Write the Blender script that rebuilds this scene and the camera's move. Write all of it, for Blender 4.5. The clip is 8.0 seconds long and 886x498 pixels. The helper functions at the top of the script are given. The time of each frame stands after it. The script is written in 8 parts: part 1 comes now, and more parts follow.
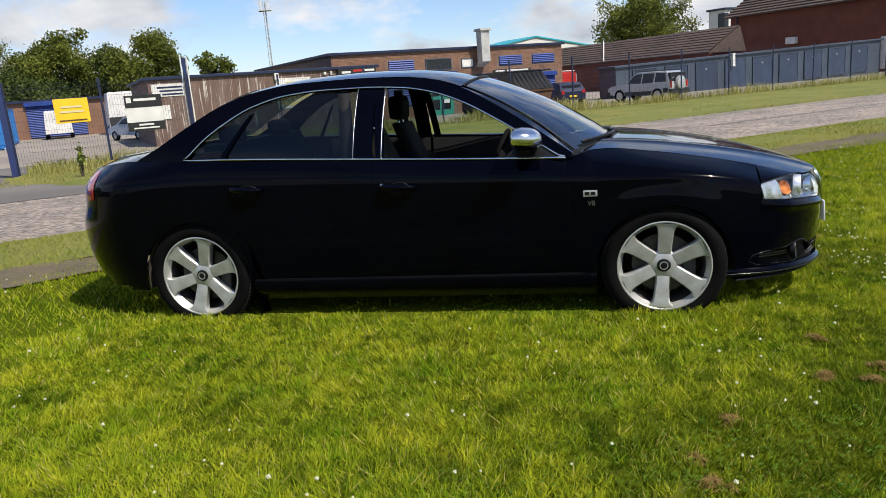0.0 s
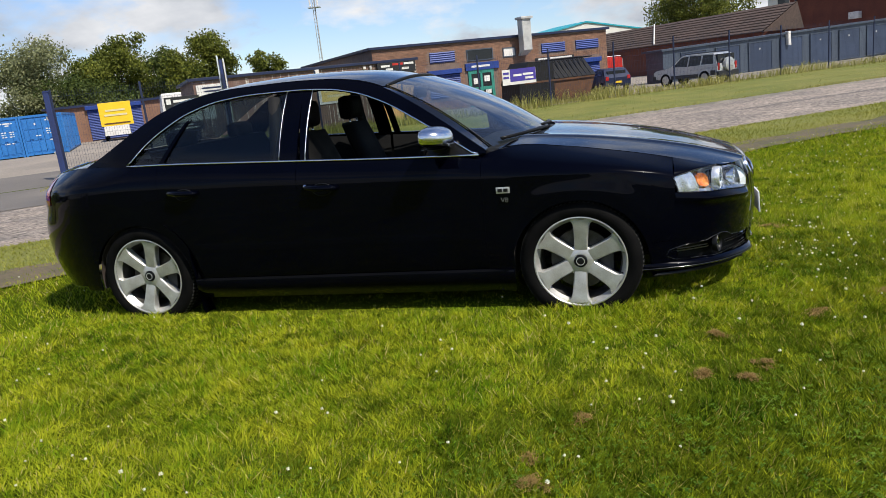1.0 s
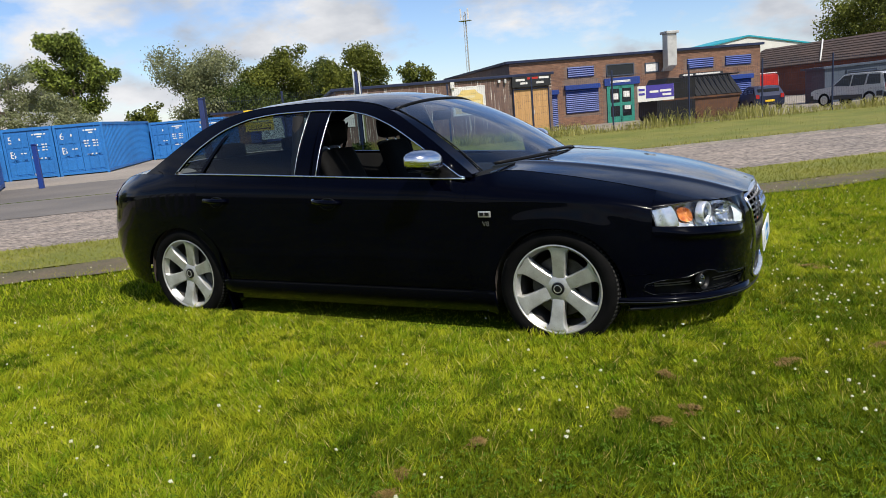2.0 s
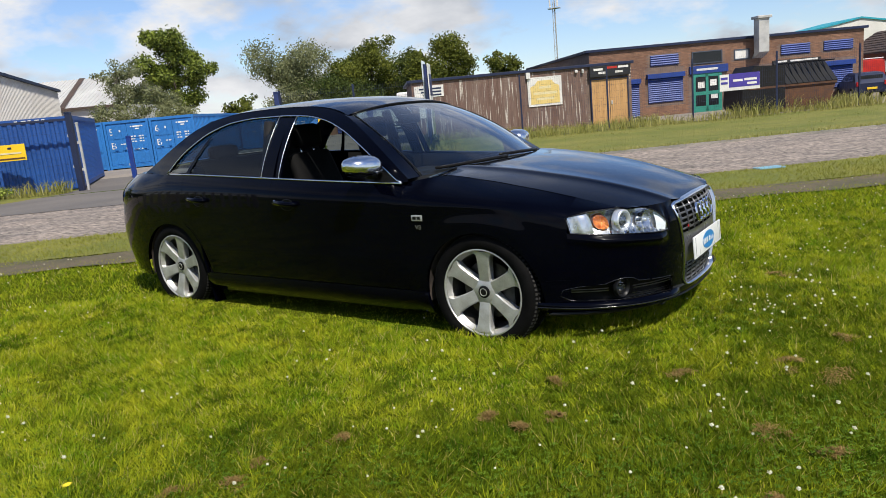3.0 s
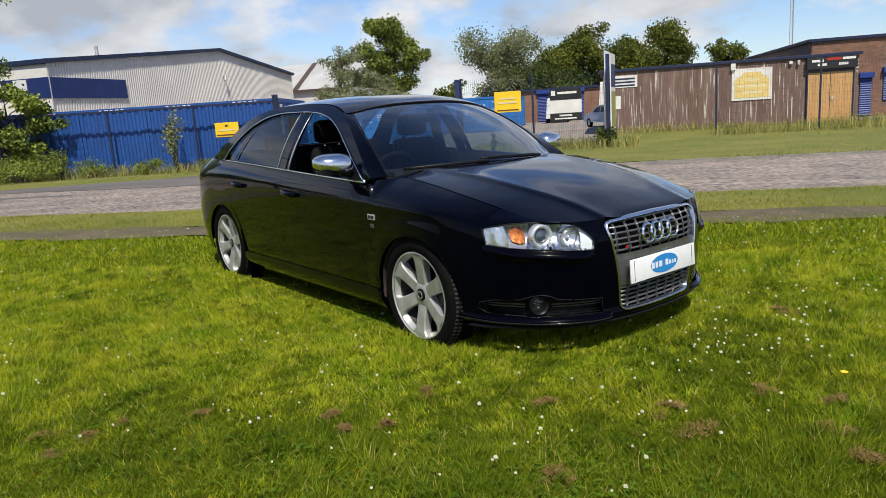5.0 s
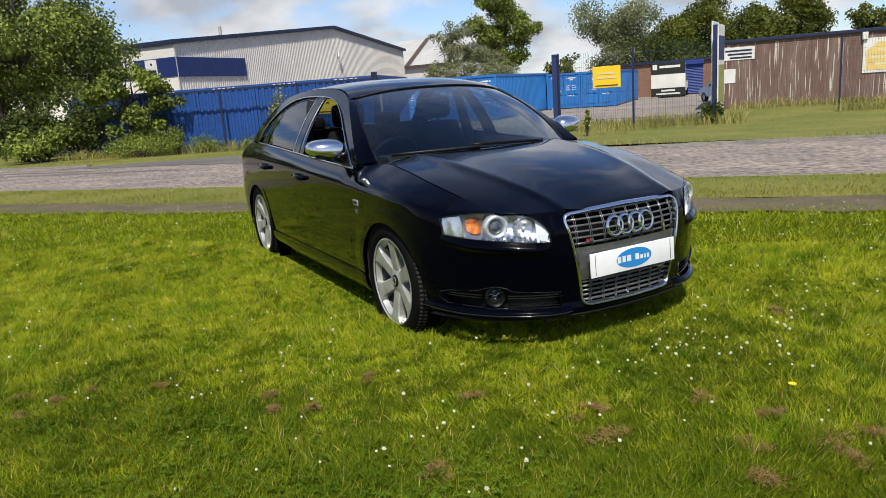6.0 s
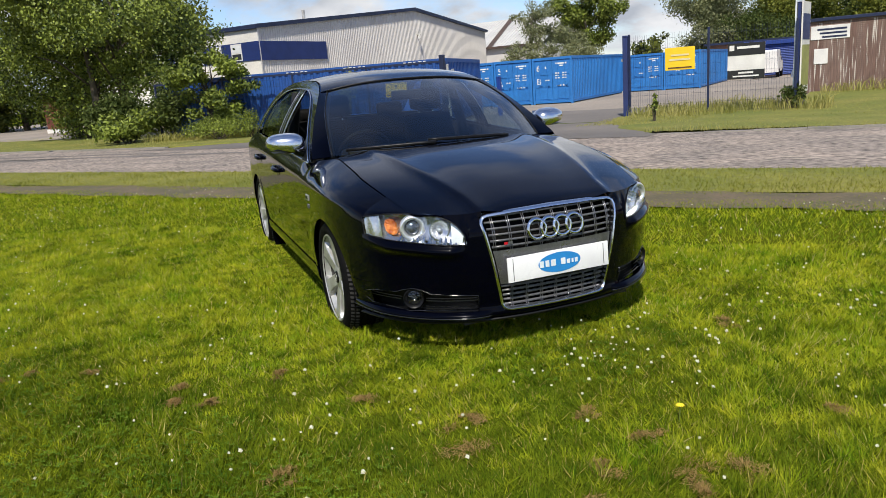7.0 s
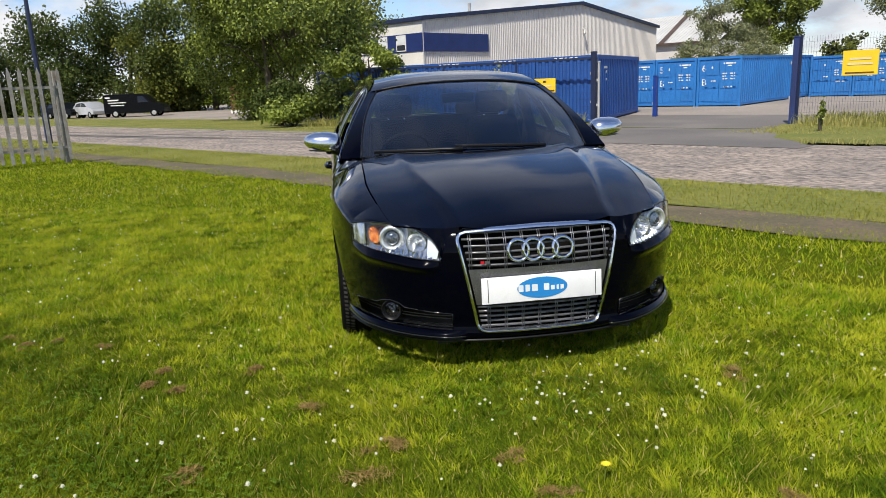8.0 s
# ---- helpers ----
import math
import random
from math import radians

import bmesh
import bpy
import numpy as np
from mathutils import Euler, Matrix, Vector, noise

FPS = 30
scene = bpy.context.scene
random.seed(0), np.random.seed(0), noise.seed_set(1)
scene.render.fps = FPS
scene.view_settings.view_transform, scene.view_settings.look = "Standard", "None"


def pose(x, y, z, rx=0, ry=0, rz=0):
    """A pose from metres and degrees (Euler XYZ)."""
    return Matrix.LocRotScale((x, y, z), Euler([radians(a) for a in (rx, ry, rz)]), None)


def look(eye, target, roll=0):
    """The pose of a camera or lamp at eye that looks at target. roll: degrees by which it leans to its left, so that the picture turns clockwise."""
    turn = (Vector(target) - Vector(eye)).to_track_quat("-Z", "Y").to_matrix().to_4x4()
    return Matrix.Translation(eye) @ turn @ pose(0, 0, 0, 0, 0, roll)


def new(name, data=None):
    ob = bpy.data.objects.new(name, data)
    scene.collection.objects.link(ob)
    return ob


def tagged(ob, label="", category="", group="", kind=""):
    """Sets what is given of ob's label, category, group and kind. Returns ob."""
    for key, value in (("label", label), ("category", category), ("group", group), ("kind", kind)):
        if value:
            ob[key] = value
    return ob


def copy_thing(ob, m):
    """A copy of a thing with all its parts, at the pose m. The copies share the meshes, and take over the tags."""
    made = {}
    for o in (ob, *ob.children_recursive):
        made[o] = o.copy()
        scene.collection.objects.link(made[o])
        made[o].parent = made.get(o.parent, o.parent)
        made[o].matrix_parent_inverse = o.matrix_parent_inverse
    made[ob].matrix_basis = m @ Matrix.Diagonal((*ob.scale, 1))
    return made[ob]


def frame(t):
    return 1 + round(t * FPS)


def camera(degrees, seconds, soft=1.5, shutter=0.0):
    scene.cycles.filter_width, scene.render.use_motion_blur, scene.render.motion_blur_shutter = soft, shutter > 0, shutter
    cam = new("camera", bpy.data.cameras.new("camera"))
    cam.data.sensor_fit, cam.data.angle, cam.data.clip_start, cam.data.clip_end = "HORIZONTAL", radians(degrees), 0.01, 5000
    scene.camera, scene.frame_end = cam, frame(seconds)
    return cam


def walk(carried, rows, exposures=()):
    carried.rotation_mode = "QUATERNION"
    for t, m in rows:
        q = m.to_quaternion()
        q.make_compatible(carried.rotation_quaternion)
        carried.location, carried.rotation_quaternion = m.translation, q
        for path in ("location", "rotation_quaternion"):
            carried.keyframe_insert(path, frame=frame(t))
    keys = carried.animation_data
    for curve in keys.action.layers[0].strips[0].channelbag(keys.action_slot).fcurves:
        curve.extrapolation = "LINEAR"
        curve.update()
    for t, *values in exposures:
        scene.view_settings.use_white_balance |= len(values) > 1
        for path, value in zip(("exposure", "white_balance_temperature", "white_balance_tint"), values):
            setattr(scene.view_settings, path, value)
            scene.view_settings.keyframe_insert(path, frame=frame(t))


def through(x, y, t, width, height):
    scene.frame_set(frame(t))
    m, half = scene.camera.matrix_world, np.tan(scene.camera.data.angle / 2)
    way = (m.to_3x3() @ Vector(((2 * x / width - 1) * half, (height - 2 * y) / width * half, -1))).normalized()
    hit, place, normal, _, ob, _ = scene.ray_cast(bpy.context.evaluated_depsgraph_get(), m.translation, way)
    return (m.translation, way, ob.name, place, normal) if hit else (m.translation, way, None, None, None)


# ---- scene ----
cam = camera(64.2, 8.0, soft=0.7)
METRES, EYE = 6.25, 1.25
ROWS = [
    (0.0, 0.0, 0.0, 0.0, -0.97, -13.04, 4.2),
    (0.5, 0.0561, -0.0024, -0.005, 0.01, -13.35, 4.8),
    (1.0, 0.1182, -0.0035, -0.0026, 3.32, -13.41, 6.16),
    (1.5, 0.19, -0.0086, 0.0002, 9.48, -12.33, 5.39),
    (1.7, 0.2137, -0.008, -0.0043, 11.71, -11.75, 5.33),
    (2.8, 0.3656, 0.0227, -0.002, 22.35, -11.35, 4.48),
    (3.0, 0.3887, 0.0232, -0.0006, 22.64, -11.54, 5.27),
    (3.5, 0.4435, 0.0426, -0.0071, 25.47, -11.8, 3.58),
    (4.0, 0.4937, 0.0674, -0.0055, 30.0, -11.08, 4.61),
    (4.5, 0.5483, 0.0947, -0.0014, 36.86, -11.36, 4.19),
    (5.0, 0.5851, 0.1347, -0.0039, 39.93, -11.19, 3.72),
    (5.2, 0.5985, 0.1515, 0.0006, 41.33, -11.95, 3.55),
    (6.3, 0.6969, 0.2496, -0.002, 51.33, -12.41, 4.1),
    (6.5, 0.7121, 0.2718, 0.0001, 52.14, -12.54, 3.92),
    (7.0, 0.7378, 0.3249, 0.0013, 56.2, -13.5, 4.37),
    (7.5, 0.7653, 0.3827, 0.0058, 65.17, -13.78, 3.32),
    (8.0, 0.7769, 0.4475, 0.0041, 69.55, -13.24, 2.45),
]
walk(cam, [(t, pose(0, 0, EYE) @ pose(METRES * x, METRES * y, METRES * z, 90 + pitch, roll, yaw))
           for t, x, y, z, yaw, pitch, roll in ROWS], [(0.0, 0.18), (1.5, 0.14), (3.5, 0.07), (5.0, 0.02), (6.5, 0.09), (8.0, 0.19)])

# ---------------------------------------------------------------- light
SUN_FROM = Vector((0.45, -0.39, 0.80)).normalized()
sun_data = bpy.data.lights.new("sun", "SUN")
sun_data.energy, sun_data.angle, sun_data.color = 5.0, radians(0.53), (1.0, 0.94, 0.83)
sun = new("sun", sun_data)
sun.matrix_world = look(SUN_FROM * 60, (0, 0, 0))

world = bpy.data.worlds.new("sky")
scene.world = world
world.use_nodes = True
wn, wl = world.node_tree.nodes, world.node_tree.links
wn.clear()


def wnode(kind, **props):
    n = wn.new(kind)
    for k, v in props.items():
        setattr(n, k, v)
    return n


sky = wnode("ShaderNodeTexSky", sky_type="NISHITA", sun_disc=False, sun_elevation=math.asin(SUN_FROM.z),
            sun_rotation=math.atan2(SUN_FROM.x, SUN_FROM.y), dust_density=0.2, ozone_density=3.0)
coord = wnode("ShaderNodeTexCoord")
split = wnode("ShaderNodeSeparateXYZ")
wl.new(coord.outputs["Generated"], split.inputs[0])
# clouds lie on a flat layer high above: direction over height
lift = wnode("ShaderNodeMath", operation="MAXIMUM")
wl.new(split.outputs[2], lift.inputs[0])
lift.inputs[1].default_value = 0.0
lift2 = wnode("ShaderNodeMath", operation="ADD")
wl.new(lift.outputs[0], lift2.inputs[0])
lift2.inputs[1].default_value = 0.45
flat = wnode("ShaderNodeVectorMath", operation="DIVIDE")
wl.new(coord.outputs["Generated"], flat.inputs[0])
wl.new(lift2.outputs[0], flat.inputs[1])
puff = wnode("ShaderNodeTexNoise")
puff.inputs["Scale"].default_value, puff.inputs["Detail"].default_value = 2.3, 8.0
puff.inputs["Roughness"].default_value = 0.56
wl.new(flat.outputs[0], puff.inputs["Vector"])
cover = wnode("ShaderNodeMapRange")
cover.inputs["From Min"].default_value, cover.inputs["From Max"].default_value = 0.448, 0.56
wl.new(puff.outputs["Fac"], cover.inputs["Value"])
shade = wnode("ShaderNodeTexNoise")
shade.inputs["Scale"].default_value, shade.inputs["Detail"].default_value = 3.6, 6.0
off = wnode("ShaderNodeVectorMath", operation="ADD")
off.inputs[1].default_value = (3.1, 1.7, 0.4)
wl.new(flat.outputs[0], off.inputs[0])
wl.new(off.outputs[0], shade.inputs["Vector"])
tone = wnode("ShaderNodeValToRGB")
tone.color_ramp.elements[0].position, tone.color_ramp.elements[0].color = 0.36, (6.2, 6.7, 7.6, 1)
tone.color_ramp.elements[1].position, tone.color_ramp.elements[1].color = 0.6, (11.4, 11.5, 11.8, 1)
wl.new(shade.outputs["Fac"], tone.inputs[0])
mixc = wnode("ShaderNodeMix", data_type="RGBA")
# fewer clouds overhead than towards the horizon
high = wnode("ShaderNodeMapRange")
high.inputs["From Min"].default_value, high.inputs["From Max"].default_value = 0.22, 0.62
high.inputs["To Min"].default_value, high.inputs["To Max"].default_value = 1.0, 0.15
wl.new(split.outputs[2], high.inputs["Value"])
thin = wnode("ShaderNodeMath", operation="MULTIPLY")
wl.new(cover.outputs[0], thin.inputs[0])
wl.new(high.outputs[0], thin.inputs[1])
wl.new(thin.outputs[0], mixc.inputs["Factor"])
bright = wnode("ShaderNodeVectorMath", operation="MULTIPLY")
bright.inputs[1].default_value = (1.5, 1.58, 1.85)
wl.new(sky.outputs[0], bright.inputs[0])
wl.new(bright.outputs[0], mixc.inputs["A"])
wl.new(tone.outputs[0], mixc.inputs["B"])
back = wnode("ShaderNodeBackground")
back.inputs["Strength"].default_value = 0.07
wl.new(mixc.outputs["Result"], back.inputs[0])
wout = wnode("ShaderNodeOutputWorld")
wl.new(back.outputs[0], wout.inputs[0])

# ---------------------------------------------------------------- materials


def nodes_of(name):
    m = bpy.data.materials.new(name)
    m.use_nodes = True
    t = m.node_tree
    return m, t.nodes, t.links, t.nodes["Principled BSDF"]


def surface(name, c1, c2=None, scale=4.0, rough=0.6, metal=0.0, bump=0.0, fine=60.0, coat=0.0, spec=0.5, grain=0.25,
            island=0.0, stretch=(1, 1, 1), rough_var=0.1, obj_random=0.0, coords="Object", drips=None):
    """A procedural surface: two tones in broad patches, a fine grain over them, relief and uneven gloss."""
    m, n, l, p = nodes_of(name)
    c2 = c2 or tuple(v * 0.75 for v in c1)
    tc = n.new("ShaderNodeTexCoord")
    mp = n.new("ShaderNodeMapping")
    mp.inputs["Scale"].default_value = stretch
    l.new(tc.outputs[coords], mp.inputs[0])
    big = n.new("ShaderNodeTexNoise")
    big.inputs["Scale"].default_value, big.inputs["Detail"].default_value = scale, 5.0
    l.new(mp.outputs[0], big.inputs["Vector"])
    small = n.new("ShaderNodeTexNoise")
    small.inputs["Scale"].default_value, small.inputs["Detail"].default_value = fine, 3.0
    l.new(mp.outputs[0], small.inputs["Vector"])
    ramp = n.new("ShaderNodeMapRange")
    ramp.inputs["From Min"].default_value, ramp.inputs["From Max"].default_value = 0.35, 0.65
    l.new(big.outputs["Fac"], ramp.inputs["Value"])
    mix = n.new("ShaderNodeMix")
    mix.data_type = "RGBA"
    mix.inputs["A"].default_value, mix.inputs["B"].default_value = (*c1, 1), (*c2, 1)
    l.new(ramp.outputs[0], mix.inputs["Factor"])
    gr = n.new("ShaderNodeMapRange")
    gr.inputs["From Min"].default_value, gr.inputs["From Max"].default_value = 0.25, 0.75
    gr.inputs["To Min"].default_value, gr.inputs["To Max"].default_value = 1 - grain, 1 + grain
    l.new(small.outputs["Fac"], gr.inputs["Value"])
    mul = n.new("ShaderNodeVectorMath")
    mul.operation = "SCALE"
    l.new(mix.outputs["Result"], mul.inputs[0])
    l.new(gr.outputs[0], mul.inputs["Scale"])
    last = mul.outputs[0]
    if drips:
        # pale runs down the wall
        mp2 = n.new("ShaderNodeMapping")
        mp2.inputs["Scale"].default_value = (15.0, 15.0, 0.6)
        l.new(tc.outputs[coords], mp2.inputs[0])
        run = n.new("ShaderNodeTexNoise")
        run.inputs["Scale"].default_value, run.inputs["Detail"].default_value = 1.0, 4.0
        l.new(mp2.outputs[0], run.inputs["Vector"])
        cut = n.new("ShaderNodeMapRange")
        cut.inputs["From Min"].default_value, cut.inputs["From Max"].default_value, cut.inputs["To Max"].default_value = 0.59, 0.65, 0.85
        l.new(run.outputs["Fac"], cut.inputs["Value"])
        wash = n.new("ShaderNodeMix")
        wash.data_type = "RGBA"
        wash.inputs["B"].default_value = (*drips, 1)
        l.new(cut.outputs[0], wash.inputs["Factor"])
        l.new(last, wash.inputs["A"])
        last = wash.outputs["Result"]
    for amount, kind, socket in ((island, "ShaderNodeNewGeometry", "Random Per Island"), (obj_random, "ShaderNodeObjectInfo", "Random")):
        if amount:
            g = n.new(kind)
            r = n.new("ShaderNodeMapRange")
            r.inputs["To Min"].default_value, r.inputs["To Max"].default_value = 1 - amount, 1 + amount
            l.new(g.outputs[socket], r.inputs["Value"])
            s = n.new("ShaderNodeVectorMath")
            s.operation = "SCALE"
            l.new(last, s.inputs[0])
            l.new(r.outputs[0], s.inputs["Scale"])
            last = s.outputs[0]
    l.new(last, p.inputs["Base Color"])
    rr = n.new("ShaderNodeMapRange")
    rr.inputs["To Min"].default_value, rr.inputs["To Max"].default_value = max(rough - rough_var, 0.02), min(rough + rough_var, 1.0)
    l.new(big.outputs["Fac"], rr.inputs["Value"])
    l.new(rr.outputs[0], p.inputs["Roughness"])
    p.inputs["Metallic"].default_value = metal
    p.inputs["Specular IOR Level"].default_value = spec
    p.inputs["Coat Weight"].default_value = coat
    p.inputs["Coat Roughness"].default_value = 0.03
    if bump:
        b = n.new("ShaderNodeBump")
        b.inputs["Strength"].default_value, b.inputs["Distance"].default_value = bump, 0.01
        l.new(small.outputs["Fac"], b.inputs["Height"])
        l.new(b.outputs[0], p.inputs["Normal"])
    return m


def glass(name, tint, rough=0.0, ior=1.5, rise=4.2):
    """Thin glass: clear sight tinted by the pane, with a mirror gloss that grows towards grazing sight."""
    m, n, l, p = nodes_of(name)
    n.remove(p)
    lw, po, fr = n.new("ShaderNodeLayerWeight"), n.new("ShaderNodeMath"), n.new("ShaderNodeMath")
    lw.inputs["Blend"].default_value = 0.5
    po.operation, po.inputs[1].default_value = "POWER", rise
    l.new(lw.outputs["Facing"], po.inputs[0])
    f0 = ((ior - 1) / (ior + 1)) ** 2
    fr.operation, fr.inputs[1].default_value, fr.inputs[2].default_value = "MULTIPLY_ADD", 1 - f0, f0
    l.new(po.outputs[0], fr.inputs[0])
    tr, gl, mx = n.new("ShaderNodeBsdfTransparent"), n.new("ShaderNodeBsdfGlossy"), n.new("ShaderNodeMixShader")
    tr.inputs[0].default_value = (*tint, 1)
    gl.inputs["Roughness"].default_value = rough
    gl.inputs["Color"].default_value = (1, 1, 1, 1)
    l.new(fr.outputs[0], mx.inputs[0])
    l.new(tr.outputs[0], mx.inputs[1])
    l.new(gl.outputs[0], mx.inputs[2])
    l.new(mx.outputs[0], n["Material Output"].inputs[0])
    return m


def leafy(name, c1, c2, rough=0.55, through=0.35, scale=0.6, island=0.45, gloss=0.35, straw=None):
    """Blades and leaves: varied greens, light shining through."""
    m, n, l, p = nodes_of(name)
    tc = n.new("ShaderNodeTexCoord")
    big = n.new("ShaderNodeTexNoise")
    big.inputs["Scale"].default_value, big.inputs["Detail"].default_value = scale, 4.0
    l.new(tc.outputs["Object"], big.inputs["Vector"])
    g = n.new("ShaderNodeNewGeometry")
    add = n.new("ShaderNodeMath")
    add.operation = "MULTIPLY_ADD"
    l.new(g.outputs["Random Per Island"], add.inputs[0])
    add.inputs[1].default_value = island
    l.new(big.outputs["Fac"], add.inputs[2])
    if straw:
        # a second, broader patchiness over the first
        wide = n.new("ShaderNodeTexNoise")
        wide.inputs["Scale"].default_value, wide.inputs["Detail"].default_value = scale * 0.22, 3.0
        l.new(tc.outputs["Object"], wide.inputs["Vector"])
        both = n.new("ShaderNodeMix")
        both.inputs["Factor"].default_value = 0.55
        l.new(big.outputs["Fac"], both.inputs["A"])
        l.new(wide.outputs["Fac"], both.inputs["B"])
        l.new(both.outputs["Result"], add.inputs[2])
    r = n.new("ShaderNodeMapRange")
    r.inputs["From Min"].default_value, r.inputs["From Max"].default_value = 0.42, 0.58 + island
    l.new(add.outputs[0], r.inputs["Value"])
    mix = n.new("ShaderNodeMix")
    mix.data_type = "RGBA"
    mix.inputs["A"].default_value, mix.inputs["B"].default_value = (*c1, 1), (*c2, 1)
    l.new(r.outputs[0], mix.inputs["Factor"])
    last = mix.outputs["Result"]
    if straw:
        pick = n.new("ShaderNodeMath")
        pick.operation = "GREATER_THAN"
        l.new(g.outputs["Random Per Island"], pick.inputs[0])
        pick.inputs[1].default_value = 0.94
        dry = n.new("ShaderNodeMix")
        dry.data_type = "RGBA"
        dry.inputs["B"].default_value = (*straw, 1)
        l.new(pick.outputs[0], dry.inputs["Factor"])
        l.new(last, dry.inputs["A"])
        last = dry.outputs["Result"]
    l.new(last, p.inputs["Base Color"])
    p.inputs["Roughness"].default_value = rough
    p.inputs["Specular IOR Level"].default_value = gloss
    tl, mx = n.new("ShaderNodeBsdfTranslucent"), n.new("ShaderNodeMixShader")
    l.new(last, tl.inputs[0])
    mx.inputs[0].default_value = through
    l.new(p.outputs[0], mx.inputs[1])
    l.new(tl.outputs[0], mx.inputs[2])
    l.new(mx.outputs[0], n["Material Output"].inputs[0])
    return m


PAINT = surface("black_car_paint", (0.0008, 0.001, 0.0035), (0.0006, 0.0007, 0.0025), 3.0, 0.2, 0.0, fine=900, coat=1.0, spec=0.02, grain=0.35, rough_var=0.03)
PAINT.node_tree.nodes["Principled BSDF"].inputs["Coat IOR"].default_value = 1.75
# lacquer gloss that grows towards grazing sight
facing, gloss = PAINT.node_tree.nodes.new("ShaderNodeLayerWeight"), PAINT.node_tree.nodes.new("ShaderNodeMapRange")
facing.inputs["Blend"].default_value = 0.5
gloss.inputs["From Min"].default_value = 0.3
gloss.inputs["From Max"].default_value, gloss.inputs["To Min"].default_value, gloss.inputs["To Max"].default_value = 0.76, 0.09, 1.0
PAINT.node_tree.links.new(facing.outputs["Facing"], gloss.inputs["Value"])
PAINT.node_tree.links.new(gloss.outputs[0], PAINT.node_tree.nodes["Principled BSDF"].inputs["Coat Weight"])
# bluish coat tint stands in for blue sky reflected in the lacquer
PAINT.node_tree.nodes["Principled BSDF"].inputs["Coat Tint"].default_value = (0.86, 0.92, 1.0, 1)
VENTGREY = surface("vent_slat_grey", (0.16, 0.16, 0.165), (0.12, 0.12, 0.12), 20, 0.3, fine=200)
RINGSILVER = surface("lamp_ring_silver", (0.93, 0.94, 0.95), (0.8, 0.81, 0.82), 40, 0.3, 0.75, fine=200, grain=0.05)
GLOSSBLACK = surface("gloss_black_plastic", (0.012, 0.012, 0.013), None, 8, 0.16, fine=300, spec=0.6)
GRILLEBAR = surface("satin_grille_bar", (0.2, 0.2, 0.205), (0.15, 0.15, 0.155), 20, 0.34, 0.6, fine=200)
SLAT = surface("grey_grille_slat", (0.23, 0.23, 0.24), (0.17, 0.17, 0.18), 20, 0.3, 0.75, fine=200)
TRIM = surface("satin_black_trim", (0.006, 0.006, 0.0065), None, 8, 0.4, fine=300, spec=0.25)
PLASTIC = surface("black_plastic", (0.018, 0.018, 0.019), (0.026, 0.026, 0.026), 8, 0.55, bump=0.1, fine=400)
LINER = surface("dusty_arch_liner", (0.03, 0.022, 0.018), (0.06, 0.044, 0.036), 9, 0.9, bump=0.3, fine=120)
CHROME = surface("chrome", (0.78, 0.79, 0.8), (0.7, 0.71, 0.73), 6, 0.08, 1.0, fine=300, grain=0.03, rough_var=0.04)
LAMPSILVER = surface("lamp_reflector", (0.78, 0.79, 0.8), (0.6, 0.61, 0.63), 40, 0.24, 0.82, fine=200, grain=0.08)
BRUSHED = surface("matt_aluminium_lit_edge", (0.72, 0.73, 0.75), (0.64, 0.65, 0.68), 6, 0.33, 1.0, fine=400, grain=0.05, rough_var=0.06)
MIRRORCAP = surface("silver_mirror_cap", (0.8, 0.81, 0.83), (0.74, 0.75, 0.78), 6, 0.2, 1.0, fine=400, grain=0.04, rough_var=0.05)
ALLOY = surface("silver_alloy", (0.56, 0.56, 0.54), (0.44, 0.43, 0.4), 14, 0.36, 0.55, fine=260, grain=0.12)
DISC = surface("brake_steel", (0.1, 0.095, 0.09), (0.06, 0.055, 0.05), 20, 0.45, 1.0, fine=200)
TREAD = surface("worn_tread", (0.016, 0.0155, 0.015), (0.03, 0.028, 0.026), 16, 0.85, bump=0.2, fine=200)
RUBBER = surface("tyre_rubber", (0.003, 0.003, 0.003), (0.006, 0.0057, 0.0055), 12, 0.75, bump=0.25, fine=220, spec=0.08)
BARREL = surface("dusty_wheel_barrel", (0.09, 0.085, 0.08), (0.05, 0.047, 0.044), 18, 0.5, 0.5, fine=200, grain=0.2)
DARKGLASS = glass("tinted_glass", (0.3, 0.37, 0.39), ior=1.5)
CLEARGLASS = glass("windscreen_glass", (0.66, 0.75, 0.76), ior=1.5, rise=2.6)
LENS = glass("lamp_lens", (0.93, 0.95, 0.96))
SEAT = surface("dark_seat_leather", (0.004, 0.004, 0.0045), (0.007, 0.0068, 0.0065), 10, 0.6, bump=0.2, fine=180, spec=0.06)
CABIN = surface("cabin_plastic", (0.011, 0.011, 0.012), (0.015, 0.015, 0.015), 10, 0.7, bump=0.15, fine=300, spec=0.2)
HOUSING = surface("silvered_housing", (0.62, 0.63, 0.65), (0.42, 0.43, 0.45), 20, 0.2, 0.9, fine=120, grain=0.08)
BEZEL = surface("lamp_chrome", (0.86, 0.87, 0.89), (0.7, 0.71, 0.74), 30, 0.16, 1.0, fine=60, grain=0.1)
HEADLINE = surface("dark_headlining", (0.06, 0.06, 0.058), (0.05, 0.05, 0.048), 10, 0.95, fine=300)
ORANGE = surface("orange_indicator", (0.9, 0.3, 0.05), (0.42, 0.08, 0.008), 45, 0.18, 0.35, fine=110, grain=0.4, bump=0.8)
REDLAMP = surface("red_lamp", (0.45, 0.01, 0.012), None, 30, 0.12, coat=1, fine=90)
WHITE = surface("white_plate", (0.8, 0.8, 0.79), (0.75, 0.75, 0.75), 10, 0.3, fine=200, grain=0.04)
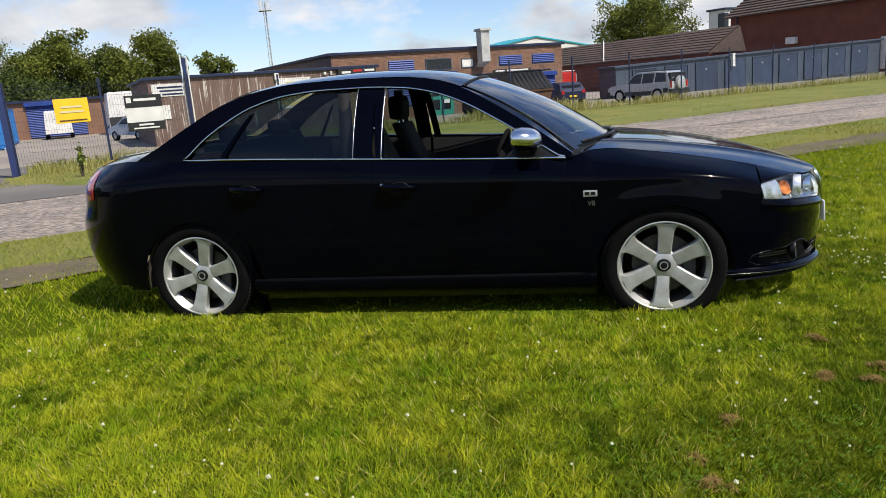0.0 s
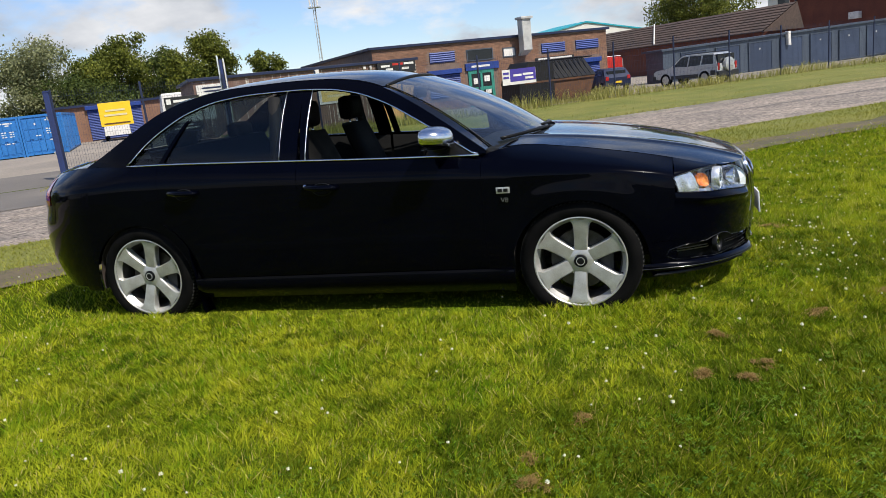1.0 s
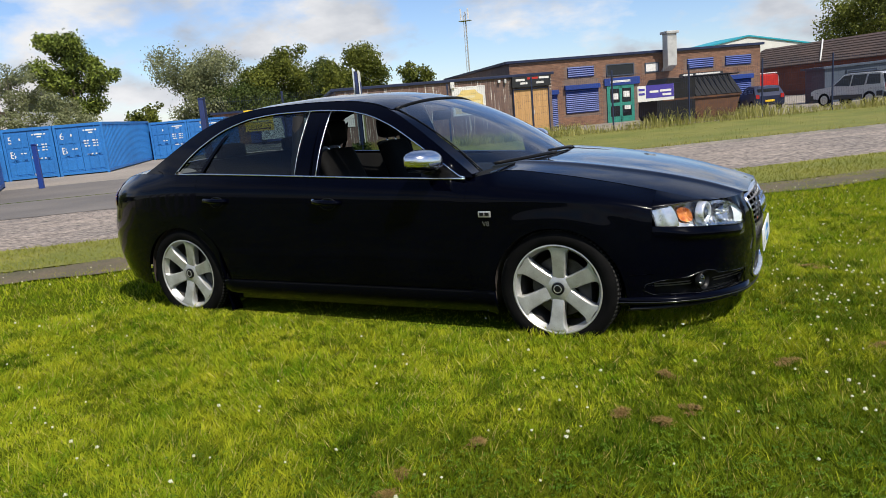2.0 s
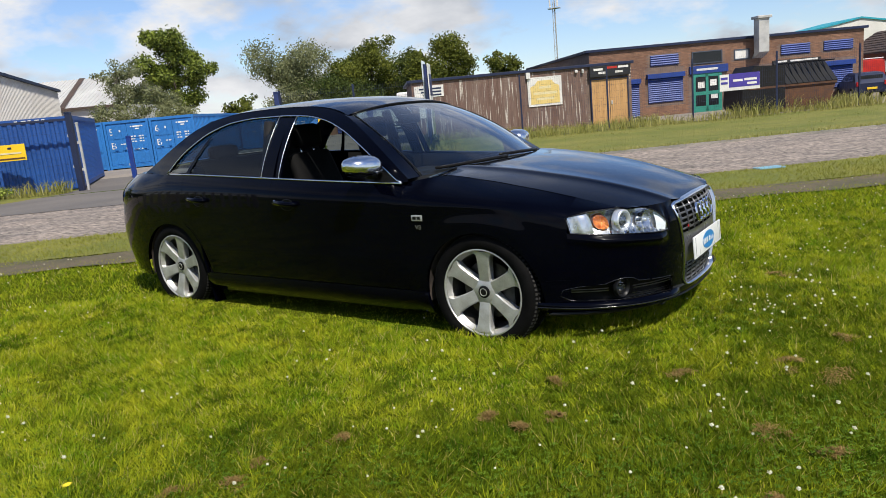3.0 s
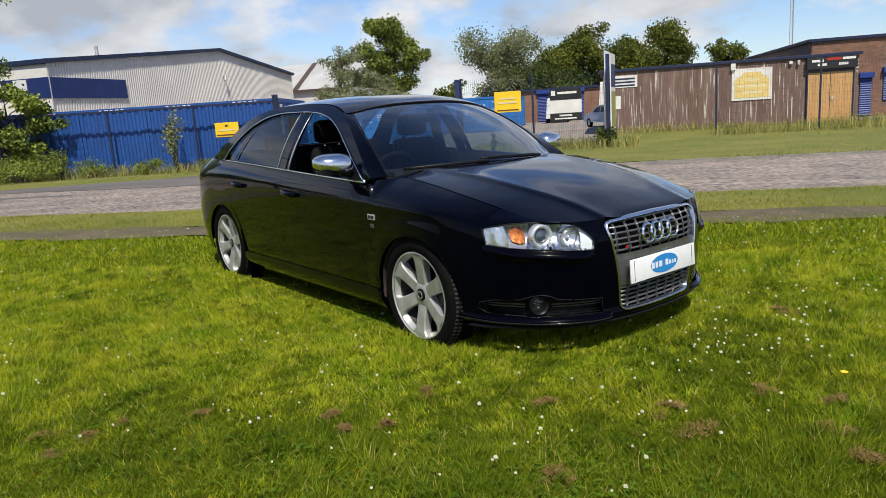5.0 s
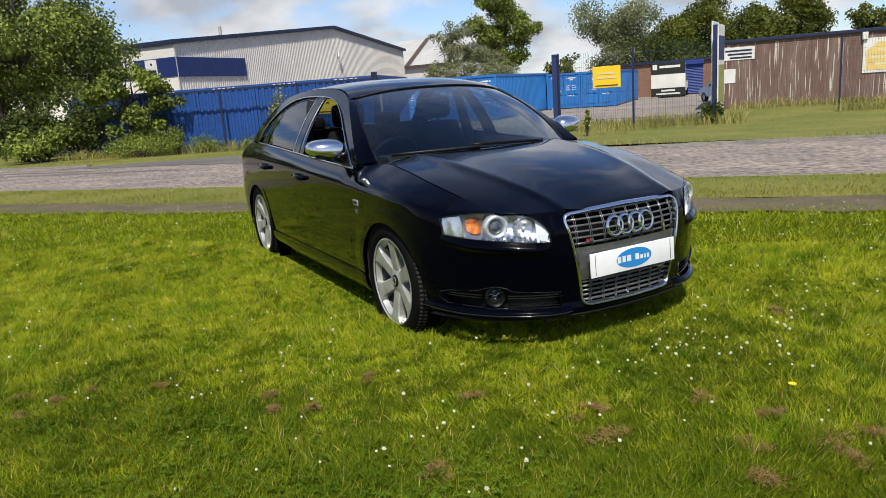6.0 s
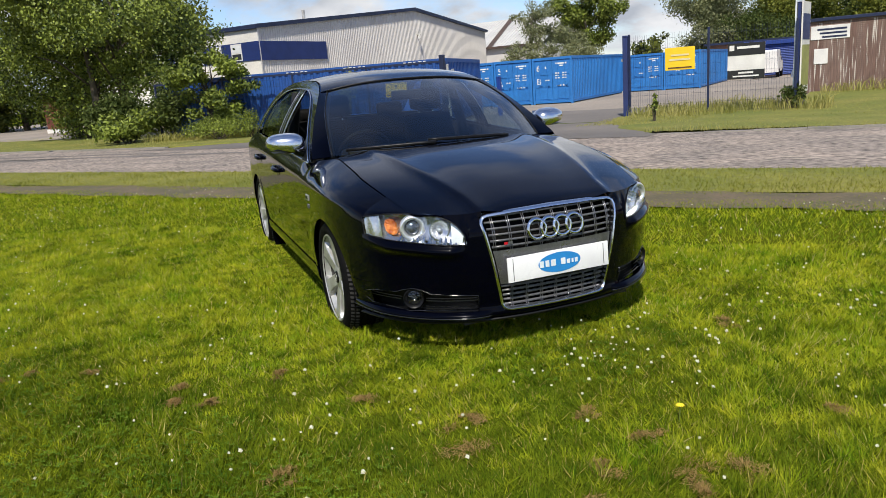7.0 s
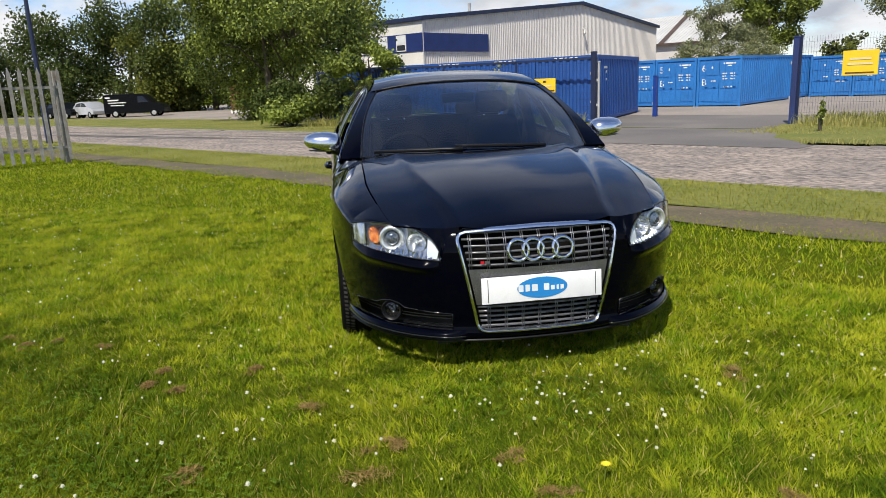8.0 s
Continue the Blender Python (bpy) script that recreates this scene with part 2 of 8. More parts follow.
OVAL = surface("blue_print", (0.02, 0.22, 0.55), (0.02, 0.2, 0.5), 10, 0.35, fine=200, grain=0.05)
BADGERED = surface("red_badge", (0.55, 0.01, 0.02), None, 30, 0.3)
PRINTGREY = surface("print_grey", (0.72, 0.76, 0.78), (0.64, 0.68, 0.7), 10, 0.4, fine=200, grain=0.05)
ANTHRACITE = surface("grey_grille", (0.12, 0.12, 0.125), (0.09, 0.09, 0.095), 12, 0.32, 0.7, fine=200)

SOIL = surface("lawn_soil", (0.052, 0.08, 0.005), (0.08, 0.092, 0.007), 1.1, 0.95, bump=0.6, fine=70, grain=0.4, spec=0.0)
VERGE = surface("verge_grass", (0.18, 0.17, 0.028), (0.115, 0.135, 0.014), 0.5, 0.95, bump=0.8, fine=14, grain=0.4)
DIRT = surface("trodden_dirt", (0.13, 0.096, 0.056), (0.085, 0.075, 0.036), 1.6, 0.95, bump=0.5, fine=30, grain=0.3)
ROAD = surface("worn_road", (0.29, 0.235, 0.19), (0.19, 0.16, 0.135), 1.3, 0.9, bump=0.9, fine=16, grain=1.0, stretch=(0.6, 1, 1))
TARMAC = surface("smooth_tarmac", (0.12, 0.107, 0.094), (0.17, 0.15, 0.13), 0.35, 0.85, bump=0.4, fine=30, grain=0.18)
YARD = surface("concrete_yard", (0.3, 0.255, 0.205), (0.22, 0.19, 0.16), 0.2, 0.9, bump=0.4, fine=12, grain=0.2)
KERB = surface("kerb_concrete", (0.3, 0.27, 0.23), (0.2, 0.19, 0.16), 1.5, 0.9, bump=0.4, fine=30)
GRASS = leafy("grass_blade", (0.124, 0.232, 0.007), (0.475, 0.475, 0.027), rough=0.5, through=0.3, scale=13.0, island=0.2, gloss=0.04, straw=(0.5, 0.44, 0.14))
# deep green turf, dark enough to stand in for shade among tufts too
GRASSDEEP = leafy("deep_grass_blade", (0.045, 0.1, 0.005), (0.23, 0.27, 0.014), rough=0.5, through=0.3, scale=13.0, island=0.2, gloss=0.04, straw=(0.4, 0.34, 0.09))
VERGEBLADE = leafy("verge_blade", (0.17, 0.19, 0.015), (0.36, 0.34, 0.06), through=0.3, scale=1.0, island=0.35)
TALLGRASS = leafy("dry_tall_grass", (0.2, 0.21, 0.035), (0.46, 0.41, 0.14), scale=0.5)
CLOVER = leafy("clover_flower", (0.6, 0.57, 0.38), (0.8, 0.78, 0.62), through=0.2, scale=9.0, gloss=0.02)
HAY = leafy("dead_grass", (0.17, 0.105, 0.036), (0.45, 0.31, 0.12), scale=14, gloss=0.05)
DANDY = surface("yellow_petals", (0.8, 0.62, 0.02), (0.7, 0.5, 0.02), 60, 0.7)

BRICK = surface("brown_brick", (0.245, 0.13, 0.08), (0.18, 0.098, 0.064), 0.8, 0.9, bump=0.4, fine=14, grain=0.25, island=0.18)
MORTAR = surface("mortar", (0.2, 0.14, 0.11), (0.15, 0.105, 0.085), 3, 0.95, fine=30)
STAINED = surface("stained_brick", (0.15, 0.086, 0.067), (0.205, 0.14, 0.115), 0.9, 0.9, bump=0.4, fine=9, grain=0.3, stretch=(3.0, 3.0, 0.18), drips=(0.68, 0.63, 0.56))
REDBRICK = surface("red_brick", (0.15, 0.045, 0.026), (0.11, 0.034, 0.022), 0.7, 0.9, bump=0.3, fine=10, grain=0.25)
BLIND = surface("window_blind", (0.72, 0.73, 0.72), (0.58, 0.6, 0.6), 0.9, 0.35, fine=40, grain=0.1)
CLADBLUE = surface("dark_blue_cladding", (0.01, 0.026, 0.13), (0.008, 0.021, 0.105), 1.2, 0.5, fine=30, grain=0.15)
BLUEPAINT = surface("blue_paint", (0.012, 0.045, 0.24), (0.01, 0.035, 0.19), 1.2, 0.5, fine=30, grain=0.15)
POSTBLUE = surface("gate_post_blue", (0.018, 0.032, 0.12), (0.014, 0.026, 0.095), 3, 0.5, fine=40)
NAVY = surface("navy_paint", (0.012, 0.02, 0.06), (0.01, 0.016, 0.045), 1.5, 0.45, fine=40)
CONTAINER = surface("container_blue", (0.026, 0.18, 0.5), (0.02, 0.14, 0.4), 0.5, 0.5, fine=12, grain=0.16, bump=0.1)
CONTDARK = surface("container_navy", (0.014, 0.08, 0.31), (0.013, 0.06, 0.24), 0.5, 0.5, fine=12, grain=0.16, bump=0.1)
CLAD = surface("grey_cladding", (0.62, 0.59, 0.55), (0.55, 0.52, 0.49), 0.3, 0.5, fine=6, grain=0.06)
WHITEWALL = surface("white_render", (0.72, 0.69, 0.63), (0.62, 0.6, 0.55), 0.4, 0.7, fine=8, grain=0.08)
ROOFWHITE = surface("white_sheet_roof", (0.55, 0.54, 0.51), (0.44, 0.43, 0.41), 0.3, 0.5, fine=6, grain=0.08)
TILE = surface("brown_roof_tile", (0.085, 0.055, 0.042), (0.06, 0.042, 0.034), 0.6, 0.9, fine=8, grain=0.3, bump=0.5)
GREYSTEEL = surface("blue_grey_steel", (0.06, 0.077, 0.105), (0.046, 0.06, 0.084), 0.5, 0.5, fine=8, grain=0.15)
GALV = surface("galvanised_steel", (0.56, 0.55, 0.52), (0.4, 0.39, 0.37), 2.0, 0.55, 0.35, fine=40, grain=0.15)
RUST = surface("rusty_brown", (0.12, 0.05, 0.02), (0.07, 0.035, 0.02), 3, 0.85, fine=30)
VANBLACK = surface("black_van_paint", (0.003, 0.003, 0.003), None, 2, 0.3, fine=200, spec=0.12)
SKIPBLACK = surface("skip_black", (0.009, 0.009, 0.01), (0.015, 0.014, 0.013), 1.5, 0.55, fine=20, spec=0.25)
OLIVE = surface("faded_olive_print", (0.34, 0.34, 0.1), (0.26, 0.27, 0.09), 3, 0.6, fine=40)
YELLOW = surface("yellow_sign", (0.85, 0.56, 0.02), (0.8, 0.5, 0.015), 2, 0.5, fine=40, grain=0.06)
CREAM = surface("cream_sign", (0.72, 0.62, 0.36), (0.66, 0.55, 0.3), 3, 0.6, fine=40, grain=0.08)
SIGNWHITE = surface("sign_white", (0.74, 0.72, 0.68), (0.62, 0.6, 0.57), 2, 0.6, fine=30, grain=0.08)
SIGNBLACK = surface("sign_black", (0.015, 0.015, 0.015), None, 4, 0.5)
PURPLE = surface("violet_banner", (0.06, 0.04, 0.3), (0.05, 0.035, 0.25), 2, 0.5)
DOORWOOD = surface("tan_wood_door", (0.52, 0.3, 0.12), (0.44, 0.24, 0.09), 1.2, 0.7, fine=14, grain=0.2, stretch=(5, 5, 0.5))
GREENPAINT = surface("green_door_paint", (0.03, 0.24, 0.18), (0.025, 0.2, 0.15), 2, 0.5)
WINDOWDARK = surface("dark_window", (0.012, 0.014, 0.017), (0.02, 0.022, 0.025), 1.0, 0.15, fine=20, spec=0.35)
SUVSILVER = surface("silver_car_paint", (0.5, 0.5, 0.5), (0.45, 0.45, 0.45), 2, 0.35, 0.25, coat=1, fine=500, grain=0.1)
REDPAINT = surface("red_paint", (0.5, 0.03, 0.02), None, 2, 0.4)
TEAL = surface("teal_trim", (0.03, 0.36, 0.45), None, 2, 0.5)
BARK = surface("bark", (0.09, 0.07, 0.05), (0.06, 0.05, 0.035), 3, 0.95, bump=0.7, fine=20, stretch=(1, 1, 0.3))
LEAF_OAK = leafy("leaf_green", (0.024, 0.042, 0.007), (0.205, 0.22, 0.034), scale=0.3, gloss=0.15, through=0.16)
LEAF_DARK = leafy("leaf_dark", (0.035, 0.058, 0.012), (0.11, 0.135, 0.032), scale=0.25, gloss=0.15, through=0.22)
LEAF_PALE = leafy("leaf_silver", (0.12, 0.14, 0.055), (0.31, 0.32, 0.16), scale=0.25, through=0.3)
# the near-black first green imitates shade inside the crowns
LEAF_BRIGHT = leafy("leaf_bright", (0.014, 0.032, 0.004), (0.29, 0.35, 0.05), scale=0.9, through=0.12)

# ---------------------------------------------------------------- building helpers


class Mesh:
    """Gathers vertices and faces of one part."""

    def __init__(self):
        self.v, self.f = [], []

    def add(self, verts, faces):
        n = len(self.v)
        self.v += [tuple(p) for p in verts]
        self.f += [tuple(i + n for i in f) for f in faces]
        return self

    def box(self, x0, x1, y0, y1, z0, z1, bevel=0.0):
        if bevel <= 0:
            return self.add([(x, y, z) for z in (z0, z1) for y in (y0, y1) for x in (x0, x1)],
                            [(0, 2, 3, 1), (4, 5, 7, 6), (0, 1, 5, 4), (2, 6, 7, 3), (0, 4, 6, 2), (1, 3, 7, 5)])
        bm = bmesh.new()
        bmesh.ops.create_cube(bm, size=1.0)
        for v in bm.verts:
            v.co = Vector(((x0 + x1) / 2 + v.co.x * (x1 - x0), (y0 + y1) / 2 + v.co.y * (y1 - y0), (z0 + z1) / 2 + v.co.z * (z1 - z0)))
        bmesh.ops.bevel(bm, geom=bm.edges[:], offset=bevel, segments=2, profile=0.6, affect="EDGES")
        bm.verts.index_update()
        self.add([v.co[:] for v in bm.verts], [[v.index for v in f.verts] for f in bm.faces])
        bm.free()
        return self

    def patch(self, fn, ns, nt, close_s=False):
        pts = [fn(i / ns, j / nt) for j in range(nt + 1) for i in range(ns + (0 if close_s else 1))]
        w = ns if close_s else ns + 1
        faces = [(j * w + i, j * w + (i + 1) % w, (j + 1) * w + (i + 1) % w, (j + 1) * w + i) for j in range(nt) for i in range(ns)]
        return self.add(pts, faces)

    def prism(self, poly, a, b, axis="y"):
        """A flat outline pushed from a to b along an axis; the outline gives the other two coordinates in order."""
        n = len(poly)

        def put(p, d):
            return {"x": (d, p[0], p[1]), "y": (p[0], d, p[1]), "z": (p[0], p[1], d)}[axis]
        return self.add([put(p, a) for p in poly] + [put(p, b) for p in poly],
                        [tuple(range(n))[::-1], tuple(range(n, 2 * n))] + [(i, (i + 1) % n, n + (i + 1) % n, n + i) for i in range(n)])

    def lathe(self, prof, n=32, axis="y", centre=(0, 0, 0), closed=False):
        """A profile of (radius, along) turned about an axis."""
        verts = []
        for r, a in prof:
            for k in range(n):
                c, s = r * math.cos(2 * math.pi * k / n), r * math.sin(2 * math.pi * k / n)
                p = {"y": (c, a, s), "z": (c, s, a), "x": (a, c, s)}[axis]
                verts.append((p[0] + centre[0], p[1] + centre[1], p[2] + centre[2]))
        m = len(prof)
        rows = m if closed else m - 1
        return self.add(verts, [(j * n + k, j * n + (k + 1) % n, ((j + 1) % m) * n + (k + 1) % n, ((j + 1) % m) * n + k) for j in range(rows) for k in range(n)])

    def tube(self, pts, radii, n=8, caps=True):
        """A round bar along points; radii is one number or one a point."""
        pts = [Vector(p) for p in pts]
        if not hasattr(radii, "__len__"):
            radii = [radii] * len(pts)
        verts = []
        side = None
        for i, p in enumerate(pts):
            d = (pts[min(i + 1, len(pts) - 1)] - pts[max(i - 1, 0)]).normalized()
            if side is None:
                side = d.orthogonal().normalized()
            side = (side - d * side.dot(d)).normalized()
            up = d.cross(side)
            for k in range(n):
                a = 2 * math.pi * k / n
                verts.append(p + (side * math.cos(a) + up * math.sin(a)) * radii[i])
        faces = [(j * n + k, j * n + (k + 1) % n, (j + 1) * n + (k + 1) % n, (j + 1) * n + k) for j in range(len(pts) - 1) for k in range(n)]
        if caps:
            faces += [tuple(range(n))[::-1], tuple(range((len(pts) - 1) * n, len(pts) * n))]
        return self.add(verts, faces)

    def mesh(self, name):
        me = bpy.data.meshes.new(name)
        me.from_pydata(self.v, [], self.f)
        return me


def part(name, m, material, parent=None, label="", smooth=False, at=None, fix=True):
    """One mesh object, under a thing or a part (or on its own)."""
    me = m.mesh(name) if isinstance(m, Mesh) else m
    if fix and isinstance(m, Mesh):
        bm = bmesh.new()
        bm.from_mesh(me)
        bmesh.ops.recalc_face_normals(bm, faces=bm.faces[:])
        bm.to_mesh(me)
        bm.free()
    if not me.materials:
        me.materials.append(material)
    if smooth:
        me.shade_smooth()
        if smooth is not True:
            me.set_sharp_from_angle(angle=radians(smooth))
    ob = new(name, me)
    ob.parent = parent
    if at is not None:
        ob.matrix_basis = at
    return tagged(ob, label) if label else ob


def thing(name, label, category, m=None, group="", kind=""):
    ob = new(name)
    ob.empty_display_size = 0.2
    if m is not None:
        ob.matrix_basis = m
    return tagged(ob, label, category, group, kind)


def curve(*pts):
    """A smooth function through points (x, value)."""
    xs, ys = [p[0] for p in pts], [p[1] for p in pts]
    sl = []
    for i in range(len(xs)):
        a = (ys[i] - ys[i - 1]) / (xs[i] - xs[i - 1]) if i else None
        b = (ys[i + 1] - ys[i]) / (xs[i + 1] - xs[i]) if i < len(xs) - 1 else None
        sl.append(b if a is None else a if b is None else (0.0 if a * b <= 0 else 2 * a * b / (a + b)))

    def fn(x):
        if x <= xs[0]:
            return ys[0]
        if x >= xs[-1]:
            return ys[-1]
        i = max(k for k in range(len(xs) - 1) if xs[k] <= x)
        h = xs[i + 1] - xs[i]
        t = (x - xs[i]) / h
        return (ys[i] * (1 + 2 * t) * (1 - t) ** 2 + sl[i] * h * t * (1 - t) ** 2 + ys[i + 1] * t * t * (3 - 2 * t) + sl[i + 1] * h * t * t * (t - 1))
    return fn


def lerp(a, b, t):
    return a + (b - a) * t


# the road's own axes: u along it, v across it
ESTATE = pose(0, 0, 0, 0, 0, 27)


def ground_z(v):
    """The lawn is level, then the ground falls gently across the road to the yards."""
    return 0.0 if v < 5 else (-0.45 * (v - 5) / 17 if v < 22 else -0.45)


FAR = ESTATE @ pose(0.21, -0.04, 0.10) @ Matrix.Scale(0.918, 4)


def far(u, v, turn=0.0, z=-0.6):
    """A place among the buildings beyond the road."""
    return FAR @ pose(u, v, z, 0, 0, turn)


def uv(u, v, z=None, turn=0.0):
    return ESTATE @ pose(u, v, ground_z(v) if z is None else z, 0, 0, turn)
# ---------------------------------------------------------------- ground


def strip(name, v0, v1, u0, u1, material, lift_, label, category, nu=1, nv=8, edge=None, seed=1):
    """A sheet along the road between two distances across it."""
    m = Mesh()
    rnd = random.Random(seed)
    wob0 = [rnd.uniform(-1, 1) for _ in range(nu + 2)]
    wob1 = [rnd.uniform(-1, 1) for _ in range(nu + 2)]

    def fn(a, b):
        u = lerp(u0, u1, a)
        i = min(int(a * nu), nu)
        w = (edge or 0.0)
        v = lerp(v0 + w * wob0[i], v1 + w * wob1[i], b)
        return (u, v, ground_z(v) + lift_)
    m.patch(fn, nu, nv)
    ob = part(name, m, material, smooth=True, at=ESTATE)
    return tagged(ob, label, category, kind="structure")


m = Mesh()
vs = [-1500, -60, -20, 5, 8, 12, 16, 20, 24, 40, 80, 1500]
us = [-1500, -200, -80, -40, -20, 0, 20, 40, 80, 200, 1500]
w = len(us)
m.add([(u, v, ground_z(v) - (0.02 if v > 5 else 0.0)) for v in vs for u in us], [(j * w + i, j * w + i + 1, (j + 1) * w + i + 1, (j + 1) * w + i) for j in range(len(vs) - 1) for i in range(w - 1)])
ground = tagged(part("ground", m, SOIL, at=ESTATE), "mown grassy ground with short turf and clover", "ground", kind="structure")
strip("dirt_path", 6.3, 7.22, -90, 60, DIRT, 0.006, "trodden bare earth path through the grass", "path", 260, 2, 0.13, 3)
strip("verge", 7.2, 9.25, -90, 60, VERGE, 0.004, "short yellowish grass verge beside the road", "verge", 60, 3, 0.05, 4)
strip("road", 9.25, 16.0, -140, 120, ROAD, -0.004, "worn pale grey chip-sealed road", "road", 80, 8, 0.03, 5)
strip("far_verge", 16.17, 24.5, 1.2, 90, VERGE, 0.05, "grass verge with long dry tufts across the road", "verge", 30, 6, 0.0, 6)
strip("far_verge", 16.17, 24.5, -90, -15, VERGE, 0.05, "grass verge in front of the storage yard", "verge", 30, 6, 0.0, 7)
strip("far_verge", 24.5, 33.4, 3.6, 15, VERGE, 0.05, "rough grass at the foot of the workshop wall", "verge", 6, 6, 0.0, 14)
strip("far_verge", 24.5, 28.2, 15, 90, VERGE, 0.05, "rough grass along the yard fence", "verge", 12, 4, 0.0, 15)
m = Mesh()


def corner(a, b):
    """Turf that curves back from the kerb to the gate post, thinning out at its edge."""
    v = lerp(16.2, 24.5, b)
    left = lerp(1.2, -1.7, min((v - 16.2) / 6.0, 1.0) ** 0.8) + 0.12 * math.sin(v * 2.3)
    return (lerp(left, 1.25, a), v, ground_z(v) + 0.006 + 0.046 * min(1.0, a * 5))


EDGE = curve((16.2, -15.0), (17.4, -13.5), (18.1, -12.0), (18.7, -10.9), (19.3, -9.9), (20.3, -9.4), (23.0, -8.6), (24.5, -8.4))


def corner_left(a, b):
    v = lerp(16.2, 24.5, b)
    right = EDGE(v) + 0.1 * math.sin(v * 3.1)
    return (lerp(right, -15.0, a), v, ground_z(v) + 0.006 + 0.046 * min(1.0, a * 6))


m2 = Mesh()
m2.patch(corner_left, 14, 28)
tagged(part("far_verge", m2, VERGE, smooth=True, at=ESTATE), "grass curving round in front of the blue containers", "verge", kind="structure")
m.patch(corner, 12, 20)
tagged(part("far_verge", m, VERGE, smooth=True, at=ESTATE), "grass curving round the corner of the yard entrance", "verge", kind="structure")
strip("far_verge", 24.5, 27.5, -1.2, 3.6, VERGE, 0.05, "rough grass behind the entrance fence", "verge", 8, 4, 0.0, 17)
strip("yard_drive", 15.2, 29, -15.3, 1.3, TARMAC, 0.004, "dark tarmac yard entrance", "driveway", 20, 8, 0.0, 8)
strip("yard", 24.4, 80, -90, 90, YARD, 0.0, "dusty concrete storage yard", "yard", 20, 6, 0.0, 9)
# dark tar bands and a patch where the road was mended
for i, (u0, v0, u1, v1, w_) in enumerate(((-30.0, 10.6, -9.0, 13.6, 0.22), (-32.0, 12.2, -12.0, 14.4, 0.16), (-26.0, 11.2, -16.0, 12.9, 0.5), (14.0, 12.6, 40.0, 13.0, 0.1), (22.0, 11.0, 48.0, 11.4, 0.08))):
    m = Mesh()
    rnd = random.Random(70 + i)
    n = 24
    pts = []
    for k in range(n + 1):
        u, v = lerp(u0, u1, k / n), lerp(v0, v1, k / n) + 0.25 * math.sin(3.0 * k / n + i)
        h = w_ * rnd.uniform(0.7, 1.3)
        pts += [(u, v - h, ground_z(v - h) + 0.001), (u, v + h, ground_z(v + h) + 0.001)]
    m.add(pts, [(2 * k, 2 * k + 2, 2 * k + 3, 2 * k + 1) for k in range(n)])
    tagged(part("tar_band", m, TARMAC, at=ESTATE), "dark tar band across the worn road", "road mark", kind="structure")
for a, b in ((1.3, 88), (-90, -15)):
    m = Mesh()
    n = int(b - a)
    for i in range(n):
        m.box(a + i * (b - a) / n + 0.004, a + (i + 1) * (b - a) / n - 0.004, 16.0, 16.15, ground_z(16) - 0.1, ground_z(16) + (0.045 if a < 0 else min(0.004 + 0.012 * i, 0.045)), 0.0)
    tagged(part("kerb", m, KERB, at=ESTATE), "low concrete kerb stones along the road", "kerb", kind="structure")
# ---------------------------------------------------------------- the car
# its own axes: x forward from the middle of the wheelbase, y to its left, z up
car = thing("saloon_car", "glossy black four-door sports saloon with silver wheels, parked on mown grass", "car", pose(0.022, 4.653, 0, 0, 0, -11.75))

AXLE_F, AXLE_R, HUB_Z = 1.322, -1.322, 0.252
BELT = curve((-2.3, 0.85), (-2.15, 0.886), (-1.95, 0.92), (-1.7, 0.942), (-1.5, 0.94), (-1.33, 0.93), (-1.07, 0.924), (-0.73, 0.909), (-0.22, 0.883), (0.24, 0.86), (0.55, 0.847), (0.84, 0.836))
WING = curve((0.84, 0.836), (0.93, 0.856), (1.04, 0.864), (1.27, 0.838), (1.55, 0.79), (1.75, 0.745), (1.9, 0.704), (2.0, 0.676), (2.1, 0.645), (2.3, 0.60))
CREASE = curve((-2.3, 0.76), (-1.5, 0.80), (-0.7, 0.79), (0.3, 0.752), (1.2, 0.72), (1.5, 0.705), (1.7, 0.675), (1.85, 0.635), (2.2, 0.60))
YTOP = curve((-2.3, 0.70), (-1.9, 0.745), (-1.6, 0.79), (-1.3, 0.828), (0.7, 0.832), (0.9, 0.79), (1.05, 0.72), (1.3, 0.70), (1.7, 0.70), (2.0, 0.72))
LOWER = curve((0.02, 0.74), (0.09, 0.81), (0.15, 0.848), (0.21, 0.868), (0.235, 0.866), (0.26, 0.872), (0.42, 0.885), (0.56, 0.886), (0.68, 0.884), (0.8, 0.878))
NOSE = curve((0.10, 2.12), (0.15, 2.20), (0.185, 2.235), (0.23, 2.225), (0.3, 2.235), (0.45, 2.25), (0.56, 2.245), (0.63, 2.22), (0.68, 2.17), (0.75, 2.05))
TAIL = curve((0.15, -2.16), (0.25, -2.24), (0.45, -2.31), (0.55, -2.315), (0.7, -2.265), (0.85, -2.245), (0.95, -2.22))
X0F, X0R = 1.2, -1.52
POWF, POWR = 2.6, 3.1


def plan(x, z):
    """How far the outline has drawn in at this length, 1 along the middle."""
    if x > X0F:
        k = min((x - X0F) / (NOSE(z) - X0F), 1.0)
        return (1 - k ** POWF) ** (1 / POWF)
    if x < X0R:
        k = min((x - X0R) / (TAIL(z) - X0R), 1.0)
        return (1 - k ** POWR) ** (1 / POWR)
    return 1.0


def hood_edge(x):
    return lerp(0.70, 0.62, min(max((x - 1.5) / 0.52, 0.0), 1.0) ** 1.5)


def top_z(x):
    return WING(x) if x > 0.84 else BELT(x)


